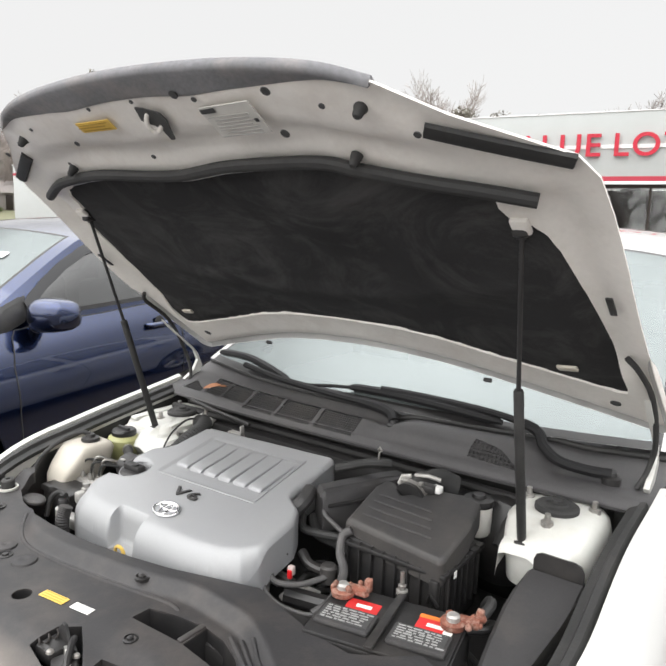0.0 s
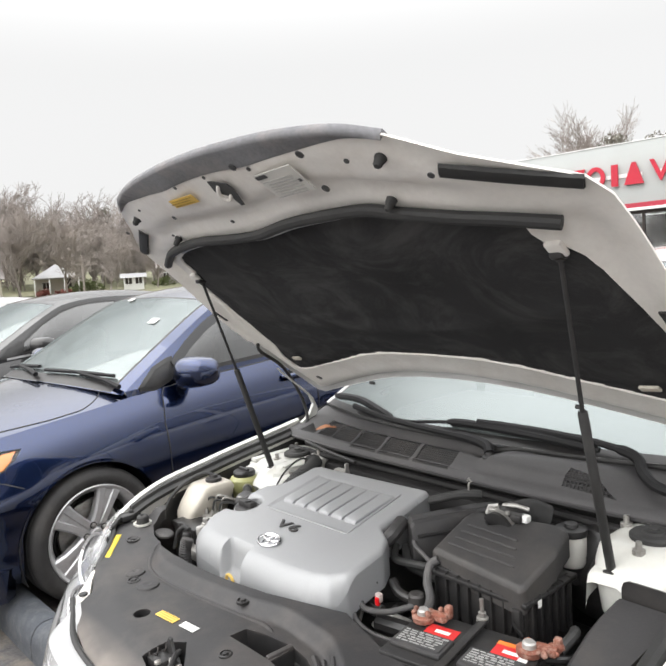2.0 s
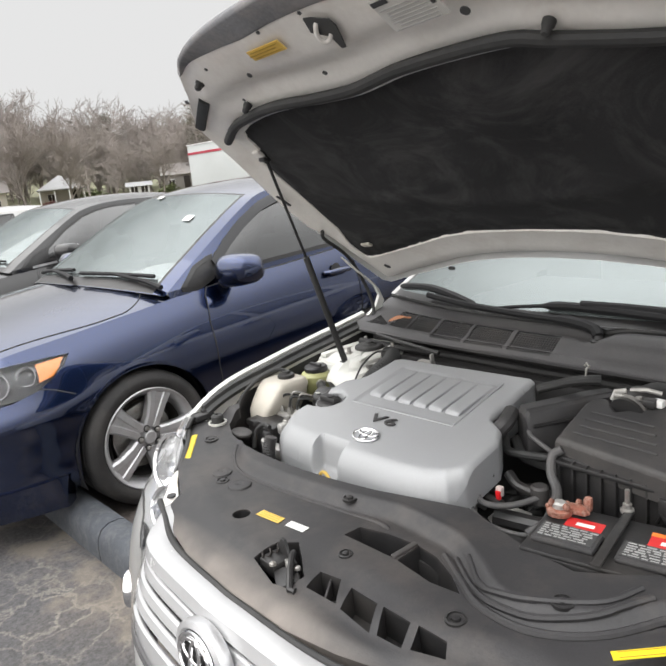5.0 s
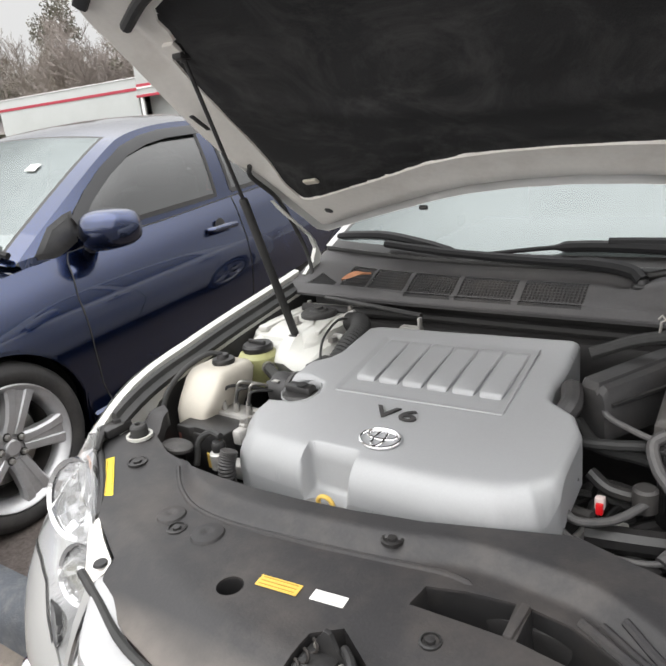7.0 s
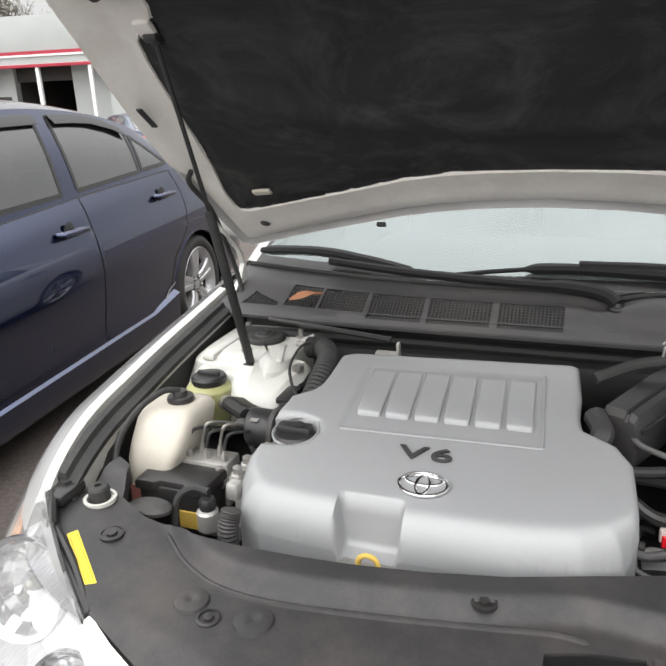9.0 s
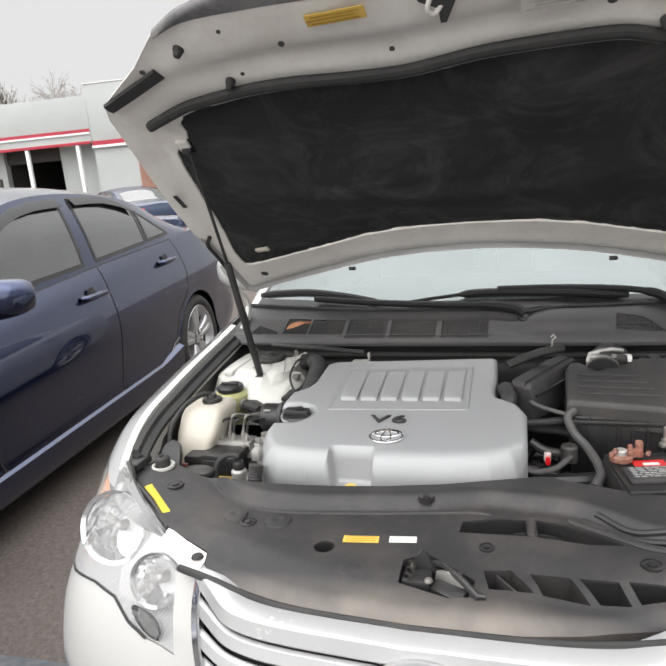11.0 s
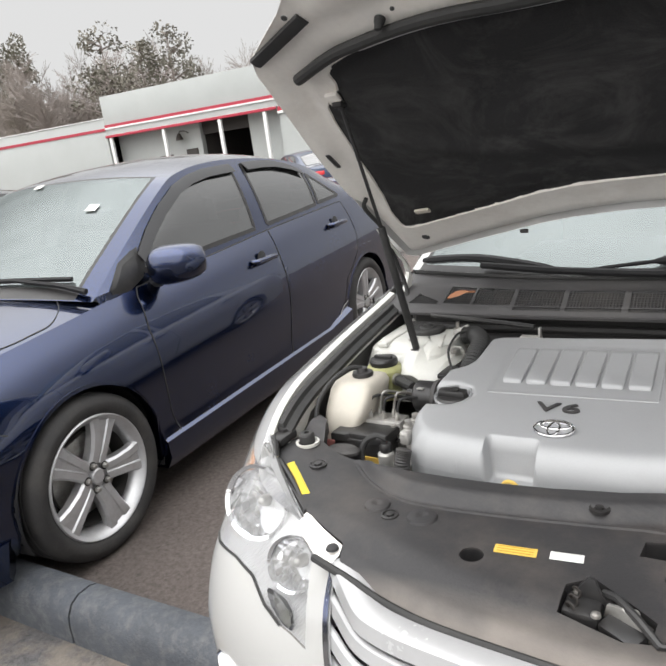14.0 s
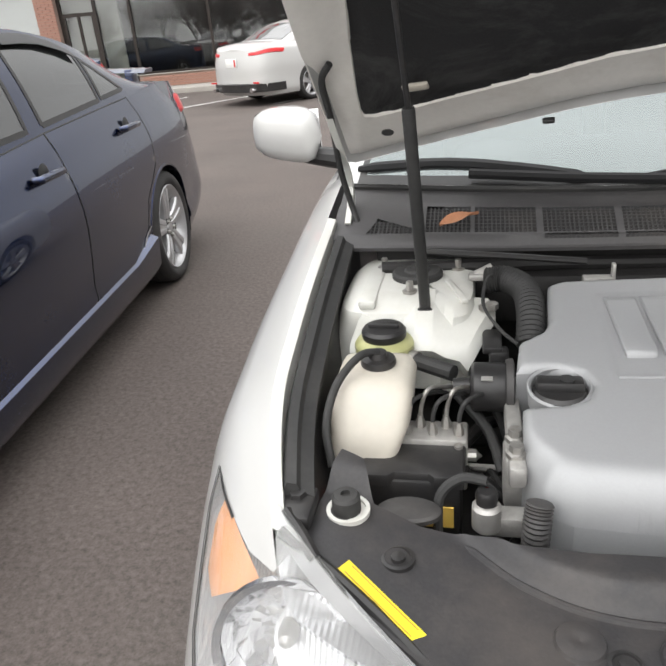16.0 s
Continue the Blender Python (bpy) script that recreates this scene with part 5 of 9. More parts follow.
HOOD_HALF = [(0.0, 0.057), (0.12, 0.051), (0.23, 0.035), (0.314, 0.014), (0.42, -0.023), (0.545, -0.066), (0.633, -0.098), (0.735, -0.135), (0.762, -0.12), (0.757, 0.05), (0.752, 0.28), (0.746, 0.5), (0.740, 0.62), (0.733, 0.70), (0.712, 0.748), (0.64, 0.80), (0.565, 0.852), (0.482, 0.925), (0.40, 0.968), (0.28, 0.995), (0.14, 1.008), (0.0, 1.012)]
HOOD_OUT = [(x, w) for x, w in HOOD_HALF] + [(-x, w) for x, w in HOOD_HALF[::-1][1:-1]]
SEAL = [(-0.636, 0.682), (-0.53, 0.73), (-0.46, 0.75), (-0.36, 0.768), (-0.267, 0.774), (-0.15, 0.768), (-0.044, 0.767), (0.03, 0.777), (0.10, 0.787), (0.211, 0.791), (0.32, 0.786), (0.382, 0.763), (0.481, 0.727), (0.564, 0.70), (0.645, 0.670)]
seal_w = curve1(*zip(*SEAL))
PAD_HALF = [(0.0, 0.765), (0.28, 0.765), (0.40, 0.738), (0.50, 0.712), (0.552, 0.692), (0.572, 0.668), (0.572, 0.640), (0.582, 0.618), (0.612, 0.600), (0.634, 0.572), (0.645, 0.53), (0.663, 0.41), (0.683, 0.25), (0.694, 0.070), (0.690, 0.048), (0.668, 0.040), (0.58, 0.064), (0.46, 0.100), (0.36, 0.132), (0.29, 0.157), (0.20, 0.176), (0.12, 0.184), (0.0, 0.188)]
PAD = PAD_HALF + [(-x, w) for x, w in PAD_HALF[::-1][1:-1]]


def edge_gap(x, w):
    """How far a place lies inside the hood's outline."""
    best = 9.0
    for (ax, ay), (bx, by) in zip(HOOD_OUT, HOOD_OUT[1:] + HOOD_OUT[:1]):
        dx, dy = bx - ax, by - ay
        t = min(max(((x - ax) * dx + (w - ay) * dy) / (dx * dx + dy * dy + 1e-12), 0), 1)
        best = min(best, math.hypot(x - ax - t * dx, w - ay - t * dy))
    return best


def bow(x, w):
    """The hood's own arch: sides and front droop when it is shut."""
    return -0.030 * (abs(x) / 0.74) ** 3 * step(0.35, 0.75, w) + 0.018 * (abs(x) / 0.74) ** 2 * (1 - step(0.1, 0.6, w))


def frame_off(x, w):
    """How far the pressed frame of the hood stands off its plane."""
    a = abs(x)
    e = edge_gap(x, w)
    sw = w - (seal_w(min(max(x, -0.63), 0.63)) + 0.025)
    off = bow(x, w) + 0.008 * (0.25 + 0.75 * step(0.1, 0.25, w)) * (1 - step(0.0, 0.035, e)) - 0.004
    # the rear border is folded along its middle: its last strip turns up and away
    off += (1 - step(0.16, 0.26, w)) * (0.021 * min(e / 0.036, 1.0) - 0.016 - 0.004 * step(0.04, 0.09, e))
    off -= 0.016 * step(0.03, 0.06, e) * (1 - step(0.075, 0.11, e)) * step(0.42, 0.5, a) * (1 - step(0.62, 0.7, w)) * step(0.12, 0.22, w)
    off -= 0.012 * step(0.0, 0.03, sw) * (1 - step(0.04, 0.07, sw)) * (1 - step(0.48, 0.6, a))
    off += 0.010 * step(0.03, 0.06, w - 0.80 + 0.10 * step(0.3, 0.6, a)) * (1 - step(0.5, 0.62, a)) * step(0.01, 0.05, e)
    off += 0.006 * math.exp(-((a - 0.16) ** 2) / 0.004) * step(0.84, 0.9, w) * step(0.01, 0.05, e)
    return off


def in_pad(x, w):
    """Distance inside the pad's outline, 0 outside."""
    if not inside((x, w), PAD):
        return 0.0
    best = 9.0
    for (ax, ay), (bx, by) in zip(PAD, PAD[1:] + PAD[:1]):
        dx, dy = bx - ax, by - ay
        t = min(max(((x - ax) * dx + (w - ay) * dy) / (dx * dx + dy * dy + 1e-12), 0), 1)
        best = min(best, math.hypot(x - ax - t * dx, w - ay - t * dy))
    return best


def under(x, w):
    """Underside of the hood."""
    return hood_place(x, w, frame_off(x, w) - 0.03 * step(0.0, 0.012, in_pad(x, w)))


def skin(x, w):
    """Painted outer face of the hood."""
    e = edge_gap(x, w)
    off = bow(x, w) + 0.001 - 0.027 * step(0.0, 0.03, e) - 0.012 * step(0.03, 0.3, e)
    return hood_place(x, w, off)


keep = dense(HOOD_OUT, 0.025)
xs, ws_ = list(np.linspace(-0.76, 0.76, 77)), list(np.linspace(-0.13, 1.01, 60))
got = split_panels(under, xs, ws_, [("pad", dense(PAD, 0.03))], 1.0, keep)
v = got["rest"][0] + [p for p in got["pad"][0]]
k = len(got["rest"][0])
f = got["rest"][1] + [tuple(i + k for i in t) for t in got["pad"][1]]
hood = build("hood", v, [t[::-1] for t in f], WHITE_IN, white, "open white hood with a dusty painted underside", 60)
got = split_panels(skin, list(np.linspace(-0.76, 0.76, 41)), list(np.linspace(-0.13, 1.01, 40)), [], 1.0, keep)
build("hood_skin", got["rest"][0], got["rest"][1], WHITE, hood, "glossy white outer skin", 60)
# rolled rim that joins skin and underside
rim = [(Vector(under(*q)), Vector(skin(*q))) for q in keep]
g = Geo()
g.loft([[tuple(a), tuple(a + (a - b).normalized() * 0.001 + Vector((0.002 * (1 if a.x > 0 else -1), 0, 0))), tuple(b + Vector((0.002 * (1 if a.x > 0 else -1), 0, 0))), tuple(b)] for a, b in rim + rim[:1]], closed=False, caps=False)
part("hood_rim", g, WHITE_IN, hood, angle=80)


def pad_face(x, w):
    best = in_pad(x, w)
    q = noise.noise((x * 3.1, w * 3.1, 0.7)) * 0.006 + noise.noise((x * 9, w * 9, 2.0)) * 0.002
    ridge = 0.008 * math.exp(-((w - 0.33 - 0.35 * x * x) ** 2) / 0.0012) * (1 - step(0.45, 0.62, abs(x)))
    for cx, cw in ((-0.42, 0.60), (0.33, 0.62), (0.10, 0.52), (-0.2, 0.34), (0.38, 0.37), (-0.02, 0.68)):
        ridge -= 0.007 * math.exp(-((x - cx) ** 2 + (w - cw) ** 2) / 0.0012)
    k = step(0.0, 0.06, best)
    return hood_place(x, w, (frame_off(x, w) - 0.003) * (1 - k) + (bow(x, w) - 0.004 + q + ridge) * k - 0.006 * math.exp(-((best - 0.012) ** 2) / 0.00006))


got = split_panels(pad_face, list(np.linspace(-0.70, 0.70, 90)), list(np.linspace(0.05, 0.77, 48)), [], 1.0, dense(PAD, 0.02))
build("insulation_pad", got["rest"][0], [t[::-1] for t in got["rest"][1]], FELT, hood, "black felt insulation pad, dusty and worn", 60)
g = Geo().tube([hood_place(x, w, bow(x, w) + 0.010) for x, w in smooth_line(SEAL, 6)], 0.012, 10)
part("hood_seal", g, RUBBER, hood, "long black rubber seal")
# thin bright rod that paints the highlight along the seal
line = [(x, w - 0.018) for x, w in smooth_line(SEAL[2:-3], 6)]
part("seal_clip", Geo().tube([hood_place(x, w, bow(x, w) + 0.004) for x, w in line], 0.004, 6), ALLOY, hood)
for side in (-1, 1):
    rings = []
    for t in np.linspace(0, 1, 9):
        x, w = 0.715 + (0.528 - 0.715) * t, 0.735 + (0.828 - 0.735) * t
        a, b = bow(x, w), 0.016
        rings.append([hood_place(side * x, w + 0.016, a + 0.004), hood_place(side * x, w + 0.013, a + 0.010), hood_place(side * (x - 0.006), w + 0.002, a + 0.012), hood_place(side * (x - 0.011), w - 0.008, a + 0.010), hood_place(side * (x - 0.011), w - 0.011, a + 0.004)])
    part("corner_rubber", Geo().loft(rings), RUBBER, hood, "black rubber strip at the hood corner")
    for x, w, r in ((0.446, 0.886, 0.009), (0.386, 0.788, 0.008)):
        a = bow(x, w)
        m0 = Matrix.Translation(hood_place(side * x, w, a)) @ HN.to_track_quat("Z", "Y").to_matrix().to_4x4()
        part("bump_stop", Geo().rev([(r * 1.3, 0.0), (r * 1.2, 0.008), (r, 0.010), (r * 0.85, 0.020), (r * 0.6, 0.023), (0.001, 0.023)], 16, m0), RUBBER, hood, "black rubber bump stop")
    part("pad_clip", Geo().box((0, 0, 0), (0.045, 0.018, 0.008), 0.004, Matrix.Translation(hood_place(side * 0.587, 0.152, 0.022)) @ HN.to_track_quat("Z", "Y").to_matrix().to_4x4() @ pose(0, 0, 0, 0, 0, 8)), TANKW, hood, "pale plastic clip")
    part("rear_clip", Geo().box((0, 0, 0), (0.022, 0.010, 0.010), 0.003, Matrix.Translation(hood_place(side * 0.36, 0.0, 0.018)) @ HN.to_track_quat("Z", "Y").to_matrix().to_4x4()), BLACK, hood)
    m0 = HN.to_track_quat("Z", "Y").to_matrix().to_4x4()
    # thin black strip painted on for the shade in the slot
    part("side_slot", Geo().box((0, 0, 0), (0.012, 0.055, 0.004), 0.001, Matrix.Translation(hood_place(side * 0.712, 0.41, 0.012)) @ m0), BLACK, hood)
    part("strut_bracket", Geo().box((0, 0, 0), (0.032, 0.038, 0.012), 0.005, Matrix.Translation(hood_place(side * 0.598, 0.60, -0.012)) @ m0), WHITE_IN, hood)
    part("drain_hose", Geo().tube(smooth_line([hood_place(side * 0.715, 0.235, 0.02), hood_place(side * 0.735, 0.20, 0.03), hood_place(side * 0.745, 0.08, 0.03), (side * 0.748, 1.12, 1.03), (side * 0.735, 1.135, 0.96), (side * 0.72, 1.12, 0.92)], 5), 0.006, 8), RUBBER, hood)
# dark front lip
LIP = [(-0.478, 0.925), (-0.40, 0.965), (-0.28, 0.992), (-0.14, 1.006), (0.0, 1.011), (0.14, 1.006), (0.28, 0.992), (0.40, 0.965), (0.478, 0.925)]
rings = []
for x, w in smooth_line(LIP, 6):
    t = abs(x) / 0.478
    d = 0.046 * (1 - t**3) + 0.004
    rings.append([hood_place(x, w - d, frame_off(x, w - d) + 0.001), hood_place(x, w - d * 0.85, frame_off(x, w - d * 0.85) + 0.004), hood_place(x, w - d * 0.4, frame_off(x, w - d * 0.4) + 0.006), hood_place(x, w - 0.004, bow(x, w) + 0.010), hood_place(x * 1.004, w + 0.004, bow(x, w) + 0.006), hood_place(x * 1.004, w + 0.004, bow(x, w) - 0.006), hood_place(x, w - 0.012, bow(x, w) - 0.008)])
part("hood_lip", Geo().loft(rings), LIPGREY, hood, "scuffed grey front lip of the hood", 70)
m0 = HN.to_track_quat("Z", "Y").to_matrix().to_4x4()


def hood_m(x, w, off, turn=0):
    bx = Vector((1, 0, 0))
    bz = -HN * -1
    r = Matrix((bx, HD, -bx.cross(HD) * -1)).transposed().to_4x4()
    return Matrix.Translation(hood_place(x, w, off)) @ r @ pose(0, 0, 0, 0, 0, turn)


ob = part("label_sticker", Geo().box((0, 0, 0), (0.104, 0.024, 0.002), 0.0, hood_m(-0.128, 0.918, 0.0165, 1)), YELLOW, hood, "yellow warning sticker")
for i in range(3):
    part("print_bar", Geo().box((-0.01 * (i % 2), 0.007 - 0.007 * i, 0.002), (0.085, 0.0016, 0.001), 0, hood_m(-0.128, 0.918, 0.0165, 1)), OCHRE, ob)
ob = part("label_sticker", Geo().box((0, 0, 0), (0.112, 0.066, 0.002), 0.0, hood_m(0.222, 0.902, 0.0165, 2)), FADED, hood, "faded white specification sticker")
part("print_bar", Geo().box((-0.038, 0.026, 0.0022), (0.032, 0.009, 0.001), 0, hood_m(0.222, 0.902, 0.0165, 2)), INK_SHADE, ob)
for i in range(7):
    part("print_bar", Geo().box((-0.004 + 0.004 * (i % 3), 0.012 - 0.007 * i, 0.002), (0.09 - 0.012 * (i % 2), 0.0022, 0.001), 0, hood_m(0.222, 0.902, 0.0165, 2)), INKG, ob)
part("code_square", Geo().box((0.047, -0.004, 0.0022), (0.007, 0.007, 0.001), 0, hood_m(0.222, 0.902, 0.0165, 2)), INK_SHADE, ob)
# flat near-black discs stand for the shade inside the drain holes
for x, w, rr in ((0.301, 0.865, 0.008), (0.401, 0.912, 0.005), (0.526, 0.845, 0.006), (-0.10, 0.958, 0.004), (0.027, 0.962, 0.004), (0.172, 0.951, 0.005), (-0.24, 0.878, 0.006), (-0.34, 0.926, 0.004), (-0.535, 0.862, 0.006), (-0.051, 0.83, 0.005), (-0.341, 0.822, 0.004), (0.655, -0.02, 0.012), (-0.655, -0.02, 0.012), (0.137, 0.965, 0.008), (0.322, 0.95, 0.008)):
    part("drain_hole", Geo().rev([(rr, 0), (rr, 0.002), (0.001, 0.002)], 14, hood_m(x, w, 0.0155 if w > 0.5 else 0.012)), INK_SHADE, hood)
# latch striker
# flat near-black plate stands for the shade in the opening
part("striker_opening", Geo().prism([(0.0, 0.0), (0.012, 0.03), (0.03, 0.026), (0.06, 0.012), (0.062, -0.004), (0.04, -0.05), (0.03, -0.05), (0.03, -0.02)], 0, 0.002, 0, hood_m(0.01, 0.92, 0.015)), INK_SHADE, hood)
part("striker_hook", Geo().tube(smooth_line([hood_place(0.040, 0.935, 0.012), hood_place(0.032, 0.926, 0.020), hood_place(0.026, 0.912, 0.024), hood_place(0.028, 0.900, 0.024), hood_place(0.036, 0.896, 0.020), hood_place(0.046, 0.904, 0.014)], 5), 0.0042, 10), WHITE_IN, hood, "white painted hood striker loop")


# ---- engine bay ----
def patch(name, fn, outline, material, parent=white, label="", nx=40, ny=30, skirt=0.0, holes=(), angle=60, gap=0.015):
    """A sheet z = fn(x, y) within an outline, with openings cut out and its rim turned down."""
    out = dense(outline, gap)
    xs = [p[0] for p in out]
    ys = [p[1] for p in out]
    got = split_panels(lambda x, y: (x, y, fn(x, y)), list(np.linspace(min(xs), max(xs), nx)), list(np.linspace(min(ys), max(ys), ny)), [("hole", dense(h, gap)) for h in holes], 1.0, out)
    v, f = got["rest"]
    g = Geo().add(v, f)
    if skirt:
        for loop in [out] + [dense(h, gap) for h in holes]:
            rings = [[(x, y, fn(x, y)), (x, y, fn(x, y) - skirt)] for x, y in loop + loop[:1]]
            g.loft(rings, closed=False, caps=False)
    return part(name, g, material, parent, label, angle)


def to_edge(x, y, loop):
    best = 9.0
    for (ax, ay), (bx, by) in zip(loop, loop[1:] + loop[:1]):
        dx, dy = bx - ax, by - ay
        t = min(max(((x - ax) * dx + (y - ay) * dy) / (dx * dx + dy * dy + 1e-12), 0), 1)
        best = min(best, math.hypot(x - ax - t * dx, y - ay - t * dy))
    return best


def fillet(d, r):
    return r - math.sqrt(max(r * r - max(r - d, 0) ** 2, 0.0)) if d < r else 0.0


# mass under everything, bay shade put into its colour: sump, firewall, radiator
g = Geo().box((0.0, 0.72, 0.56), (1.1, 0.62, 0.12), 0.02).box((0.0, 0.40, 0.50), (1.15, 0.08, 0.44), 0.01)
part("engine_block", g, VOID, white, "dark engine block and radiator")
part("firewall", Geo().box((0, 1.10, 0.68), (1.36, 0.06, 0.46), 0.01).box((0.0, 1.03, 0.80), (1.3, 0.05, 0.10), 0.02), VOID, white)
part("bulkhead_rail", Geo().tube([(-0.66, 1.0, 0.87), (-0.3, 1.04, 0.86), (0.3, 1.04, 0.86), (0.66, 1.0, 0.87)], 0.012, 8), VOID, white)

# silver engine cover
COVER = [(-0.375, 0.462), (-0.30, 0.456), (-0.2, 0.452), (0.0, 0.456), (0.09, 0.468), (0.14, 0.492), (0.158, 0.53), (0.154, 0.64), (0.132, 0.68), (0.084, 0.71), (0.078, 0.745), (0.080, 0.80), (0.074, 0.888), (0.06, 0.896), (-0.35, 0.886), (-0.374, 0.874), (-0.380, 0.775), (-0.392, 0.752), (-0.425, 0.728), (-0.432, 0.668), (-0.380, 0.670), (-0.348, 0.658), (-0.336, 0.634), (-0.345, 0.610), (-0.372, 0.598), (-0.427, 0.592), (-0.430, 0.52), (-0.412, 0.478)]


def cover_z(x, y):
    top = 0.808 + (y - 0.48) * 0.205 + 0.02 * (x + 0.13)
    d = to_edge(x, y, COVER)
    front = 1 - step(0.50, 0.56, y)
    r = 0.012 + 0.030 * front
    z = top - fillet(d, r) * (1.0 + 0.4 * front)
    panel = step(0.0, 0.006, x + 0.306) * step(0.0, 0.006, 0.022 - x) * step(0.0, 0.006, y - 0.648) * step(0.0, 0.006, 0.842 - y)
    z -= 0.0035 * panel
    # recess for the dipstick
    k = (y - 0.455) / 0.065
    deep = step(0.0, 0.012, x + 0.252) * step(0.0, 0.010, -0.150 - x) * step(0.0, 0.014, 0.503 - y)
    floor_z = 0.722 + 0.02 * min(max(k, 0), 1)
    return z + (min(floor_z, z) - z) * deep


cover = patch("engine_cover", cover_z, COVER, SILVER, white, "silver painted plastic engine cover", 110, 90, 0.075, gap=0.008)
for i in range(6):
    xa = -0.2655 + i * 0.0505
    rows = []
    for y, w, h in ((0.690, 0.017, 0.0), (0.692, 0.0195, 0.005), (0.697, 0.0208, 0.0085), (0.74, 0.0215, 0.007), (0.78, 0.0225, 0.005), (0.82, 0.0232, 0.003), (0.835, 0.0235, 0.0015), (0.838, 0.0225, -0.001)):
        cx = xa - 0.044 * (y - 0.694)
        z0 = cover_z(cx, y)
        rows.append([(cx - w, y, z0 - 0.004), (cx - w, y, z0 + h - 0.002), (cx - w * 0.88, y, z0 + h), (cx + w * 0.88, y, z0 + h), (cx + w, y, z0 + h - 0.002), (cx + w, y, z0 - 0.004)])
    part("cover_rib", Geo().loft([r[::-1] for r in rows]), SILVER, cover)
part("cover_ridge", Geo().tube([(x, 0.645 + 0.012 * (x + 0.3), cover_z(x, 0.645) + 0.0005) for x in np.linspace(-0.302, 0.026, 20)], 0.0022, 8), SILVER, cover)
part("cover_ridge", Geo().tube([(0.026 - 0.05 * (y - 0.65), y, cover_z(0.026, y) + 0.0005) for y in np.linspace(0.652, 0.845, 10)], 0.002, 8), SILVER, cover)


def lettering(text, size, depth, m, material, parent, name="lettering"):
    c = bpy.data.curves.new(name, "FONT")
    c.body, c.size, c.extrude, c.align_x, c.align_y = text, size, depth, "CENTER", "CENTER"
    c.offset, c.space_character = size * 0.012, 1.12
    ob = new(name, c)
    deps = bpy.context.evaluated_depsgraph_get()
    me = bpy.data.meshes.new_from_object(ob.evaluated_get(deps))
    bpy.data.objects.remove(ob)
    me.materials.clear()
    me.materials.append(material)
    out = new(name, me)
    out.matrix_local = m
    if parent:
        out.parent = parent
    return out


tilt = Matrix.Rotation(math.atan(0.205), 4, "X") @ Matrix.Rotation(-math.atan(0.02), 4, "Y")
lettering("V6", 0.048, 0.0015, Matrix.Translation((-0.145, 0.602, cover_z(-0.145, 0.602) + 0.003)) @ tilt @ Matrix.Diagonal((1.55, 0.85, 1, 1)), PLASTIC, cover)
om = Matrix.Translation((-0.135, 0.535, cover_z(-0.135, 0.535) + 0.003)) @ tilt @ Matrix.Scale(0.84, 4)
part("badge_disc", Geo().rev([(0.044, -0.003), (0.044, 0.0), (0.001, 0.0005)], 36, om @ Matrix.Diagonal((1, 0.66, 1, 1))), SILVER, cover)
for cx, cy, rx, ry in ((0, 0, 0.043, 0.028), (0, 0.010, 0.032, 0.0125), (0, -0.002, 0.012, 0.024)):
    part("badge_ring", ellipse_tube(cx, cy, rx, ry, 0.0032, om @ Matrix.Translation((0, 0, 0.002))), CHROME, cover, "small chrome oval ring")
# oil filler
part("filler_collar", Geo().rev([(0.040, -0.03), (0.0425, -0.002), (0.040, 0.001), (0.037, -0.002), (0.036, -0.022), (0.001, -0.024)], 32, Matrix.Translation((-0.378, 0.634, cover_z(-0.33, 0.634) - 0.003)) @ tilt, caps=False), SILVER, cover)
part("filler_cap", Geo().rev([(0.030, -0.05), (0.030, -0.03), (0.036, -0.026), (0.036, -0.008), (0.032, -0.003), (0.001, -0.002)], 24, Matrix.Translation((-0.378, 0.630, 0.832))), BLACK, cover, "black oil filler cap")
part("cap_grip", Geo().box((-0.378, 0.632, 0.833), (0.062, 0.026, 0.020), 0.006).rev([(0.010, 0), (0.010, 0.003), (0.001, 0.003)], 16, Matrix.Translation((-0.370, 0.628, 0.843))), BLACK, cover)
part("dipstick_loop", Geo().tube([(-0.196 + 0.015 * math.cos(a), 0.452, 0.731 + 0.014 * math.sin(a)) for a in np.linspace(-0.3, math.pi + 0.3, 12)], 0.004, 8), YELLOW, white, "yellow dipstick loop")
part("cover_bracket", Geo().box((-0.19, 0.452, 0.722), (0.11, 0.03, 0.006), 0.002), STEEL, white)
part("cover_hook", Geo().box((-0.29, 0.912, 0.875), (0.05, 0.02, 0.012), 0.002).box((-0.268, 0.912, 0.888), (0.006, 0.014, 0.03), 0.002), CAST, white)

# radiator shield
SHIELD_OUT = [(-0.400, 0.190), (-0.388, 0.158), (-0.35, 0.133), (-0.27, 0.106), (-0.176, 0.088), (0.0, 0.082), (0.15, 0.088), (0.25, 0.110), (0.35, 0.145), (0.438, 0.172), (0.452, 0.200), (0.53, 0.247), (0.565, 0.31), (0.615, 0.38), (0.655, 0.43), (0.60, 0.47), (0.545, 0.50), (0.505, 0.472), (0.44, 0.440), (0.36, 0.446), (0.266, 0.472), (0.19, 0.495), (0.125, 0.474), (0.0, 0.432), (-0.105, 0.41), (-0.2, 0.398), (-0.279, 0.392), (-0.369, 0.39), (-0.446, 0.395), (-0.50, 0.42), (-0.55, 0.425), (-0.607, 0.45), (-0.625, 0.50), (-0.655, 0.515), (-0.672, 0.44), (-0.690, 0.375), (-0.640, 0.335), (-0.575, 0.285), (-0.525, 0.247), (-0.47, 0.222)]
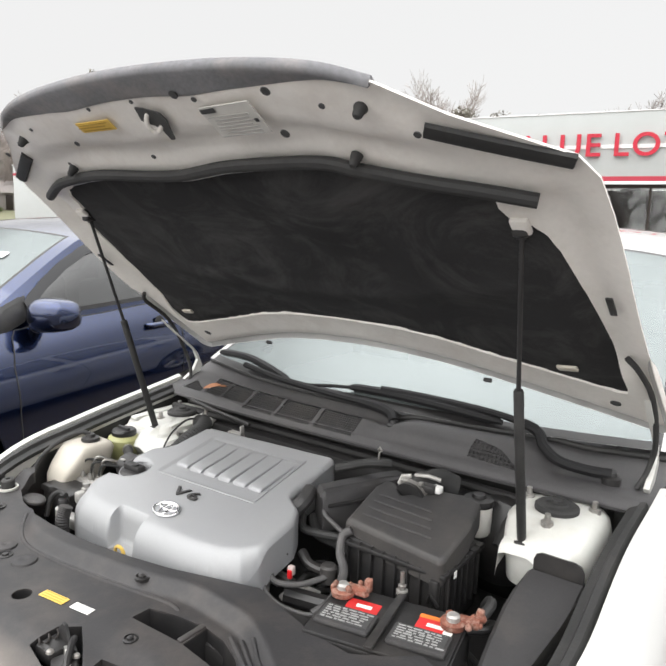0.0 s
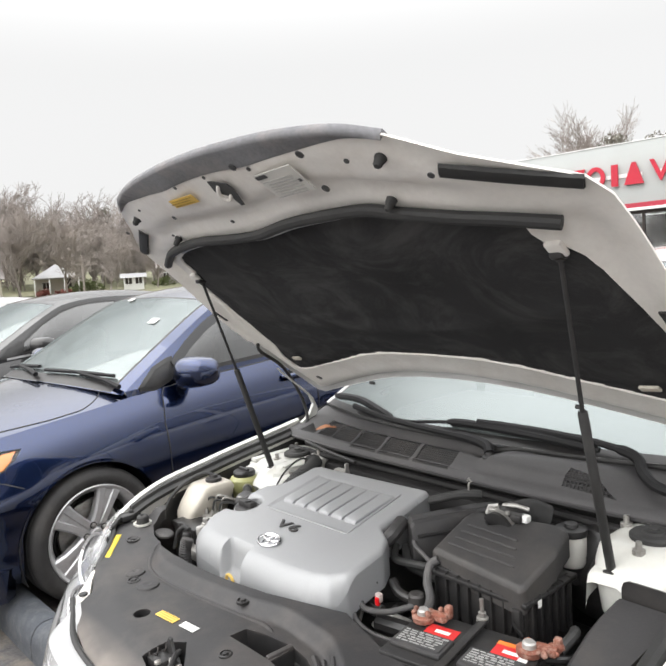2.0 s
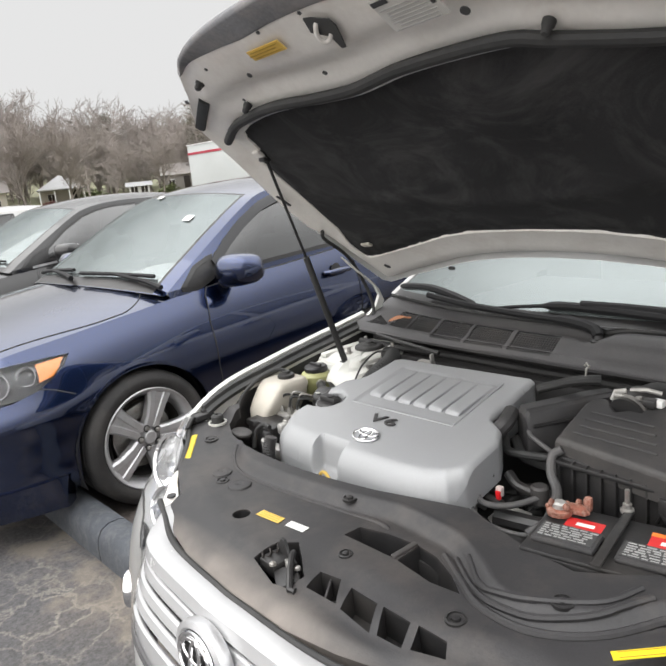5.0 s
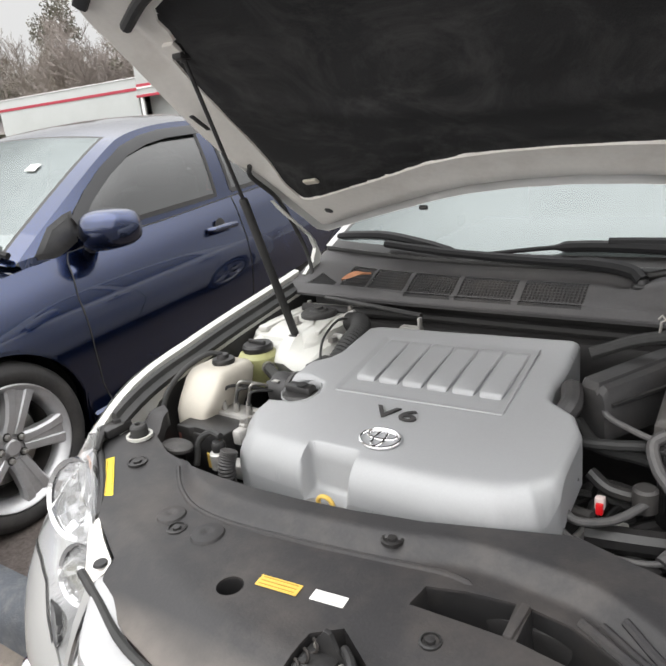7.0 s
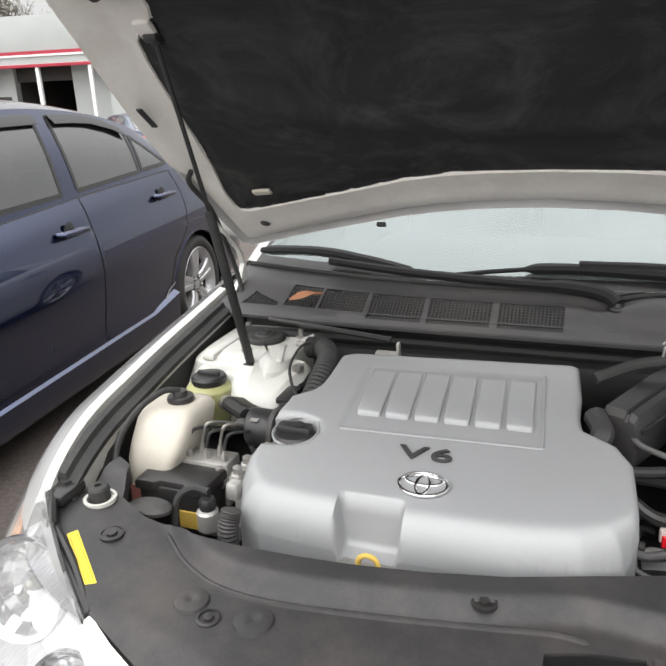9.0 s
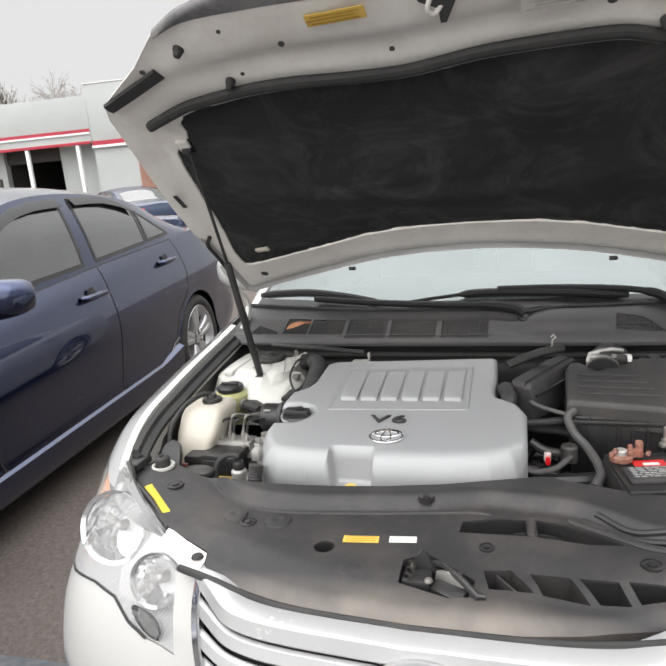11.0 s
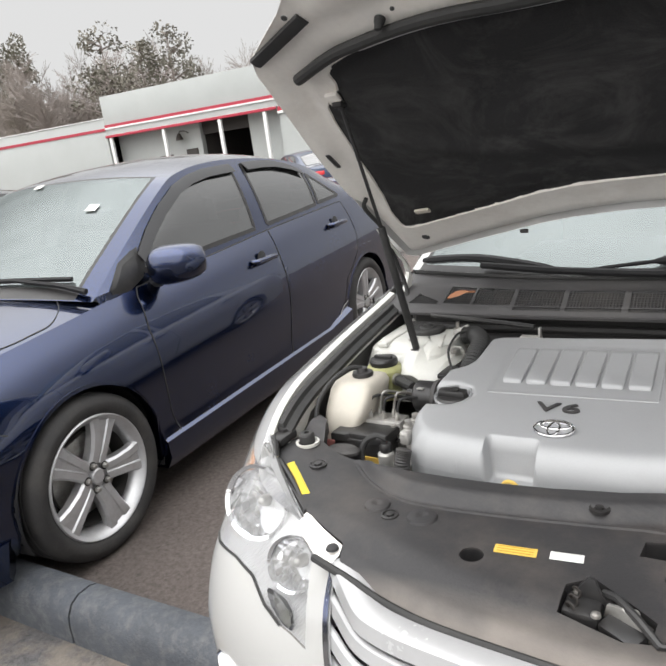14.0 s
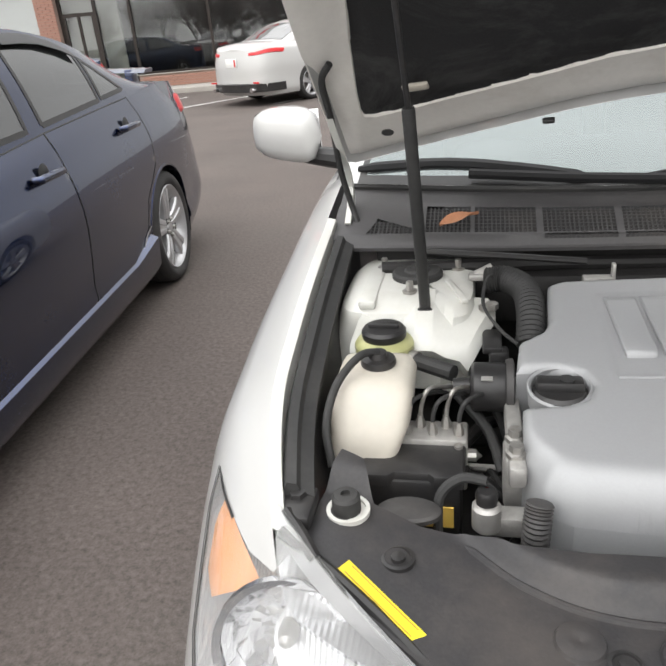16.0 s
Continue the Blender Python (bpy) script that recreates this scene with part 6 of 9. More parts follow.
ridge = curve1([-0.70, -0.56, -0.50, -0.452, -0.378, -0.281, -0.143, -0.016, 0.081, 0.16, 0.24, 0.31, 0.37, 0.45, 0.52, 0.60, 0.70], [0.46, 0.44, 0.41, 0.366, 0.331, 0.325, 0.341, 0.363, 0.392, 0.392, 0.382, 0.345, 0.308, 0.310, 0.345, 0.43, 0.5])
front_y = curve1([-0.45, -0.35, -0.27, -0.176, 0, 0.15, 0.25, 0.35, 0.45], [0.158, 0.133, 0.106, 0.088, 0.082, 0.088, 0.11, 0.145, 0.19])


def shield_z(x, y):
    f = front_y(min(max(x, -0.45), 0.45))
    z = 0.712 + 0.014 * step(0.0, 0.03, y - f) + 0.018 * step(0.02, 0.10, y - f)
    z += 0.026 * step(0.0, 0.035, y - ridge(x))
    a = max(-x - 0.44, 0) / 0.2
    z += 0.03 * min(a, 1) * step(0.24, 0.42, y)
    b = max(x - 0.44, 0) / 0.2
    z += 0.02 * min(b, 1) * step(0.24, 0.42, y)
    z -= 0.010 * math.exp(-((x - 0.22) ** 2) / 0.03) * step(0.0, 0.05, y - 0.12) * (1 - step(0.20, 0.27, y))
    z += 0.0025 * noise.noise((x * 4, y * 4, 0.3))
    return z


SLOTS = [[(0.048, 0.303), (0.050, 0.342), (0.10, 0.358), (0.160, 0.367), (0.166, 0.309)], [(0.182, 0.309), (0.178, 0.368), (0.227, 0.362), (0.28, 0.338), (0.322, 0.308), (0.266, 0.300)]]
POCKETS = [[(0.112, 0.162), (0.100, 0.204), (0.143, 0.214), (0.180, 0.170)], [(0.193, 0.168), (0.172, 0.212), (0.233, 0.213), (0.262, 0.166)], [(0.275, 0.170), (0.246, 0.214), (0.304, 0.215), (0.320, 0.176)], [(0.333, 0.182), (0.318, 0.218), (0.370, 0.221), (0.385, 0.200)]]
LATCH = [(-0.030, 0.150), (-0.032, 0.205), (0.0, 0.232), (0.045, 0.205), (0.090, 0.175), (0.088, 0.140), (0.055, 0.132)]
HOLE = [(-0.178 + 0.019 * math.cos(a), 0.218 + 0.019 * math.sin(a)) for a in np.linspace(0, 2 * math.pi, 18, endpoint=False)]
rad = patch("radiator_shield", shield_z, SHIELD_OUT, SHIELD, white, "dusty dark grey plastic radiator shield", 120, 60, 0.03, SLOTS + POCKETS + [LATCH, HOLE], gap=0.01)
for n, loop, deep in [("air_slot", s, 0.07) for s in SLOTS] + [("pocket", p, 0.045) for p in POCKETS] + [("latch_well", LATCH, 0.08), ("round_hole", HOLE, 0.04)]:
    g = Geo()
    loop = dense(loop, 0.012)
    c = (sum(p[0] for p in loop) / len(loop), sum(p[1] for p in loop) / len(loop))
    g.loft([[(x, y, shield_z(x, y) - 0.004), (c[0] + (x - c[0]) * 0.9, c[1] + (y - c[1]) * 0.9, shield_z(*c) - deep)] for x, y in loop + loop[:1]], closed=False, caps=False)
    g.add([(c[0] + (x - c[0]) * 0.9, c[1] + (y - c[1]) * 0.9, shield_z(*c) - deep) for x, y in loop], [tuple(range(len(loop)))])
    part(n, g, BLACK, rad)
part("slot_rib", Geo().box((0.172, 0.338, 0.735), (0.012, 0.06, 0.03), 0.003), SHIELD, rad)
part("pocket_brace", Geo().box((0.138, 0.188, 0.715), (0.004, 0.055, 0.03), 0.001, Matrix.Translation((0.138, 0.188, 0)) @ pose(0, 0, 0, 0, 0, 40) @ Matrix.Translation((-0.138, -0.188, 0))), SHIELD, rad)
# ridges of the air duct
for off, r in ((0.0, 0.007), (0.022, 0.006), (0.045, 0.006)):
    pts = smooth_line([(0.235 + off, 0.372 + off * 0.2, 0), (0.30 + off, 0.335, 0), (0.365 + off * 0.8, 0.302 + off * 0.6, 0), (0.45, 0.303 + off, 0), (0.525 - off * 0.2, 0.348 + off, 0), (0.585 - off, 0.425 + off * 0.6, 0)], 6)
    part("duct_ridge", Geo().tube([(x, y, shield_z(x, y) + 0.001) for x, y, _ in pts], r, 8), SHIELD, rad)
pts = smooth_line([(-0.50, 0.408, 0), (-0.44, 0.362, 0), (-0.37, 0.331, 0), (-0.28, 0.325, 0), (-0.143, 0.341, 0), (-0.016, 0.362, 0), (0.06, 0.375, 0), (0.10, 0.372, 0)], 6)
part("shield_ridge", Geo().tube([(x, y, shield_z(x, y) - 0.001) for x, y, _ in pts], [0.001] + [0.005] * (len(pts) - 2) + [0.001], 8), SHIELD, rad)
for x, y, r in ((-0.024, 0.384, 0.013), (-0.57, 0.372, 0.015), (0.356, 0.258, 0.014), (-0.353, 0.276, 0.013), (0.10, 0.262, 0.011), (0.47, 0.36, 0.014)):
    part("push_pin", Geo().rev([(r * 1.25, -0.004), (r * 1.25, 0.001), (r, 0.002), (r * 0.95, -0.001), (r * 0.55, -0.001), (r * 0.5, 0.003), (0.001, 0.004)], 20, Matrix.Translation((x, y, shield_z(x, y) + 0.001))), BLACK, rad, "black plastic push pin")
for x, y, r in ((-0.39, 0.297, 0.019), (-0.295, 0.287, 0.021)):
    part("shield_boss", Geo().rev([(r * 1.4, -0.004), (r * 1.2, 0.004), (r * 0.7, 0.006), (r * 0.4, 0.006), (0.001, 0.003)], 20, Matrix.Translation((x, y, shield_z(x, y)))), SHIELD, rad)


def sticker(x, y, w, h, material, turn, parent, bars=0, name="label_sticker", label="", z=None):
    zz = (shield_z(x, y) if z is None else z) + 0.0015
    sx, sy = (shield_z(x + 0.01, y) - shield_z(x - 0.01, y)) / 0.02, (shield_z(x, y + 0.01) - shield_z(x, y - 0.01)) / 0.02
    mm = Matrix.Translation((x, y, zz)) @ Matrix.Rotation(math.atan(sy) if z is None else 0, 4, "X") @ Matrix.Rotation(-math.atan(sx) if z is None else 0, 4, "Y") @ pose(0, 0, 0, 0, 0, turn)
    ob = part(name, Geo().box((0, 0, 0), (w, h, 0.0012), 0, mm), material, parent, label)
    for i in range(bars):
        part("print_bar", Geo().box((0, h * (0.32 - 0.64 * i / max(bars - 1, 1)), 0.0012), (w * 0.86, h * 0.07, 0.0006), 0, mm), OCHRE if material in (YELLOW, LEMON) else INKG, ob)
    return ob


sticker(-0.119, 0.250, 0.064, 0.020, YELLOW, 8, rad, 3, label="small yellow caution label")
sticker(-0.045, 0.262, 0.048, 0.018, PAPER, 8, rad, 2, label="small white label")
for side, x, y, turn in ((-1, -0.583, 0.318, 40), (1, 0.602, 0.368, -43)):
    sticker(x, y, 0.115, 0.016, LEMON, -turn, rad, 2, label="bright yellow strip label")
# latch
lt = part("hood_latch", Geo().box((-0.004, 0.182, 0.722), (0.05, 0.05, 0.03), 0.008).box((0.055, 0.166, 0.718), (0.06, 0.045, 0.03), 0.006, Matrix.Translation((0.055, 0.166, 0.718)) @ pose(0, 0, 0, 12, 0, -30) @ Matrix.Translation((-0.055, -0.166, -0.718))), BLACK, white, "greasy black hood latch")
part("latch_plate", Geo().prism([(-0.022, 0.0), (-0.018, 0.030), (-0.004, 0.048), (0.004, 0.046), (0.012, 0.024), (0.030, 0.010), (0.034, 0.0)], -0.003, 0.003, 0.001, Matrix.Translation((0.006, 0.196, 0.722)) @ Matrix.Rotation(radians(90), 4, "X")), BLACK, lt)
part("latch_plate", Geo().prism([(-0.03, 0.0), (-0.024, 0.022), (0.0, 0.030), (0.022, 0.016), (0.04, 0.006), (0.042, 0.0)], -0.003, 0.003, 0.001, Matrix.Translation((0.050, 0.172, 0.722)) @ pose(0, 0, 0, 0, 0, -26) @ Matrix.Rotation(radians(90), 4, "X")), STEEL, lt)
part("latch_lever", Geo().tube([(0.02, 0.205, 0.742), (0.04, 0.188, 0.752), (0.07, 0.160, 0.748), (0.098, 0.138, 0.735), (0.108, 0.142, 0.735)], 0.006, 8), BLACK, lt)
part("latch_spring", Geo().tube([(-0.015 + 0.006 * math.cos(a), 0.156 + 0.0028 * a, 0.742 + 0.006 * math.sin(a)) for a in np.linspace(0, 18, 60)], 0.002, 5), RUST, lt)
for x, y in ((-0.014, 0.200), (0.018, 0.160), (0.062, 0.182)):
    part("latch_rivet", Geo().rev([(0.007, 0), (0.006, 0.004), (0.001, 0.006)], 12, Matrix.Translation((x, y, 0.738))), STEEL, lt)

# white tabs beside the grille, rubber buffers
for side in (-1, 1):
    near_nose = W.py < 0.6
    e0, e1 = [Vector(W.wrap(float(np.interp(x, W.px[near_nose], W.ps[near_nose])), 1.0)) for x in (0.436, 0.545)]
    rows = [[(side * q.x, q.y, q.z - 0.001) for q in (e0, e0.lerp(e1, 0.5), e1)]]
    for a, b, c in (((0.412, 0.140, 0.708), (0.460, 0.176, 0.710), (0.522, 0.222, 0.712)), ((0.400, 0.148, 0.714), (0.456, 0.182, 0.718), (0.520, 0.228, 0.722)), ((0.393, 0.166, 0.722), (0.452, 0.196, 0.728), (0.515, 0.236, 0.732)), ((0.396, 0.182, 0.730), (0.452, 0.208, 0.735), (0.508, 0.241, 0.738)), ((0.398, 0.186, 0.712), (0.452, 0.212, 0.716), (0.508, 0.245, 0.720))):
        rows.append([(side * q[0], q[1], q[2]) for q in (a, b, c)])
    part("bumper_tab", Geo().loft(rows if side > 0 else [r[::-1] for r in rows], closed=False, caps=False), WHITE_IN, white, "white bumper tab beside the headlight", 60)
    part("tab_clip", Geo().rev([(0.012, 0), (0.010, 0.004), (0.001, 0.005)], 14, Matrix.Translation((side * 0.410, 0.172, 0.7265))), BLACK, white)
    part("grille_edge_strip", Geo().tube(smooth_line([(side * 0.44, 0.155, 0.712), (side * 0.35, 0.125, 0.714), (side * 0.27, 0.097, 0.714), (side * 0.176, 0.08, 0.713), (0, 0.073, 0.712)], 5), 0.007, 8), RUBBER, white, "black rubber strip above the grille")
    part("lamp_edge", Geo().tube(smooth_line([(side * 0.70, 0.372, 0.787), (side * 0.645, 0.345, 0.766), (side * 0.585, 0.305, 0.748), (side * 0.54, 0.268, 0.738), (side * 0.512, 0.242, 0.735)], 5), 0.007, 8), BLACK, white)
    if side < 0:
        g = Geo().rev([(0.026, -0.002), (0.026, 0.004), (0.021, 0.004), (0.021, 0.0)], 24, Matrix.Translation((-0.634, 0.43, 0.772)))
        part("buffer_ring", g, WHITE_BAY, white)
        part("rubber_buffer", Geo().rev([(0.017, -0.01), (0.017, 0.016), (0.014, 0.020), (0.006, 0.021), (0.006, 0.016), (0.001, 0.016)], 20, Matrix.Translation((-0.636, 0.432, 0.775))), RUBBER, white, "black rubber hood buffer")
    part("fender_bracket", Geo().box((side * 0.690, 0.415, 0.785), (0.04, 0.06, 0.02), 0.006).tube([(side * 0.70, 0.40, 0.79), (side * 0.675, 0.37, 0.785), (side * 0.655, 0.345, 0.775)], 0.008, 8).rev([(0.011, 0), (0.010, 0.006), (0.001, 0.007)], 6, Matrix.Translation((side * 0.692, 0.425, 0.795))), BLACK, white)

# the nose's +x half is pushed outwards to fit the camera's view
VIEW_SHIFTED = ("body", "headlight", "lamp_gasket", "grille_bar", "grille_border", "grille_surround", "grille_backing", "bumper_tab", "tab_clip", "grille_edge_strip", "lamp_edge", "slot_backing", "intake_backing", "fog_lamp", "fog_ring", "fender_flange", "fender_seal")
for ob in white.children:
    if ob.name.split(".")[0] in VIEW_SHIFTED:
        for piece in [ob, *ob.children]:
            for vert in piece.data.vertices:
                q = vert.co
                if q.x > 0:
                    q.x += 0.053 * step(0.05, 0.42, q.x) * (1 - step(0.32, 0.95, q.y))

# cowl
cow_f = curve1([-0.75, -0.4, 0, 0.4, 0.75], [1.056, 1.010, 0.998, 1.010, 1.056])
cow_b = curve1([-0.77, -0.4, 0, 0.4, 0.77], [1.262, 1.135, 1.092, 1.135, 1.262])


def cowl_p(x, t):
    y = cow_f(x) + (cow_b(x) - cow_f(x)) * t
    z = 0.908 + 0.018 * step(0, 0.08, t) + 0.030 * step(0.08, 0.7, t) + 0.018 * step(0.7, 1.0, t) - 0.012 * (abs(x) / 0.75) ** 2
    hump = step(0.09, 0.17, x) * (1 - step(0.40, 0.56, x))
    z += 0.022 * hump * step(0.12, 0.35, t) * (1 - step(0.75, 0.95, t))
    z -= 0.012 * step(0.5, 0.6, x) * step(0.2, 0.4, t)
    z -= 0.014 * math.exp(-((x - 0.135) ** 2) / 0.0016) * step(0.45, 0.7, t)
    return (x, y, z)


VENTS = [(-0.582, -0.498), (-0.490, -0.380), (-0.368, -0.246), (-0.234, -0.103), (-0.088, 0.040)]
polys = [("vent", dense([(a, 0.16), (b, 0.16), (b, 0.66), (a, 0.66)], 0.02)) for a, b in VENTS]
polys += [("vent", dense([(a, 0.045), (b, 0.045), (b, 0.11), (a, 0.11)], 0.02)) for a, b in VENTS[2:]]
polys += [("vent", dense([(-0.70, 0.10), (-0.60, 0.12), (-0.60, 0.22), (-0.68, 0.40)], 0.02)), ("vent", dense([(0.36, 0.20), (0.49, 0.15), (0.43, 0.38), (0.365, 0.50)], 0.02))]
got = split_panels(cowl_p, list(np.linspace(-0.77, 0.77, 90)), list(np.linspace(0, 1, 16)), polys, 0.25)
v, f = got["rest"]
g = Geo().add(v, f)
xs = list(np.linspace(-0.77, 0.77, 50))
g.loft([[(x, cowl_p(x, 0)[1], cowl_p(x, 0)[2]), (x, cowl_p(x, 0)[1] - 0.004, cowl_p(x, 0)[2] - 0.003), (x, cowl_p(x, 0)[1] - 0.002, cowl_p(x, 0)[2] - 0.010), (x, cowl_p(x, 0)[1] + 0.05, cowl_p(x, 0)[2] - 0.012)] for x in xs], closed=False, caps=False)
cowl = part("cowl_panel", g, COWLP, white, "faded black plastic cowl with mesh vents", 50)
# near-black sheet below the mesh, the vents' shade put into its colour
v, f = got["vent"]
build("vent_floor", [(x, y, z - 0.012) for x, y, z in v], f, INK_SHADE, cowl)


def mesh_vent(a, b, t0, t1, nx, nt, skew=None):
    g = Geo()
    for i in range(1, nx):
        x = a + (b - a) * i / nx
        hi = t1 if skew is None else t0 + (t1 - t0) * skew(i / nx)
        p = [cowl_p(x, t) for t in np.linspace(t0, hi, 4)]
        g.loft([[(q[0] - 0.0012, q[1], q[2] - 0.008), (q[0] + 0.0012, q[1], q[2] - 0.008), (q[0] + 0.0012, q[1], q[2] - 0.002), (q[0] - 0.0012, q[1], q[2] - 0.002)] for q in p])
    for j in range(1, nt):
        t = t0 + (t1 - t0) * j / nt
        p = [cowl_p(x, t) for x in np.linspace(a, b, 4)]
        g.loft([[(q[0], q[1] - 0.0012, q[2] - 0.008), (q[0], q[1] + 0.0012, q[2] - 0.008), (q[0], q[1] + 0.0012, q[2] - 0.002), (q[0], q[1] - 0.0012, q[2] - 0.002)] for q in p])
    ob = part("vent_mesh", g, PLASTIC, cowl, "fine plastic vent mesh")
    return ob


for a, b in VENTS:
    mesh_vent(a, b, 0.16, 0.66, int((b - a) / 0.0075), 8)
for a, b in VENTS[2:]:
    mesh_vent(a, b, 0.045, 0.11, int((b - a) / 0.0075), 2)
mesh_vent(-0.70, -0.60, 0.10, 0.40, 12, 6)
mesh_vent(0.36, 0.49, 0.15, 0.50, 14, 7)
# black band at the foot of the windshield
part("cowl_rubber", Geo().tube([(x, cow_b(x) + 0.004, cowl_p(x, 1)[2] + 0.006) for x in np.linspace(-0.76, 0.76, 40)], 0.008, 8), RUBBER, cowl)


def glass_at(x, up):
    """A place on the windshield, up metres behind its foot."""
    y = cow_b(x) + 0.012 + up
    return Vector((x, y, cowl_p(x, 1)[2] + 0.006 + up * 0.56))


# wipers
wa = part("wiper", Geo().tube(smooth_line([glass_at(x, u) + Vector((0, -0.006, 0.012)) for x, u in ((-0.74, 0.03), (-0.55, 0.045), (-0.40, 0.03), (-0.28, 0.005))], 5), [0.008] + [0.014] * 14 + [0.008], 8), WIPER, white, "black wiper blade and arm")
part("wiper_arm", Geo().tube(smooth_line([(0.138, 1.058, 0.966), (0.112, 1.078, 0.980), (0.044, 1.085, 0.990), (-0.077, 1.085, 0.994), (-0.288, 1.105, 1.000), (-0.50, 1.165, 1.004)], 5), [0.014] * 12 + [0.010] * 14, 8), WIPER, wa)
wb = part("wiper", Geo().tube(smooth_line([(-0.238, 1.098, 0.994), (-0.097, 1.106, 1.012), (0.033, 1.116, 1.020), (0.242, 1.124, 1.013), (0.40, 1.136, 1.000)], 5), [0.005] * 8 + [0.012] * 12 + [0.007], 8), WIPER, white, "black wiper blade and arm")
part("wiper_arm", Geo().tube(smooth_line([(0.668, 1.115, 0.940), (0.615, 1.106, 0.940), (0.556, 1.096, 0.950), (0.512, 1.120, 0.968), (0.488, 1.146, 0.990), (0.45, 1.146, 1.006), (0.36, 1.138, 1.020), (0.20, 1.128, 1.028), (0.06, 1.116, 1.030)], 5), [0.013] * 26 + [0.009] * 15, 8), WIPER, wb)
for p in ((0.138, 1.058, 0.955), (0.668, 1.115, 0.930)):
    part("wiper_pivot", Geo().rev([(0.020, -0.02), (0.020, 0.004), (0.012, 0.008), (0.010, 0.016), (0.001, 0.017)], 16, Matrix.Translation(p)), BLACK, wb)

# ---- near side of the bay: tank, reservoir, brake unit ----
rings = []
for z, x0, x1, y0, y1 in ((0.66, -0.675, -0.60, 0.56, 0.66), (0.70, -0.682, -0.61, 0.555, 0.675), (0.765, -0.686, -0.585, 0.558, 0.70), (0.79, -0.687, -0.575, 0.572, 0.71), (0.825, -0.686, -0.572, 0.598, 0.718), (0.838, -0.680, -0.578, 0.612, 0.712), (0.842, -0.668, -0.59, 0.63, 0.70)):
    cx, cy, hx, hy = (x0 + x1) / 2, (y0 + y1) / 2, (x1 - x0) / 2, (y1 - y0) / 2
    rings.append([(cx + hx * math.copysign(abs(math.cos(a)) ** 0.35, math.cos(a)), cy + hy * math.copysign(abs(math.sin(a)) ** 0.35, math.sin(a)), z) for a in [2 * math.pi * (i + 0.5) / 32 for i in range(32)]])
tank = part("washer_tank", Geo().loft(rings), TANKW, white, "milky white washer fluid tank", 60)
part("tank_cap", Geo().rev([(0.024, -0.004), (0.026, 0.004), (0.024, 0.010), (0.014, 0.012), (0.012, 0.020), (0.001, 0.021)], 20, Matrix.Translation((-0.625, 0.668, 0.842))), BLACK, tank)
part("tank_hose", Geo().tube(smooth_line([(-0.625, 0.668, 0.862), (-0.648, 0.645, 0.866), (-0.674, 0.60, 0.845), (-0.682, 0.55, 0.81), (-0.67, 0.515, 0.77)], 6), 0.0058, 10), RUBBER, tank, "black overflow hose")
part("tank_stain", Geo().box((-0.652, 0.5535, 0.70), (0.045, 0.006, 0.04), 0.003), mat("pink_fluid", (0.42, 0.16, 0.14), 0.4, var=0.1), tank)
res = part("fluid_reservoir", Geo().rev([(0.036, -0.09), (0.040, -0.06), (0.047, -0.045), (0.048, -0.012), (0.044, -0.006), (0.036, -0.002), (0.001, 0.0)], 28, Matrix.Translation((-0.632, 0.785, 0.832))), GREEN, white, "translucent green power steering reservoir")
part("reservoir_cap", Geo().rev([(0.034, -0.006), (0.036, 0.0), (0.036, 0.008), (0.032, 0.013), (0.001, 0.013)], 24, Matrix.Translation((-0.632, 0.785, 0.834))).box((-0.632, 0.785, 0.85), (0.05, 0.010, 0.010), 0.003), BLACK, res, "ribbed black cap")
ab = part("brake_unit", Geo().box((-0.570, 0.562, 0.695), (0.130, 0.075, 0.10), 0.008), BLACK, white, "black electronic brake unit")
part("unit_lid", Geo().prism([(-0.638, 0.522), (-0.600, 0.522), (-0.592, 0.530), (-0.548, 0.530), (-0.540, 0.522), (-0.502, 0.522), (-0.500, 0.598), (-0.640, 0.598)], 0.738, 0.756, 0.006), BLACK, ab, angle=25)
part("unit_plug", Geo().box((-0.618, 0.588, 0.764), (0.042, 0.045, 0.022), 0.006), BLACK, ab)
part("valve_block", Geo().box((-0.545, 0.622, 0.72), (0.094, 0.05, 0.085), 0.004), CAST, ab, "cast aluminium valve block")
for i in range(5):
    x = -0.582 + 0.018 * i
    y = 0.602 + 0.018 * (i % 2)
    part("pipe_nut", Geo().rev([(0.007, 0), (0.007, 0.010), (0.005, 0.014), (0.004, 0.02)], 6, Matrix.Translation((x, y + 0.01, 0.762))), STEEL, ab)
    part("brake_pipe", Geo().tube(smooth_line([(x, y + 0.01, 0.77), (x + 0.002, y + 0.014, 0.795), (x + 0.012, y + 0.02, 0.812 + 0.006 * (i % 2)), (x + 0.035, y + 0.06, 0.80), (x + 0.06, y + 0.11, 0.77)], 5), 0.0032, 8), STEEL if i % 2 else RUBBER, ab)
for x, y in ((-0.602, 0.578), (-0.51, 0.578)):
    part("screw", Geo().rev([(0.006, 0), (0.006, 0.004), (0.001, 0.005)], 10, Matrix.Translation((x, y + 0.012, 0.756))), STEEL, ab)
part("side_bolt", Geo().rev([(0.010, 0), (0.009, 0.012), (0.005, 0.014), (0.001, 0.02)], 10, Matrix.Translation((-0.498, 0.61, 0.73)) @ Matrix.Rotation(math.pi / 2, 4, "Y")), STEEL, ab)
part("cap_flap", Geo().rev([(0.034, -0.006), (0.034, 0.0), (0.030, 0.003), (0.001, 0.004)], 24, Matrix.Translation((-0.566, 0.462, 0.752)) @ Matrix.Diagonal((1.15, 0.7, 1, 1))), PLASTIC, white, "grey flip cap of the washer filler")
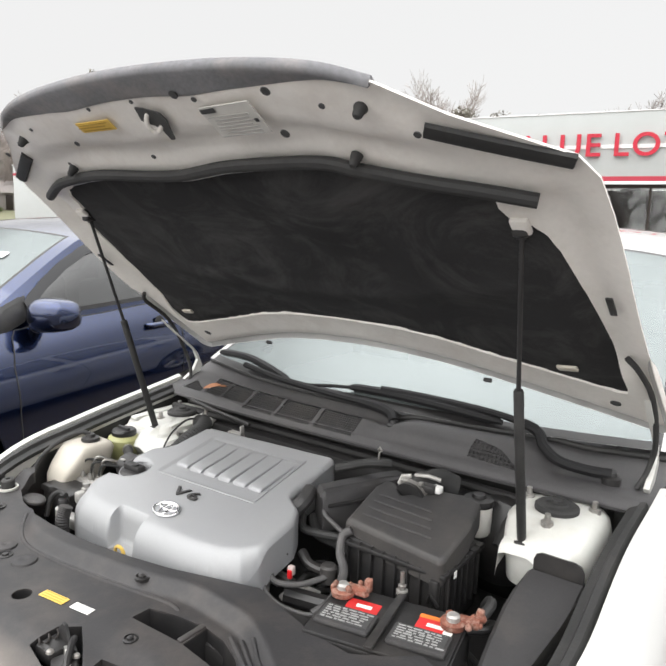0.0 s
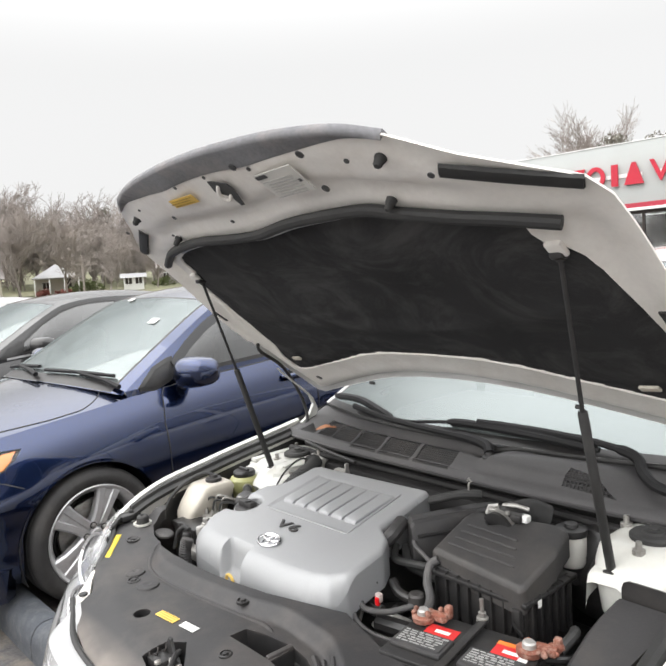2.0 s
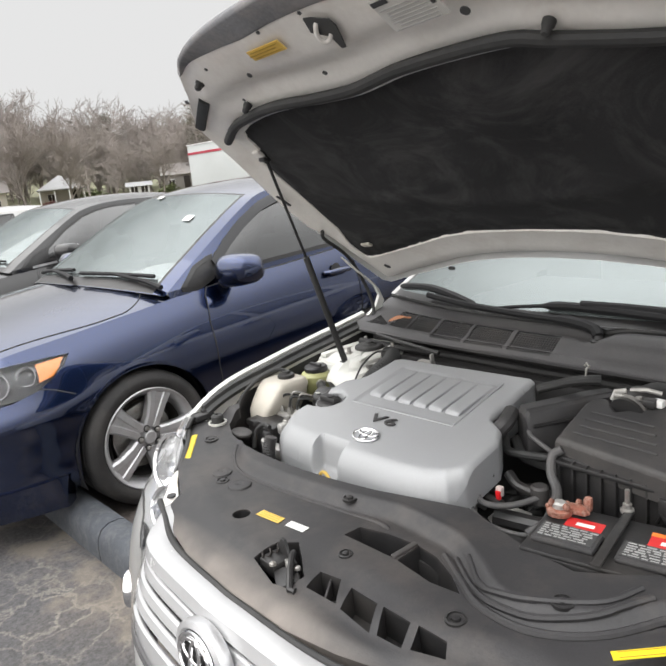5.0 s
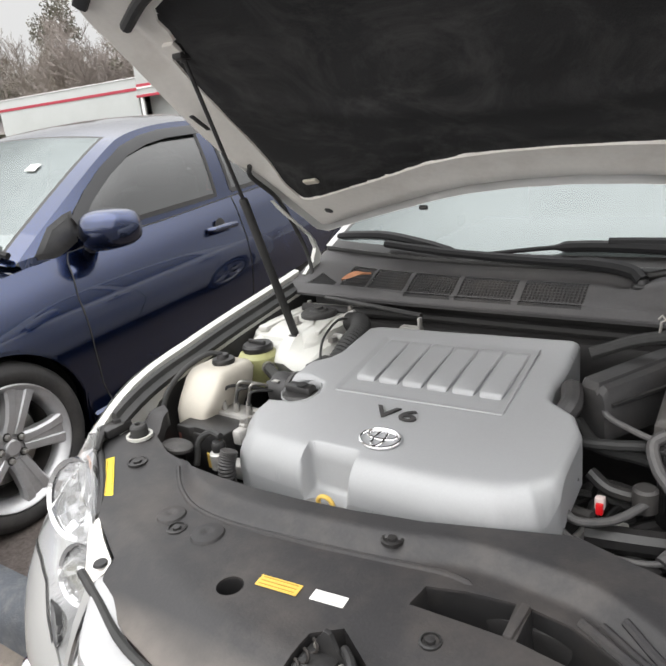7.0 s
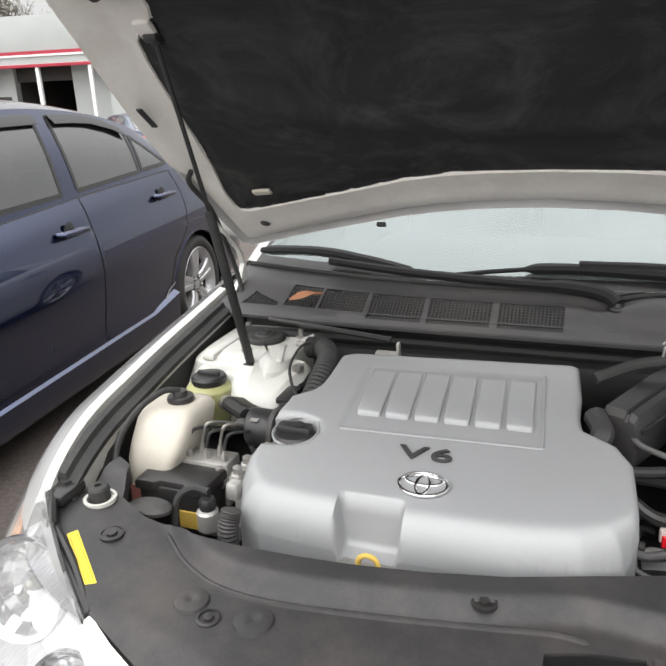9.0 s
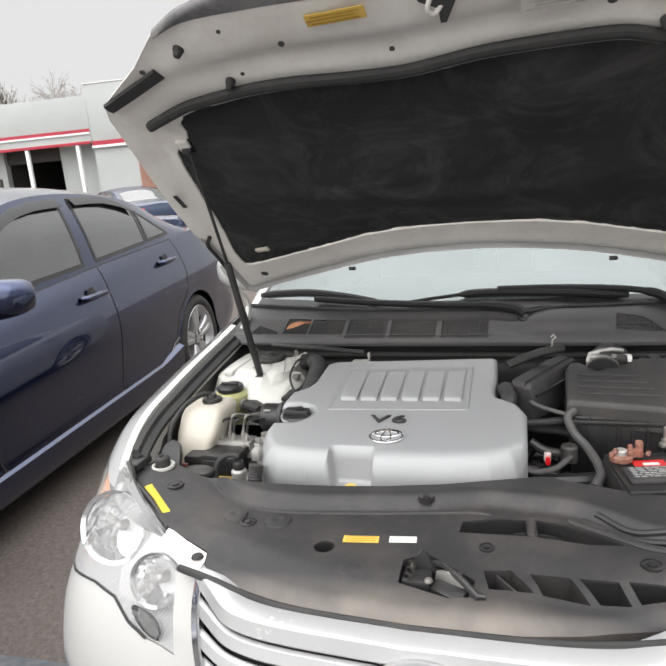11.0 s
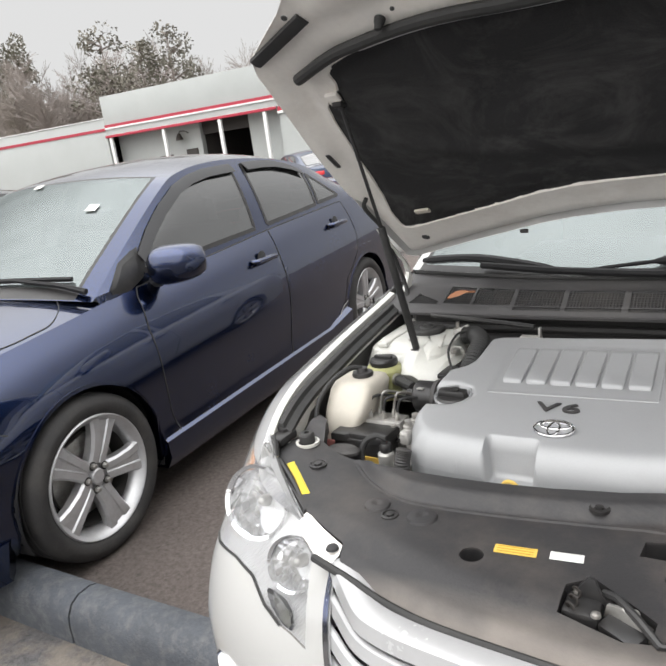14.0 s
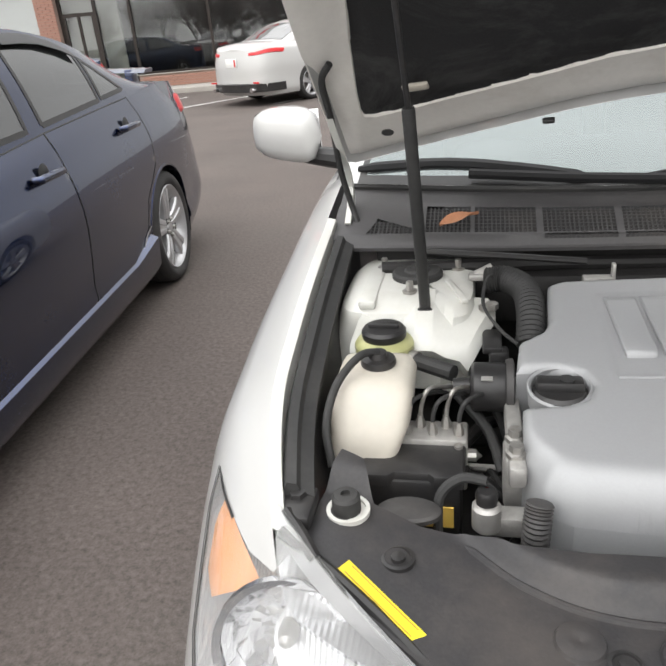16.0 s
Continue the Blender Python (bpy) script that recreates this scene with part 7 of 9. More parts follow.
pump = part("pump_housing", Geo().rev([(0.034, -0.03), (0.036, -0.026), (0.036, 0.020), (0.032, 0.024), (0.014, 0.026), (0.012, 0.05), (0.001, 0.05)], 28, Matrix.Translation((-0.470, 0.690, 0.795)) @ Matrix.Rotation(-math.pi / 2, 4, "Y")), BLACK, white, "round black pump housing")
part("pump_tag", Geo().box((-0.472, 0.665, 0.823), (0.016, 0.012, 0.002), 0, Matrix.Identity(4)), CAST, pump)
part("pump_flange", Geo().rev([(0.040, 0), (0.042, 0.004), (0.042, 0.010), (0.036, 0.012)], 28, Matrix.Translation((-0.445, 0.690, 0.795)) @ Matrix.Rotation(math.pi / 2, 4, "Y")), PLASTIC, pump)
part("pump_hose", Geo().tube(smooth_line([(-0.60, 0.775, 0.80), (-0.56, 0.745, 0.80), (-0.52, 0.72, 0.80)], 6), 0.013, 10), RUBBER, pump)
part("hose_clamp", Geo().tube([(-0.588, 0.765, 0.80), (-0.578, 0.758, 0.80)], 0.0155, 12), STEEL, pump)
br = part("tower_bracket", Geo().box((-0.462, 0.80, 0.815), (0.03, 0.07, 0.012), 0.003).box((-0.452, 0.775, 0.79), (0.03, 0.03, 0.05), 0.006), BLACK, white)
part("bracket_bolt", Geo().rev([(0.011, 0), (0.011, 0.010), (0.001, 0.012)], 6, Matrix.Translation((-0.462, 0.855, 0.848))), STEEL, br)
# corrugated breather hose
pts = smooth_line([(-0.47, 0.935, 0.868), (-0.435, 0.925, 0.872), (-0.408, 0.885, 0.868), (-0.402, 0.83, 0.852), (-0.405, 0.775, 0.82)], 14)
part("ribbed_hose", Geo().tube(pts, [0.021 + 0.0025 * (i % 2) for i in range(len(pts))], 14), RUBBER, white, "ribbed black rubber hose")
part("hose_bracket", Geo().box((-0.475, 0.938, 0.874), (0.05, 0.022, 0.012), 0.004).tube([(-0.49, 0.94, 0.875), (-0.46, 0.945, 0.888)], 0.008, 8), CAST, white)
part("thin_cable", Geo().tube(smooth_line([(-0.455, 0.93, 0.88), (-0.47, 0.89, 0.885), (-0.475, 0.84, 0.86), (-0.45, 0.79, 0.84), (-0.425, 0.76, 0.83)], 6), 0.003, 6), RUBBER, white)
# bracket and bolts along the cover
part("engine_bracket", Geo().box((-0.437, 0.60, 0.775), (0.022, 0.20, 0.03), 0.006).box((-0.437, 0.56, 0.74), (0.03, 0.06, 0.08), 0.008), CAST, white)
for y in (0.53, 0.565, 0.70):
    part("hex_bolt", Geo().rev([(0.013, 0), (0.013, 0.006), (0.009, 0.008), (0.009, 0.018), (0.001, 0.019)], 6, Matrix.Translation((-0.438, y, 0.788))), STEEL, white)
part("pressure_sensor", Geo().rev([(0.018, -0.02), (0.018, 0.01), (0.014, 0.014), (0.001, 0.016)], 16, Matrix.Translation((-0.474, 0.485, 0.735))).box((-0.45, 0.495, 0.715), (0.07, 0.03, 0.03), 0.006), CAST, white)
part("red_connector", Geo().box((-0.474, 0.492, 0.763), (0.010, 0.009, 0.010), 0.003), REDLENS, white, "small dark red cable plug")
part("plug_body", Geo().rev([(0.013, 0), (0.014, 0.014), (0.011, 0.02)], 14, Matrix.Translation((-0.474, 0.487, 0.748))), BLACK, white)
part("sensor_cable", Geo().tube(smooth_line([(-0.474, 0.495, 0.775), (-0.505, 0.498, 0.775), (-0.53, 0.488, 0.755), (-0.533, 0.475, 0.71)], 6), 0.0065, 8), RUBBER, white)
part("caution_tag", Geo().box((-0.535, 0.5225, 0.692), (0.040, 0.003, 0.032), 0), YELLOW, white, "yellow caution tag")
pts = smooth_line([(-0.415, 0.46, 0.775), (-0.418, 0.45, 0.745), (-0.42, 0.45, 0.69)], 14)
part("ribbed_sleeve", Geo().tube(pts, [0.015 + 0.002 * (i % 2) for i in range(len(pts))], 12), PLASTIC, white, "ribbed grey cable sleeve")

# ---- far side of the bay: battery, air cleaner, fuse box ----
bt = Matrix.Translation((0.448, 0.545, 0.0)) @ pose(0, 0, 0, 0, 0, 12)
PRINTG = mat("grey_print", (0.30, 0.30, 0.295), 0.5, var=0.15, scale=60, bump=0.0)
batt = part("battery", Geo().box((0, 0, 0.69), (0.262, 0.172, 0.16), 0.006, bt).box((0, 0.0, 0.772), (0.255, 0.166, 0.010), 0.004, bt), BLACK, white, "black car battery with corroded terminals")
rngp = random.Random(3)
for cx in (-0.066, 0.068):
    part("vent_cap", Geo().box((cx, -0.030, 0.782), (0.104, 0.060, 0.012), 0.010, bt), PLASTIC, batt)
    ob = part("battery_label", Geo().box((cx, -0.030, 0.7887), (0.092, 0.046, 0.001), 0, bt), INK_SHADE, batt)
    for i in range(6):
        u = cx - 0.042
        while u < cx + 0.034:
            wd = rngp.uniform(0.005, 0.017)
            part("print_bar", Geo().box((u + wd / 2, -0.012 - 0.0072 * i + rngp.uniform(-0.0006, 0.0006), 0.7896), (wd, rngp.uniform(0.0022, 0.0042), 0.0006), 0, bt), PRINTG, ob)
            u += wd + rngp.uniform(0.002, 0.005)
    part("red_label", Geo().box((cx + 0.010, 0.026, 0.7776), (0.062, 0.036, 0.001), 0, bt), RED, batt, "red and white battery label")
    part("print_bar", Geo().box((cx + 0.012, 0.026, 0.7784), (0.030, 0.010, 0.0006), 0, bt), PAPER, batt)
part("code_sticker", Geo().box((0.105, 0.024, 0.7784), (0.016, 0.028, 0.0008), 0, bt), PAPER, batt)
part("orange_label", Geo().box((0.075, 0.050, 0.7777), (0.058, 0.012, 0.001), 0, bt), ORANGE, batt)
part("hold_down", Geo().box((0.0, 0.0, 0.786), (0.016, 0.19, 0.006), 0.002, bt).tube([tuple(bt @ Vector((0.0, 0.092, 0.79))), tuple(bt @ Vector((0.0, 0.098, 0.70)))], 0.004, 8), BLACK, batt, "black battery clamp")
part("clamp_nut", Geo().rev([(0.012, 0), (0.012, 0.006), (0.008, 0.008), (0.008, 0.016), (0.0045, 0.017), (0.0045, 0.042), (0.001, 0.043)], 8, bt @ Matrix.Translation((-0.004, 0.092, 0.785))), STEEL, batt)
for x, y in ((-0.105, 0.045), (0.108, 0.040)):
    t_ = part("terminal", Geo().rev([(0.013, 0), (0.012, 0.022), (0.009, 0.025), (0.001, 0.026)], 14, bt @ Matrix.Translation((x, y, 0.778))), CAST, batt, "corroded battery terminal")
    part("terminal_clamp", Geo().rev([(0.022, 0.002), (0.023, 0.012), (0.017, 0.014)], 14, bt @ Matrix.Translation((x, y, 0.778))).box((x + 0.025, y + 0.012, 0.788), (0.04, 0.022, 0.014), 0.004, bt).box((x + 0.042, y + 0.024, 0.796), (0.014, 0.016, 0.026), 0.004, bt), COPPER, t_, "copper clamp crusted with corrosion")
rngc = random.Random(8)
for x, y in ((-0.105, 0.045), (0.108, 0.040)):
    for i in range(7):
        r = rngc.uniform(0.004, 0.009)
        q = bt @ Vector((x + rngc.uniform(-0.02, 0.05), y + rngc.uniform(-0.018, 0.03), 0.79 + rngc.uniform(-0.004, 0.012)))
        part("corrosion", Geo().rev([(r * 0.5, -r), (r, -r * 0.4), (r * 0.9, r * 0.4), (r * 0.4, r), (0.0005, r * 1.1)], 7, Matrix.Translation(q) @ Matrix.Rotation(rngc.uniform(0, 3), 4, "X")), COPPER, batt)
# air cleaner
lid_o = [(0.236, 0.712), (0.470, 0.690), (0.478, 0.70), (0.482, 0.80), (0.470, 0.872), (0.43, 0.885), (0.345, 0.872), (0.325, 0.838), (0.305, 0.825), (0.27, 0.86), (0.245, 0.86), (0.234, 0.83)]


def lid_z(x, y):
    z = 0.846 + (y - 0.70) * 0.34 - 0.10 * max(0, y - 0.82)
    d = to_edge(x, y, lid_o)
    z -= fillet(d, 0.009) * 1.2
    return z


air = patch("air_cleaner", lid_z, lid_o, PLASTIC, white, "black ribbed air cleaner box", 70, 70, 0.045, gap=0.008)
g = Geo().box((0.358, 0.785, 0.745), (0.232, 0.165, 0.15), 0.012)
base = part("air_box_base", g, BLACK, air)
part("box_flange", Geo().box((0.358, 0.785, 0.806), (0.252, 0.185, 0.012), 0.004), BLACK, base)
for i in range(8):
    part("box_rib", Geo().box((0.255 + 0.029 * i, 0.699, 0.76), (0.004, 0.012, 0.11), 0.001), BLACK, base)
for i in range(6):
    part("box_rib", Geo().box((0.478, 0.715 + 0.027 * i, 0.76), (0.012, 0.004, 0.11), 0.001), BLACK, base)
for k in range(4):
    yy = 0.738 + 0.022 * k
    part("lid_ridge", Geo().tube([(x, yy - 0.03 * (x - 0.26), lid_z(x, yy - 0.03 * (x - 0.26)) + 0.0005) for x in np.linspace(0.262, 0.43 - 0.012 * k, 8)], 0.0026, 6), PLASTIC, air)
part("sensor_bracket", Geo().box((0.300, 0.850, 0.912), (0.03, 0.012, 0.008), 0.003).tube([(0.285, 0.846, 0.90), (0.29, 0.85, 0.918), (0.31, 0.855, 0.922)], 0.005, 8), CAST, air)
part("sensor_screw", Geo().rev([(0.006, 0), (0.006, 0.006), (0.001, 0.007)], 8, Matrix.Translation((0.342, 0.842, 0.913))), STEEL, air)
part("sensor_lever", Geo().tube([(0.31, 0.872, 0.918), (0.34, 0.878, 0.922), (0.365, 0.89, 0.915)], 0.005, 8), CAST, air)
part("box_mark", Geo().box((0.4852, 0.735, 0.80), (0.001, 0.012, 0.014), 0), PAPER, air)
part("box_clip", Geo().box((0.463, 0.692, 0.775), (0.02, 0.016, 0.05), 0.005).tube([(0.452, 0.688, 0.75), (0.463, 0.676, 0.775), (0.474, 0.688, 0.75)], 0.004, 6), BLACK, air)
part("mass_air_sensor", Geo().tube([(0.318, 0.835, 0.875), (0.322, 0.90, 0.885)], 0.038, 18).box((0.352, 0.855, 0.905), (0.04, 0.022, 0.018), 0.004), BLACK, air)
part("hose_band", Geo().tube([(0.3185, 0.845, 0.876), (0.319, 0.855, 0.878)], 0.040, 20, caps=True), STEEL, air, "steel hose clamp")
part("sensor_plug", Geo().box((0.372, 0.862, 0.905), (0.022, 0.02, 0.016), 0.004), PAPER, air)
part("duct_end", Geo().tube(smooth_line([(0.322, 0.895, 0.884), (0.335, 0.94, 0.885), (0.36, 0.965, 0.87)], 5), 0.034, 16), RUBBER, air)
# intake resonator
rings = []
for t, lift, squeeze in ((-0.03, -0.012, 0.12), (0.0, 0.0, 0.0), (0.35, 0.004, 0.0), (0.7, 0.008, 0.02), (0.9, 0.008, 0.12), (0.97, 0.0, 0.26), (1.0, -0.02, 0.4)):
    a, b = Vector((0.112, 0.772)).lerp(Vector((0.222, 0.972)), t), Vector((0.166, 0.735)).lerp(Vector((0.276, 0.930)), t)
    a, b = a.lerp(b, squeeze * 0.6), b.lerp(a, squeeze * 0.4)
    zt_ = 0.878 + lift
    row = [(a, 0.78), (a, zt_ - 0.014), (a.lerp(b, 0.10), zt_), (a.lerp(b, 0.62), zt_ + 0.002), (a.lerp(b, 0.66), zt_ - 0.004), (a.lerp(b, 0.72), zt_ - 0.004), (a.lerp(b, 0.76), zt_ + 0.002), (a.lerp(b, 0.92), zt_ - 0.002), (b, zt_ - 0.016), (b, 0.79)]
    rings.append([(q.x, q.y, z) for q, z in row])
duct = part("intake_duct", Geo().loft([r[::-1] for r in rings]), PLASTIC, white, "black plastic intake resonator", 28)
part("duct_seam", Geo().tube([(0.170, 0.737, 0.85), (0.225, 0.832, 0.853), (0.272, 0.918, 0.856)], 0.004, 6), BLACK, duct)
part("vacuum_hose", Geo().tube(smooth_line([(0.10, 0.86, 0.885), (0.16, 0.885, 0.905), (0.205, 0.885, 0.918), (0.23, 0.90, 0.918)], 5), 0.011, 10), RUBBER, white)
part("spring_clip", Geo().tube([(0.205, 0.883, 0.925), (0.207, 0.883, 0.945), (0.214, 0.883, 0.950), (0.208, 0.883, 0.957), (0.203, 0.883, 0.95)], 0.0025, 6), STEEL, white)
# brake fluid reservoir
mc = part("brake_reservoir", Geo().rev([(0.018, -0.12), (0.022, -0.085), (0.026, -0.08)], 20, Matrix.Translation((0.438, 0.935, 0.878))), PLASTIC, white, "brake fluid reservoir with a black cap")
part("reservoir_body", Geo().rev([(0.026, -0.08), (0.031, -0.07), (0.031, -0.016), (0.028, -0.012)], 24, Matrix.Translation((0.438, 0.935, 0.878))), FADED, mc)
part("reservoir_cap", Geo().rev([(0.033, -0.014), (0.034, -0.008), (0.033, 0.0), (0.016, 0.003), (0.014, 0.010), (0.001, 0.011)], 24, Matrix.Translation((0.438, 0.935, 0.880))), BLACK, mc)
part("brake_booster", Geo().rev([(0.09, -0.05), (0.10, -0.02), (0.10, 0.02), (0.05, 0.05), (0.001, 0.06)], 28, Matrix.Translation((0.47, 0.99, 0.77)) @ Matrix.Rotation(math.pi / 2, 4, "X")), BLACK, white)
# fuse box cover: a long sloping lid against the fender
rings = []
for y, x0, x1, z in ((0.53, 0.622, 0.690, 0.765), (0.56, 0.616, 0.696, 0.772), (0.62, 0.606, 0.706, 0.782), (0.70, 0.598, 0.713, 0.802), (0.745, 0.598, 0.715, 0.814), (0.800, 0.604, 0.715, 0.830), (0.806, 0.605, 0.715, 0.824)):
    rings.append([(x0, y, z - 0.10), (x0, y, z - 0.008), (x0 + 0.008, y, z), (x1 - 0.008, y, z), (x1, y, z - 0.008), (x1, y, z - 0.10)])
fuse = part("fuse_box", Geo().loft([r[::-1] for r in rings]), PLASTIC, white, "long dark fuse box lid")
tab_o = [(0.612, 0.80), (0.612, 0.848), (0.616, 0.859), (0.626, 0.864), (0.690, 0.864), (0.702, 0.859), (0.707, 0.848), (0.708, 0.80)]
part("lid_tab", Geo().prism([(x, -z) for x, z in tab_o], 0.0, 0.005, 0.001, Matrix.Translation((0, 0.806, 0)) @ Matrix.Rotation(-math.pi / 2, 4, "X")), BLACK, fuse, "upright rounded black tab")
# hoses and looms between cover and battery
LOOM = mat("grey_loom_sleeve", (0.075, 0.073, 0.074), 0.55, var=0.2, scale=30, bump=0.1, dirt=(0.17, 0.155, 0.14), dirt_amt=0.3, dirt_scale=20)
for pts, r, m_ in (
    ([(0.16, 0.775, 0.855), (0.152, 0.757, 0.85), (0.165, 0.73, 0.835), (0.205, 0.715, 0.825), (0.245, 0.70, 0.82)], 0.005, LOOM),
    ([(0.255, 0.71, 0.83), (0.238, 0.70, 0.815), (0.250, 0.675, 0.79), (0.278, 0.65, 0.765), (0.30, 0.58, 0.745), (0.285, 0.54, 0.73)], 0.0095, LOOM),
    ([(0.10, 0.735, 0.81), (0.13, 0.70, 0.80), (0.17, 0.70, 0.80), (0.23, 0.72, 0.80)], 0.009, RUBBER),
    ([(0.15, 0.62, 0.78), (0.14, 0.585, 0.765), (0.165, 0.565, 0.745), (0.21, 0.59, 0.742), (0.245, 0.64, 0.75)], 0.0065, LOOM),
    ([(0.145, 0.60, 0.765), (0.15, 0.55, 0.74), (0.20, 0.53, 0.728), (0.26, 0.535, 0.725), (0.30, 0.55, 0.73)], 0.0045, LOOM),
    ([(0.11, 0.76, 0.80), (0.15, 0.73, 0.78), (0.22, 0.735, 0.77), (0.28, 0.74, 0.75)], 0.012, RUBBER),
    ([(0.16, 0.66, 0.77), (0.19, 0.65, 0.755), (0.235, 0.66, 0.745)], 0.011, BLACK),
    ([(0.10, 0.70, 0.83), (0.112, 0.72, 0.85), (0.10, 0.76, 0.86)], 0.018, PLASTIC),
    ([(0.57, 0.66, 0.77), (0.575, 0.70, 0.785), (0.56, 0.73, 0.775), (0.54, 0.76, 0.74)], 0.010, RUBBER),
    ([(0.56, 0.63, 0.765), (0.585, 0.66, 0.76), (0.585, 0.70, 0.75), (0.565, 0.73, 0.73)], 0.008, BLACK),
    ([(0.50, 0.90, 0.80), (0.505, 0.95, 0.84), (0.52, 0.99, 0.85)], 0.010, RUBBER),
    ([(-0.52, 0.72, 0.77), (-0.47, 0.66, 0.74), (-0.45, 0.60, 0.71)], 0.008, RUBBER),
    ([(-0.50, 0.74, 0.76), (-0.46, 0.72, 0.74), (-0.44, 0.66, 0.72)], 0.006, RUBBER),
    ([(-0.60, 1.02, 0.895), (-0.45, 0.985, 0.895), (-0.30, 0.975, 0.885)], 0.006, BLACK),
    ([(0.17, 0.60, 0.70), (0.26, 0.62, 0.70), (0.33, 0.64, 0.70)], 0.02, BLACK),
):
    part("hose" if r > 0.007 else "cable", Geo().tube(smooth_line(pts, 6), r, 10), m_, white)
part("cable_plug", Geo().box((0.196, 0.582, 0.772), (0.014, 0.012, 0.020), 0.003), mat("pale_pink_plug", (0.46, 0.38, 0.36), 0.5), white, "pale cable plug with a red lock")
part("plug_lock", Geo().box((0.197, 0.576, 0.766), (0.010, 0.008, 0.018), 0.002), REDLENS, white)
part("valve_cap", Geo().rev([(0.018, -0.02), (0.018, 0.012), (0.014, 0.016), (0.001, 0.017)], 16, Matrix.Translation((0.24, 0.65, 0.755))), PLASTIC, white)
part("gearbox_tray", Geo().box((0.22, 0.52, 0.70), (0.14, 0.05, 0.05), 0.012), BLACK, white)
rngb = random.Random(4)
for i in range(36):
    x, y, z = rngb.uniform(0.10, 0.60), rngb.uniform(0.55, 0.78), rngb.uniform(0.63, 0.71)
    if i > 24:
        x, y = rngb.uniform(-0.54, -0.42), rngb.uniform(0.50, 0.78)
    d = Vector((rngb.uniform(-1, 1), rngb.uniform(-1, 1), rngb.uniform(-0.3, 0.3))).normalized() * rngb.uniform(0.03, 0.09)
    p = Vector((x, y, z))
    part("pipe", Geo().tube(smooth_line([p - d, p + Vector((0, 0, 0.015)), p + d + Vector((0.01, 0.01, -0.01))], 4), rngb.uniform(0.004, 0.013), 8), rngb.choice((RUBBER, BLACK, PLASTIC, CAST)), white)

# dry leaf on the cowl
leaf = Geo()
row = []
for t in np.linspace(0, 1, 12):
    w = 0.016 * math.sin(math.pi * min(1, t * 1.25 + 0.02)) ** 0.8 if t < 0.78 else 0.016 * math.sin(math.pi * 0.99) ** 0.8 + 0.004 * (1 - t)
    c = Vector((-0.553 + 0.070 * t, 1.030 + 0.030 * t - 0.02 * t * (1 - t), 0.943 + 0.012 * t + 0.006 * math.sin(3 * t)))
    n_ = Vector((-0.4, 0.9, 0.25)).normalized()
    row.append([tuple(c - n_ * w), tuple(c + Vector((0, 0, -0.004))), tuple(c + n_ * w), tuple(c + Vector((0, 0, -0.005)))])
leaf.loft(row)
tagged(part("leaf", leaf, LEAFM, None), "dry curled brown leaf lying on the cowl vents", "leaf")


# ---- ground ----
def asphalt(name, base, crack, seam_scale, amount, warm, width=0.06):
    m = mat(name, base, 0.85, var=0.22, scale=1.3, fine=140, bump=0.5, spec=0.3, dirt=warm, dirt_amt=0.55, dirt_scale=0.9)
    n, l = m.node_tree.nodes, m.node_tree.links
    b = n["Principled BSDF"]
    co = n.new("ShaderNodeTexCoord")
    warp = n.new("ShaderNodeTexNoise")
    warp.inputs["Scale"].default_value, warp.inputs["Detail"].default_value, warp.inputs["Roughness"].default_value = 3.2, 8.0, 0.66
    l.new(co.outputs["Object"], warp.inputs["Vector"])
    sc = n.new("ShaderNodeVectorMath")
    sc.operation, sc.inputs[1].default_value = "MULTIPLY_ADD", (0.34, 0.34, 0.34)
    l.new(warp.outputs["Color"], sc.inputs[0])
    l.new(co.outputs["Object"], sc.inputs[2])
    vo = n.new("ShaderNodeTexVoronoi")
    vo.feature = "DISTANCE_TO_EDGE"
    vo.inputs["Scale"].default_value = seam_scale
    l.new(sc.outputs[0], vo.inputs["Vector"])
    mr = n.new("ShaderNodeMapRange")
    mr.inputs[1].default_value, mr.inputs[2].default_value, mr.inputs[3].default_value, mr.inputs[4].default_value = 0.0, width, amount, 0.0
    l.new(vo.outputs["Distance"], mr.inputs[0])
    pw = n.new("ShaderNodeMath")
    pw.operation, pw.inputs[1].default_value = "MULTIPLY", 1.0
    wob = n.new("ShaderNodeTexNoise")
    wob.inputs["Scale"].default_value = 1.7
    l.new(co.outputs["Object"], wob.inputs["Vector"])
    wr = n.new("ShaderNodeMapRange")
    wr.inputs[1].default_value, wr.inputs[2].default_value = 0.36, 0.66
    l.new(wob.outputs["Fac"], wr.inputs[0])
    l.new(mr.outputs[0], pw.inputs[0])
    l.new(wr.outputs[0], pw.inputs[1])
    mx = n.new("ShaderNodeMixRGB")
    mx.inputs[2].default_value = (*crack, 1)
    old = b.inputs["Base Color"].links[0].from_socket
    l.new(pw.outputs[0], mx.inputs[0])
    l.new(old, mx.inputs[1])
    speck = n.new("ShaderNodeTexNoise")
    speck.inputs["Scale"].default_value, speck.inputs["Detail"].default_value, speck.inputs["Roughness"].default_value = 48.0, 5.0, 0.8
    l.new(co.outputs["Object"], speck.inputs["Vector"])
    sr = n.new("ShaderNodeMapRange")
    sr.inputs[1].default_value, sr.inputs[2].default_value, sr.inputs[3].default_value, sr.inputs[4].default_value = 0.32, 0.68, 0.60, 1.42
    l.new(speck.outputs["Fac"], sr.inputs[0])
    mul = n.new("ShaderNodeMixRGB")
    mul.blend_type, mul.inputs[0].default_value = "MULTIPLY", 1.0
    l.new(mx.outputs[0], mul.inputs[1])
    l.new(sr.outputs[0], mul.inputs[2])
    l.new(mul.outputs[0], b.inputs["Base Color"])
    return m


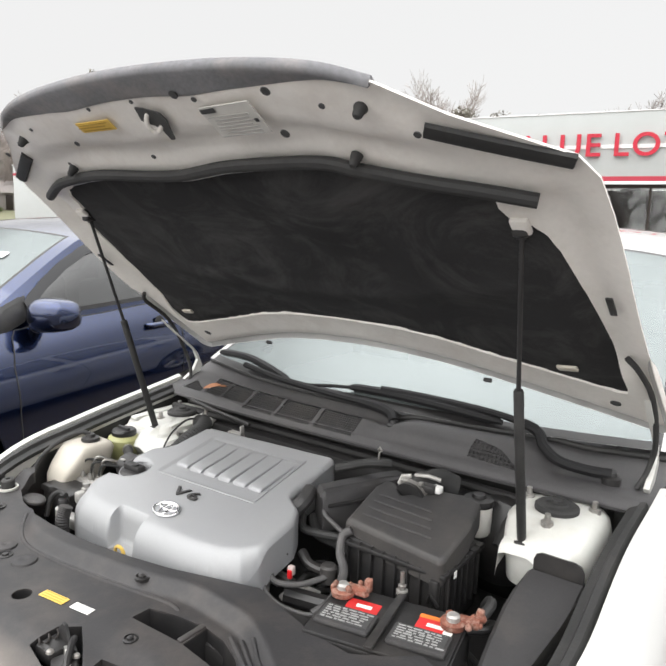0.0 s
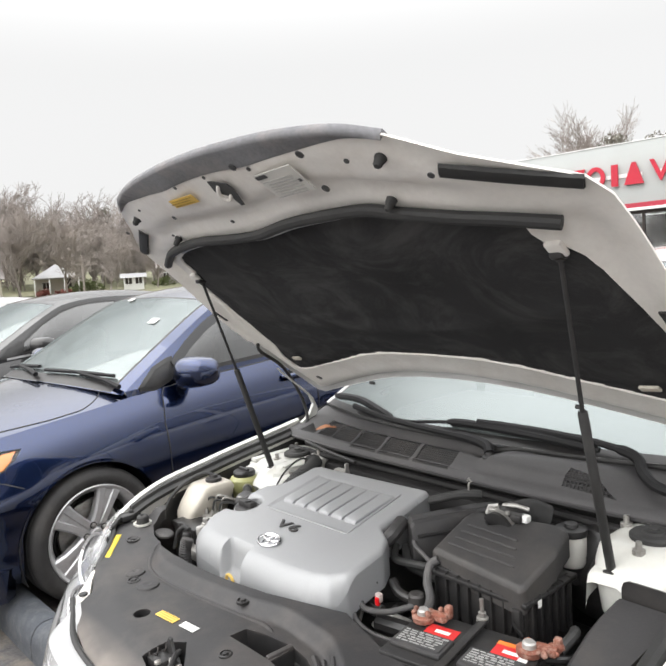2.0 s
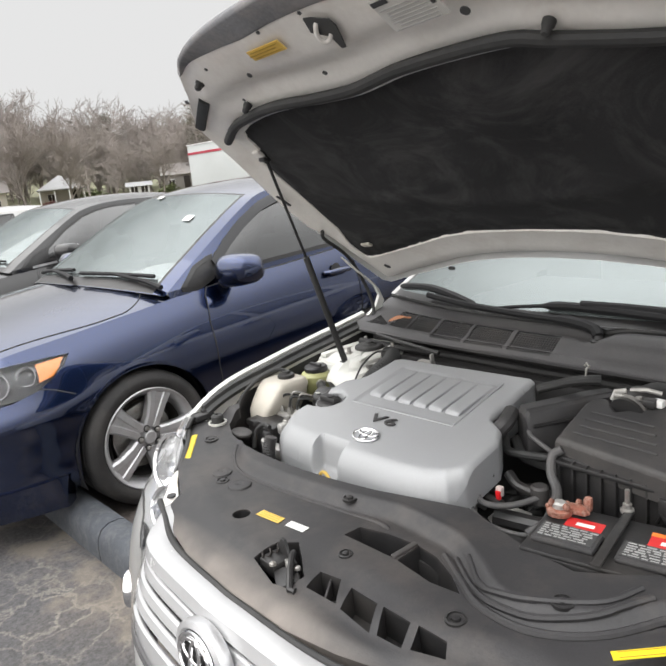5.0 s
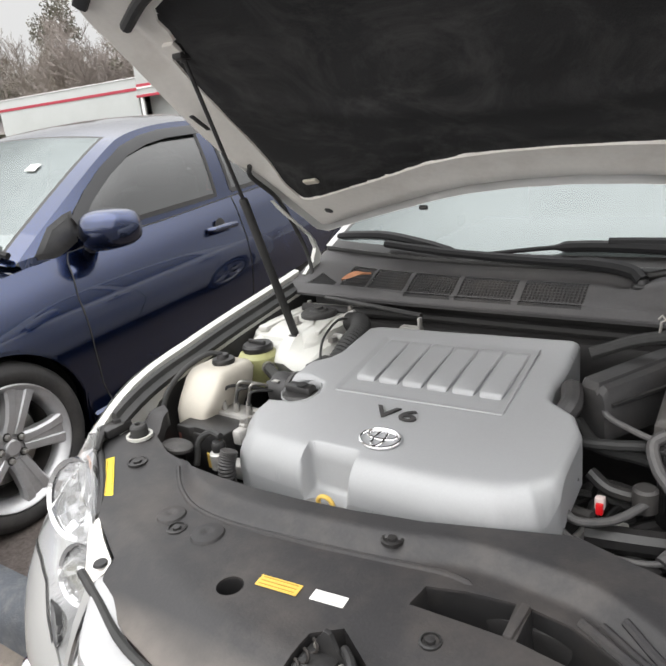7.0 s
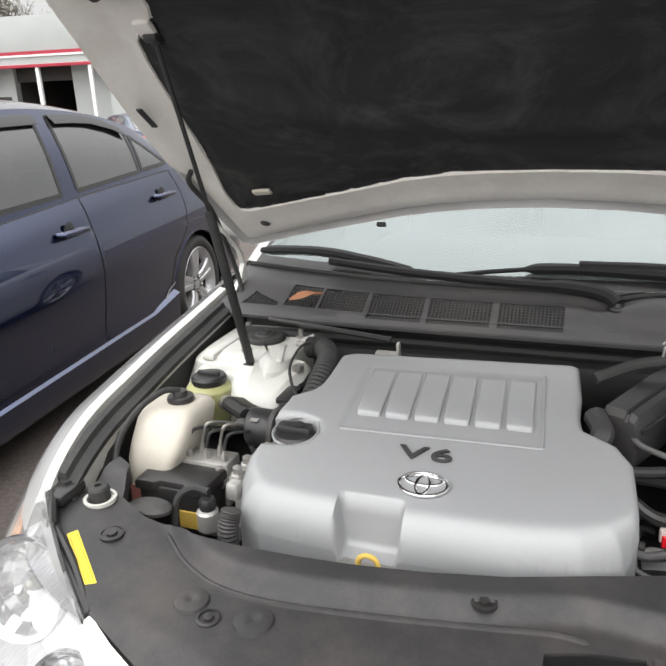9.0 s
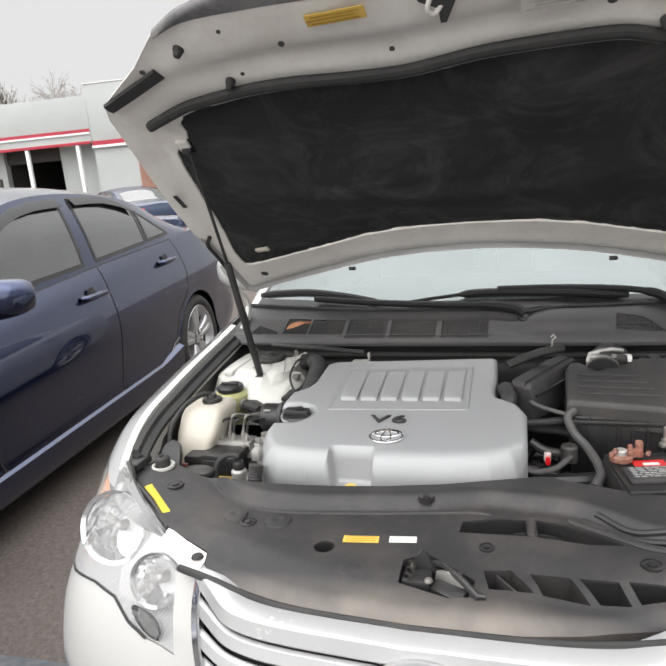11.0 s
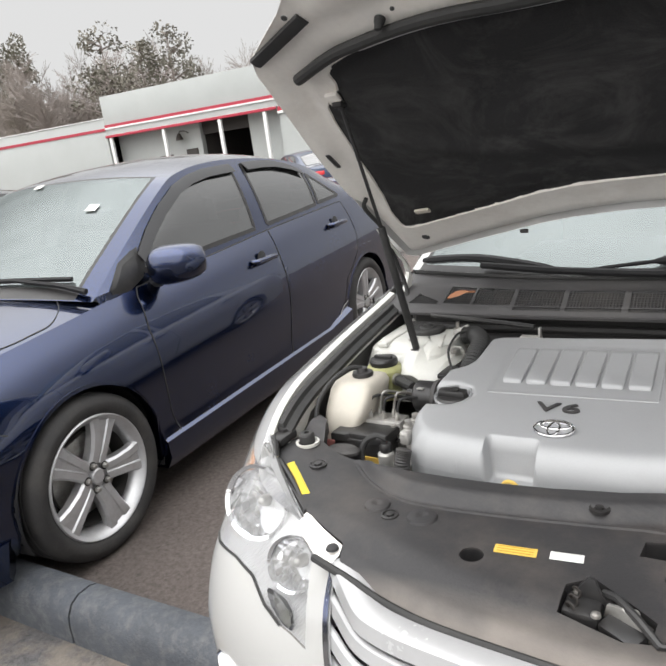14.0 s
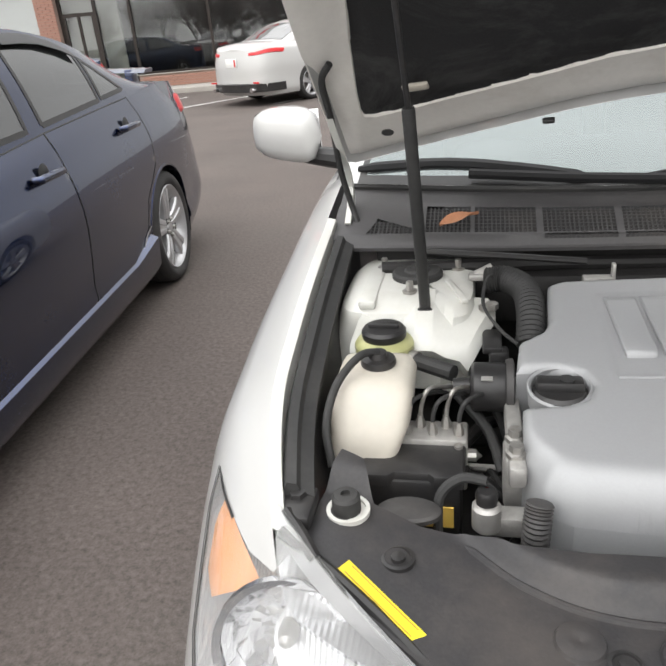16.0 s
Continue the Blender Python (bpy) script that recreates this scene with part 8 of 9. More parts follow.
LOT = asphalt("lot_asphalt", (0.096, 0.080, 0.073), (0.11, 0.10, 0.09), 0.35, 0.25, (0.10, 0.087, 0.08))
OLD = asphalt("cracked_asphalt", (0.077, 0.075, 0.077), (0.215, 0.195, 0.172), 5.4, 0.85, (0.125, 0.108, 0.095), 0.055)
on, ol = OLD.node_tree.nodes, OLD.node_tree.links
# sandy silt washed up along the kerb
silt_at, silt_y, silt_near, silt_noise, silt_sum, silt_mix = on.new("ShaderNodeTexCoord"), on.new("ShaderNodeSeparateXYZ"), on.new("ShaderNodeMapRange"), on.new("ShaderNodeTexNoise"), on.new("ShaderNodeMath"), on.new("ShaderNodeMixRGB")
silt_edge = on.new("ShaderNodeMapRange")
ol.new(silt_at.outputs["Object"], silt_y.inputs[0])
ol.new(silt_at.outputs["Object"], silt_noise.inputs["Vector"])
silt_noise.inputs["Scale"].default_value, silt_noise.inputs["Detail"].default_value, silt_noise.inputs["Roughness"].default_value = 3.2, 9.0, 0.68
ol.new(silt_y.outputs["Y"], silt_near.inputs[0])
silt_near.inputs[1].default_value, silt_near.inputs[2].default_value, silt_near.inputs[3].default_value, silt_near.inputs[4].default_value = -0.7, 0.30, -0.2, 0.16
silt_sum.operation = "ADD"
ol.new(silt_near.outputs[0], silt_sum.inputs[0])
ol.new(silt_noise.outputs["Fac"], silt_sum.inputs[1])
ol.new(silt_sum.outputs[0], silt_edge.inputs[0])
silt_edge.inputs[1].default_value, silt_edge.inputs[2].default_value, silt_edge.inputs[4].default_value = 0.61, 0.72, 0.62
ol.new(silt_edge.outputs[0], silt_mix.inputs[0])
ol.new(on["Principled BSDF"].inputs["Base Color"].links[0].from_socket, silt_mix.inputs[1])
silt_mix.inputs[2].default_value = (0.205, 0.175, 0.145, 1)
ol.new(silt_mix.outputs[0], on["Principled BSDF"].inputs["Base Color"])
KERB = mat("painted_kerb", (0.060, 0.066, 0.077), 0.65, var=0.3, scale=9, fine=110, bump=0.5, dirt=(0.17, 0.168, 0.165), dirt_amt=0.5, dirt_scale=26)


def kerb_y(x):
    return 0.315 + 0.055 * (x + 1.85)


rows, cols = [], []
ys = [-300, -60, -20, -8, -4, -2.5, -1.6, -1.0, -0.6, -0.3, -0.1, 0.0]
verts, faces = [], []
xs = [-400, -120, -50, -20, -8, -4, -3, -2, -1, 0, 1, 2, 4, 8, 20, 50, 150, 400]
for j, y in enumerate(ys):
    for x in xs:
        verts.append((x, y if y < -0.05 else kerb_y(max(min(x, 60), -60)) + 0.03, -0.02 if y > -200 else -0.02))
for j in range(len(ys) - 1):
    for i in range(len(xs) - 1):
        a = j * len(xs) + i
        faces.append((a, a + 1, a + 1 + len(xs), a + len(xs)))
tagged(build("pavement", verts, faces, OLD, flat=True), "old grey asphalt, cracked all over and stained", "pavement", kind="structure")
verts, faces = [], []
ys = [0, 1.5, 4, 8, 14, 20, 40, 90, 200, 600]
for j, y in enumerate(ys):
    for x in xs:
        verts.append((x, kerb_y(max(min(x, 60), -60)) + 0.10 if j == 0 else max(y, kerb_y(max(min(x, 60), -60)) + 0.2), 0.0))
for j in range(len(ys) - 1):
    for i in range(len(xs) - 1):
        a = j * len(xs) + i
        faces.append((a, a + 1, a + 1 + len(xs), a + len(xs)))
tagged(build("ground", verts, faces, LOT, flat=True), "dark brown-grey asphalt of the car lot", "ground", kind="structure")
# kerb laid in lengths
prof = [(0.0, -0.06), (0.0, 0.045), (0.006, 0.08), (0.025, 0.112), (0.055, 0.128), (0.10, 0.130), (0.125, 0.122), (0.138, 0.10), (0.142, -0.06)]
kerb = thing("kerb", "continuous rounded concrete kerb painted dark grey, scuffed", "kerb")
kerb["kind"] = "structure"
edges = [-16.6 + 2.5 * i for i in range(15)]
edges = [e if abs(e + 1.6) > 1.25 else -1.613 for e in edges]
for a, b in zip(edges, edges[1:]):
    rings = []
    for x in np.linspace(a + 0.004, b - 0.004, 6):
        q = noise.noise((x * 2.3, 1.1, 0)) * 0.004
        rings.append([(x, kerb_y(x) + y + q, z + q * 0.6) for y, z in prof])
    part("kerb_stone", Geo().loft([r[::-1] for r in rings]), KERB, kerb)


# ---- the car dealer's building ----
STUCCO = mat("grey_green_stucco", (0.43, 0.45, 0.442), 0.8, var=0.05, scale=1.1, fine=60, bump=0.12, dirt=(0.36, 0.37, 0.355), dirt_amt=0.25, dirt_scale=0.7)
TRIMW = mat("white_trim_paint", (0.78, 0.78, 0.77), 0.5, var=0.04, bump=0.02)
SIGNRED = mat("sign_red", (0.46, 0.008, 0.03), 0.45, var=0.06, scale=2, bump=0.0)
STRIPE = mat("stripe_red", (0.40, 0.03, 0.055), 0.6, var=0.08, scale=2, bump=0.02)
BRICK = mat("red_brick", (0.34, 0.19, 0.145), 0.85, var=0.3, scale=5, fine=70, bump=0.4, dirt=(0.24, 0.12, 0.09), dirt_amt=0.5, dirt_scale=8)
MORTAR = mat("mortar", (0.33, 0.245, 0.205), 0.9, var=0.1, bump=0.3)
BRONZE = mat("dark_bronze_frame", (0.035, 0.028, 0.024), 0.4, metal=0.4, var=0.15, bump=0.02)
CREAM = mat("cream_blind", (0.56, 0.54, 0.47), 0.8, var=0.05, bump=0.05)
# the shade of the rooms is put into this dark colour
DIM = mat("shade_toned_wall", (0.055, 0.05, 0.047), 0.8, var=0.25, scale=0.8, bump=0.03)
CONCRETE = mat("walk_concrete", (0.34, 0.32, 0.29), 0.85, var=0.14, scale=2, bump=0.3)
LINEW = mat("road_paint", (0.62, 0.62, 0.60), 0.7, var=0.2, scale=7, bump=0.1, dirt=(0.2, 0.18, 0.17), dirt_amt=0.7, dirt_scale=9)
SHOPGLASS = glass("shop_window_glass", (0.75, 0.77, 0.77))
TUBELIGHT = bpy.data.materials.new("lit_tube")
TUBELIGHT.use_nodes = True
TUBELIGHT.node_tree.nodes["Principled BSDF"].inputs["Emission Color"].default_value = (1, 0.97, 0.92, 1)
TUBELIGHT.node_tree.nodes["Principled BSDF"].inputs["Emission Strength"].default_value = 1.6

FM = Matrix.Translation((-13.37, 17.4, 0)) @ Matrix.Rotation(math.atan(0.15), 4, "Z")


def fu(x):
    return (x + 13.37) * math.sqrt(1 + 0.15**2)


def fbox(g, x0, x1, f0, f1, z0, z1, bev=0.0):
    """A block along the front: between two plan x, two distances in front of the facade, two heights."""
    a, b = fu(x0), fu(x1)
    return g.box(((a + b) / 2, -(f0 + f1) / 2, (z0 + z1) / 2), (b - a, f1 - f0, z1 - z0), bev, FM)


def setting(name, g, material, label, category):
    return tagged(build(name, g.v, g.f, material), label, category, kind="structure")


XR = -1.55
setting("wall_front", fbox(Geo(), -13.37, XR, -0.35, 0.0, 2.74, 4.60, 0.01), STUCCO, "pale grey-green stucco fascia over the showroom windows", "wall")
g = fbox(Geo(), -13.37, -11.98, -0.35, -0.06, 0.0, 2.74)
fbox(g, -13.37, -13.07, -14, -0.35, 0.0, 4.60)
setting("wall_west", g, STUCCO, "plain grey-green stucco wall beside the brick pier", "wall")
setting("wall_east", fbox(Geo(), XR - 0.3, XR, -14, -0.35, 0, 4.6), STUCCO, "plain grey-green stucco end wall", "wall")
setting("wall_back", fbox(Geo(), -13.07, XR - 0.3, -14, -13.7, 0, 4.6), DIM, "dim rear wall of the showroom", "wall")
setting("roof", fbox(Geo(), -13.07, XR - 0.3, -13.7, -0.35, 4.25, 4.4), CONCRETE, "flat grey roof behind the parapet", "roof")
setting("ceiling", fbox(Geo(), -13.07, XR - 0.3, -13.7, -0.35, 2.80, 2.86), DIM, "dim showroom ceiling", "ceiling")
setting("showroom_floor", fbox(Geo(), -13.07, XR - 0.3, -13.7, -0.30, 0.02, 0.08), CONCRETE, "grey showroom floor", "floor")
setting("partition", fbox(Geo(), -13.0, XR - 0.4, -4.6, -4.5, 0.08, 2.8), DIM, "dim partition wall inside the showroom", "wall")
setting("coping", fbox(Geo(), -13.39, XR + 0.02, -0.37, 0.02, 4.60, 4.625, 0.005), TRIMW, "thin pale metal coping on the parapet", "trim")
setting("stripe", fbox(Geo(), -13.37, XR, 0.0, 0.022, 2.80, 2.93), STRIPE, "red painted band along the fascia", "trim")
setting("fascia_trim", fbox(Geo(), -13.38, XR, -0.02, 0.035, 2.72, 2.80, 0.008), TRIMW, "white strip under the red band", "trim")

# shop front
shop = thing("shop_front", "dark bronze shop window with tall panes over low brickwork", "shop window")
shop["kind"] = "structure"
post_x = [-11.40, -10.46, -9.52, -7.42, -5.30, -3.05, -1.7]
part("head_rail", fbox(Geo(), -11.43, -1.67, -0.31, -0.23, 2.64, 2.74), BRONZE, shop)
part("sill_rail", fbox(Geo(), -9.55, -1.67, -0.31, -0.21, 0.47, 0.53), BRONZE, shop)
for i, x in enumerate(post_x):
    part("mullion", fbox(Geo(), x - 0.035, x + 0.035, -0.32, -0.21, 0.08 if i < 3 else 0.53, 2.64), BRONZE, shop)
for a, b in zip(post_x, post_x[1:]):
    low = 0.1 if b < -9 else 0.53
    p = part("pane", fbox(Geo(), a + 0.036, b - 0.036, -0.272, -0.266, low, 2.64), SHOPGLASS, shop)
    p.visible_shadow = False
door = part("door", fbox(fbox(Geo(), -11.36, -11.29, -0.31, -0.22, 0.1, 2.05), -10.57, -10.50, -0.31, -0.22, 0.1, 2.05), BRONZE, shop, "narrow-framed glass door")
part("transom", fbox(Geo(), -11.36, -10.50, -0.31, -0.22, 2.05, 2.14), BRONZE, shop)
part("door_rail", fbox(fbox(Geo(), -11.29, -10.57, -0.305, -0.225, 0.1, 0.32), -10.96, -10.90, -0.305, -0.225, 0.32, 2.05), BRONZE, door)
for a, b in ((-11.55, -10.58), (-10.50, -9.93)):
    blind = setting("blind", fbox(Geo(), a, b, -0.62, -0.60, 0.25, 2.62), CREAM, "plain cream blind hanging behind the glass", "blind")
pier = thing("brick_pier", "square pier of weathered red brick at the window's end", "pier")
pier["kind"] = "structure"
part("core", fbox(Geo(), -11.965, -11.44, -0.35, -0.035, 0.0, 2.73), MORTAR, pier)
lowwall = thing("low_brick_wall", "low red brick wall under the shop windows", "wall")
lowwall["kind"] = "structure"
part("core", fbox(Geo(), -9.55, -1.56, -0.34, -0.12, 0.0, 0.455), MORTAR, lowwall)
part("brick_sill", fbox(Geo(), -9.57, -1.56, -0.35, -0.075, 0.455, 0.475, 0.004), CONCRETE, lowwall)
setting("walk", fbox(Geo(), -13.4, XR, -0.3, 1.15, -0.1, 0.13, 0.015), CONCRETE, "raised concrete walk along the shop front", "pavement")

# ceiling lights inside
for u, v in ((-9.2, -1.6), (-6.2, -1.6), (-3.2, -1.6), (-7.7, -3.2), (-4.7, -3.2), (-2.6, -3.2)):
    cl = thing("ceiling_light", "long lit tube light under the showroom ceiling", "light", "showroom ceiling lights")
    part("frame", fbox(Geo(), u - 0.65, u + 0.65, v - 0.09, v + 0.09, 2.76, 2.80), TRIMW, cl)
    part("diffuser", fbox(Geo(), u - 0.62, u + 0.62, v - 0.06, v + 0.06, 2.745, 2.76), TUBELIGHT, cl)

# sign: red shapes, then two words
sign = thing("sign", "red raised wall sign on pale rail above the shop windows", "sign")
part("sign_rail", fbox(fbox(Geo(), -10.3, -7.35, 0.0, 0.035, 3.66, 3.76), -6.9, -2.4, 0.0, 0.035, 3.66, 3.76), TRIMW, sign)


def shape(name, pts, z0=0.05, z1=0.11, hole=None):
    """A flat raised shape standing on the wall, from an outline in (along, height)."""
    g = Geo()
    if hole:
        n = len(pts)
        rings = [[(p[0], -z0, p[1]) for p in pts], [(p[0], -z1, p[1]) for p in pts], [(p[0], -z1, p[1]) for p in hole], [(p[0], -z0, p[1]) for p in hole]]
        g.loft([r + r[:1] for r in rings] + [rings[0] + rings[0][:1]], closed=False, caps=False, m=FM)
    else:
        g.add([(p[0], -z0, p[1]) for p in pts] + [(p[0], -z1, p[1]) for p in pts], [tuple(range(len(pts)))[::-1], tuple(range(len(pts), 2 * len(pts)))] + [(i, (i + 1) % len(pts), (i + 1) % len(pts) + len(pts), i + len(pts)) for i in range(len(pts))], FM)
    return part(name, g, SIGNRED, sign)


def oval(u, z, a, b, n=28):
    return [(u + a * math.cos(2 * math.pi * i / n), z + b * math.sin(2 * math.pi * i / n)) for i in range(n)]


zb, zt = 3.44, 4.04
for x, kind in ((-10.25, "bar"), (-9.66, "ring"), (-9.12, "down"), (-8.58, "ring"), (-8.06, "bar"), (-7.55, "up")):
    u = fu(x)
    if kind == "bar":
        shape("red_shape", [(u - 0.09, zb), (u + 0.09, zb), (u + 0.09, zt), (u - 0.09, zt)])
    elif kind == "ring":
        shape("red_shape", oval(u, (zb + zt) / 2, 0.27, 0.31), hole=oval(u, (zb + zt) / 2, 0.15, 0.19))
    elif kind == "down":
        shape("red_shape", [(u - 0.05, zb), (u + 0.05, zb), (u + 0.25, zt), (u - 0.25, zt)])
    else:
        shape("red_shape", [(u - 0.26, zb), (u + 0.26, zb), (u + 0.05, zt), (u - 0.05, zt)])
for word, x, wide in (("VALUE", -5.73, 1.05), ("LOT", -3.20, 1.02)):
    lettering(word, 0.84, 0.03, FM @ Matrix.Translation((fu(x), -0.08, 3.715)) @ Matrix.Rotation(math.pi / 2, 4, "X") @ Matrix.Diagonal((wide, 1, 1, 1)), SIGNRED, sign, "sign_letters")
cam_w = thing("security_camera", "small white security camera on the red band", "camera", m=FM @ Matrix.Translation((fu(-11.74), -0.02, 3.0)))
part("bracket", Geo().box((0, -0.02, 0), (0.06, 0.06, 0.08), 0.01), TRIMW, cam_w)
part("housing", Geo().tube([(0, -0.03, 0.04), (0.03, -0.2, 0.05)], 0.05, 12), TRIMW, cam_w)

# service wing
setting("wing_wall", fbox(Geo(), -20.5, -13.38, -0.3, -0.01, 2.96, 4.30, 0.01), STUCCO, "grey-green stucco parapet of the service wing", "wall")
setting("wing_stripe", fbox(Geo(), -20.5, -13.40, -0.01, 0.012, 3.22, 3.32), STRIPE, "red painted band on the service wing", "trim")
setting("wing_trim", fbox(Geo(), -20.5, -13.40, -0.01, 0.03, 3.16, 3.22, 0.005), TRIMW, "white strip under the upper red band", "trim")
canopy = thing("canopy", "flat canopy with a red edge over the service bay", "canopy")
canopy["kind"] = "structure"
part("slab", fbox(Geo(), -20.5, -13.40, -0.6, 0.06, 2.92, 2.955), TRIMW, canopy)
part("red_edge", fbox(Geo(), -20.5, -13.39, 0.06, 0.085, 2.86, 2.95, 0.005), STRIPE, canopy)
for x in (-13.86, -15.59, -17.93, -20.3):
    part("post", fbox(Geo(), x - 0.055, x + 0.055, -0.05, 0.06, 0.0, 2.92, 0.008), TRIMW, canopy)
g = fbox(Geo(), -20.5, -16.85, -0.85, -0.6, 0, 2.92)
fbox(g, -14.85, -13.37, -0.85, -0.6, 0, 2.92)
setting("bay_wall", g, STUCCO, "grey-green stucco wall round the service bay door", "wall")
# walls in the dark tone carry the bay's inner shade
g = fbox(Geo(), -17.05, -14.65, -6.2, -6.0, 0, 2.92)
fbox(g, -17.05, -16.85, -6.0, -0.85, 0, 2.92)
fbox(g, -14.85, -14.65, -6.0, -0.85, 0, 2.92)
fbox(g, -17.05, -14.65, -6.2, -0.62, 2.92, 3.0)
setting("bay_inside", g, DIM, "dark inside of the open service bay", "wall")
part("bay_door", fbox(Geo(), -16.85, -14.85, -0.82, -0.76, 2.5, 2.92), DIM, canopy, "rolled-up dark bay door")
for x, z, w, h in ((-17.3, 1.93, 0.5, 0.3), (-18.45, 1.85, 0.6, 0.25)):
    nb = thing("notice_board", "small dark notice board on the bay wall", "notice board")
    part("frame", fbox(Geo(), x - w / 2, x + w / 2, -0.6, -0.57, z - h / 2, z + h / 2, 0.005), BRONZE, nb)
    part("sheet", fbox(Geo(), x - w / 2 + 0.03, x + w / 2 - 0.03, -0.57, -0.565, z - h / 2 + 0.03, z + h / 2 - 0.03), DIM, nb)
lm = FM @ Matrix.Translation((fu(-17.6), 0.6, 2.62))
wl_ = thing("wall_lamp", "brown wall lamp on a curved arm", "lamp", m=lm)
part("arm", Geo().tube([(0.25, 0, 0.0), (0.2, -0.12, 0.08), (0.05, -0.22, 0.1), (0, -0.24, 0.02)], 0.018, 8), BRONZE, wl_)
part("shade", Geo().rev([(0.05, 0.02), (0.09, -0.06), (0.14, -0.2), (0.13, -0.2), (0.06, -0.05)], 18, Matrix.Translation((0, -0.24, 0))), BRONZE, wl_, "brown bell-shaped lamp shade")
setting("wing_roof", fbox(Geo(), -20.5, -13.4, -14, -0.3, 3.9, 4.0), CONCRETE, "flat grey roof of the service wing", "roof")
setting("wing_back", fbox(Geo(), -28, -13.4, -14, -13.7, 0, 3.5), STUCCO, "plain rear wall of the service wing", "wall")
g = fbox(Geo(), -28.2, -20.5, -0.3, -0.01, 0.0, 3.55, 0.01)
fbox(g, -28.2, -27.9, -13.7, -0.3, 0, 3.55)
setting("low_wing_wall", g, STUCCO, "lower grey-green stucco end of the building", "wall")
setting("low_wing_stripe", fbox(Geo(), -28.2, -20.5, -0.01, 0.012, 3.12, 3.22), STRIPE, "red painted band on the low end", "trim")
setting("low_wing_roof", fbox(Geo(), -27.9, -20.5, -13.7, -0.3, 3.3, 3.4), CONCRETE, "flat grey roof of the low end", "roof")
setting("low_wing_coping", fbox(Geo(), -28.25, -20.5, -0.33, 0.02, 3.55, 3.58, 0.005), TRIMW, "pale coping on the low end", "trim")

# parking lines
for i in range(-3, 8):
    x, y = -6.37 + 2.62 * i, 13.28 + 0.39 * i
    d = Vector((0.53, 0.848, 0))
    n_ = Vector((0.848, -0.53, 0)) * 0.05
    a, b = Vector((x, y, 0.004)) - d * 1.0, Vector((x, y, 0.004)) + d * (3.3 if i > -3 else 2.2)
    tagged(build("parking_line", [a - n_, a + n_, b + n_, b - n_], [(0, 1, 2, 3)], LINEW, flat=True), "worn white parking line painted on the asphalt", "road marking", "parking lines before the shop", kind="structure")

# bricks of the pier and the low wall
bm_ = bmesh.new()
bmesh.ops.create_cube(bm_, size=1)
bmesh.ops.scale(bm_, vec=(0.207, 0.05, 0.061), verts=bm_.verts)
bmesh.ops.bevel(bm_, geom=list(bm_.edges), offset=0.005, segments=1, affect="EDGES")
BRICK_MESH = bpy.data.meshes.new("brick")
bm_.to_mesh(BRICK_MESH)
bm_.free()
BRICK_MESH.materials.append(BRICK)
for row in range(39):
    z = 0.036 + 0.069 * row
    for i, (x, half) in enumerate(((0.105, 0), (0.319, 0), (0.479, 1)) if row % 2 == 0 else ((0.052, 1), (0.212, 0), (0.426, 0))):
        ob = new("brick", BRICK_MESH)
        ob.parent = pier
        ob.matrix_local = FM @ Matrix.Translation((fu(-11.965) + x, 0.022 + 0.002 * ((i + row) % 3), z)) @ Matrix.Diagonal((0.49 if half else 1, 1, 1, 1))
for row in range(6):
    for i in range(37):
        z = 0.17 + 0.069 * row
        if z > 0.43:
            continue
        ob = new("brick", BRICK_MESH)
        ob.parent = lowwall
        ob.matrix_local = FM @ Matrix.Translation((fu(-9.55) + 0.105 + (0.107 if row % 2 else 0) + 0.214 * i, 0.108, z))


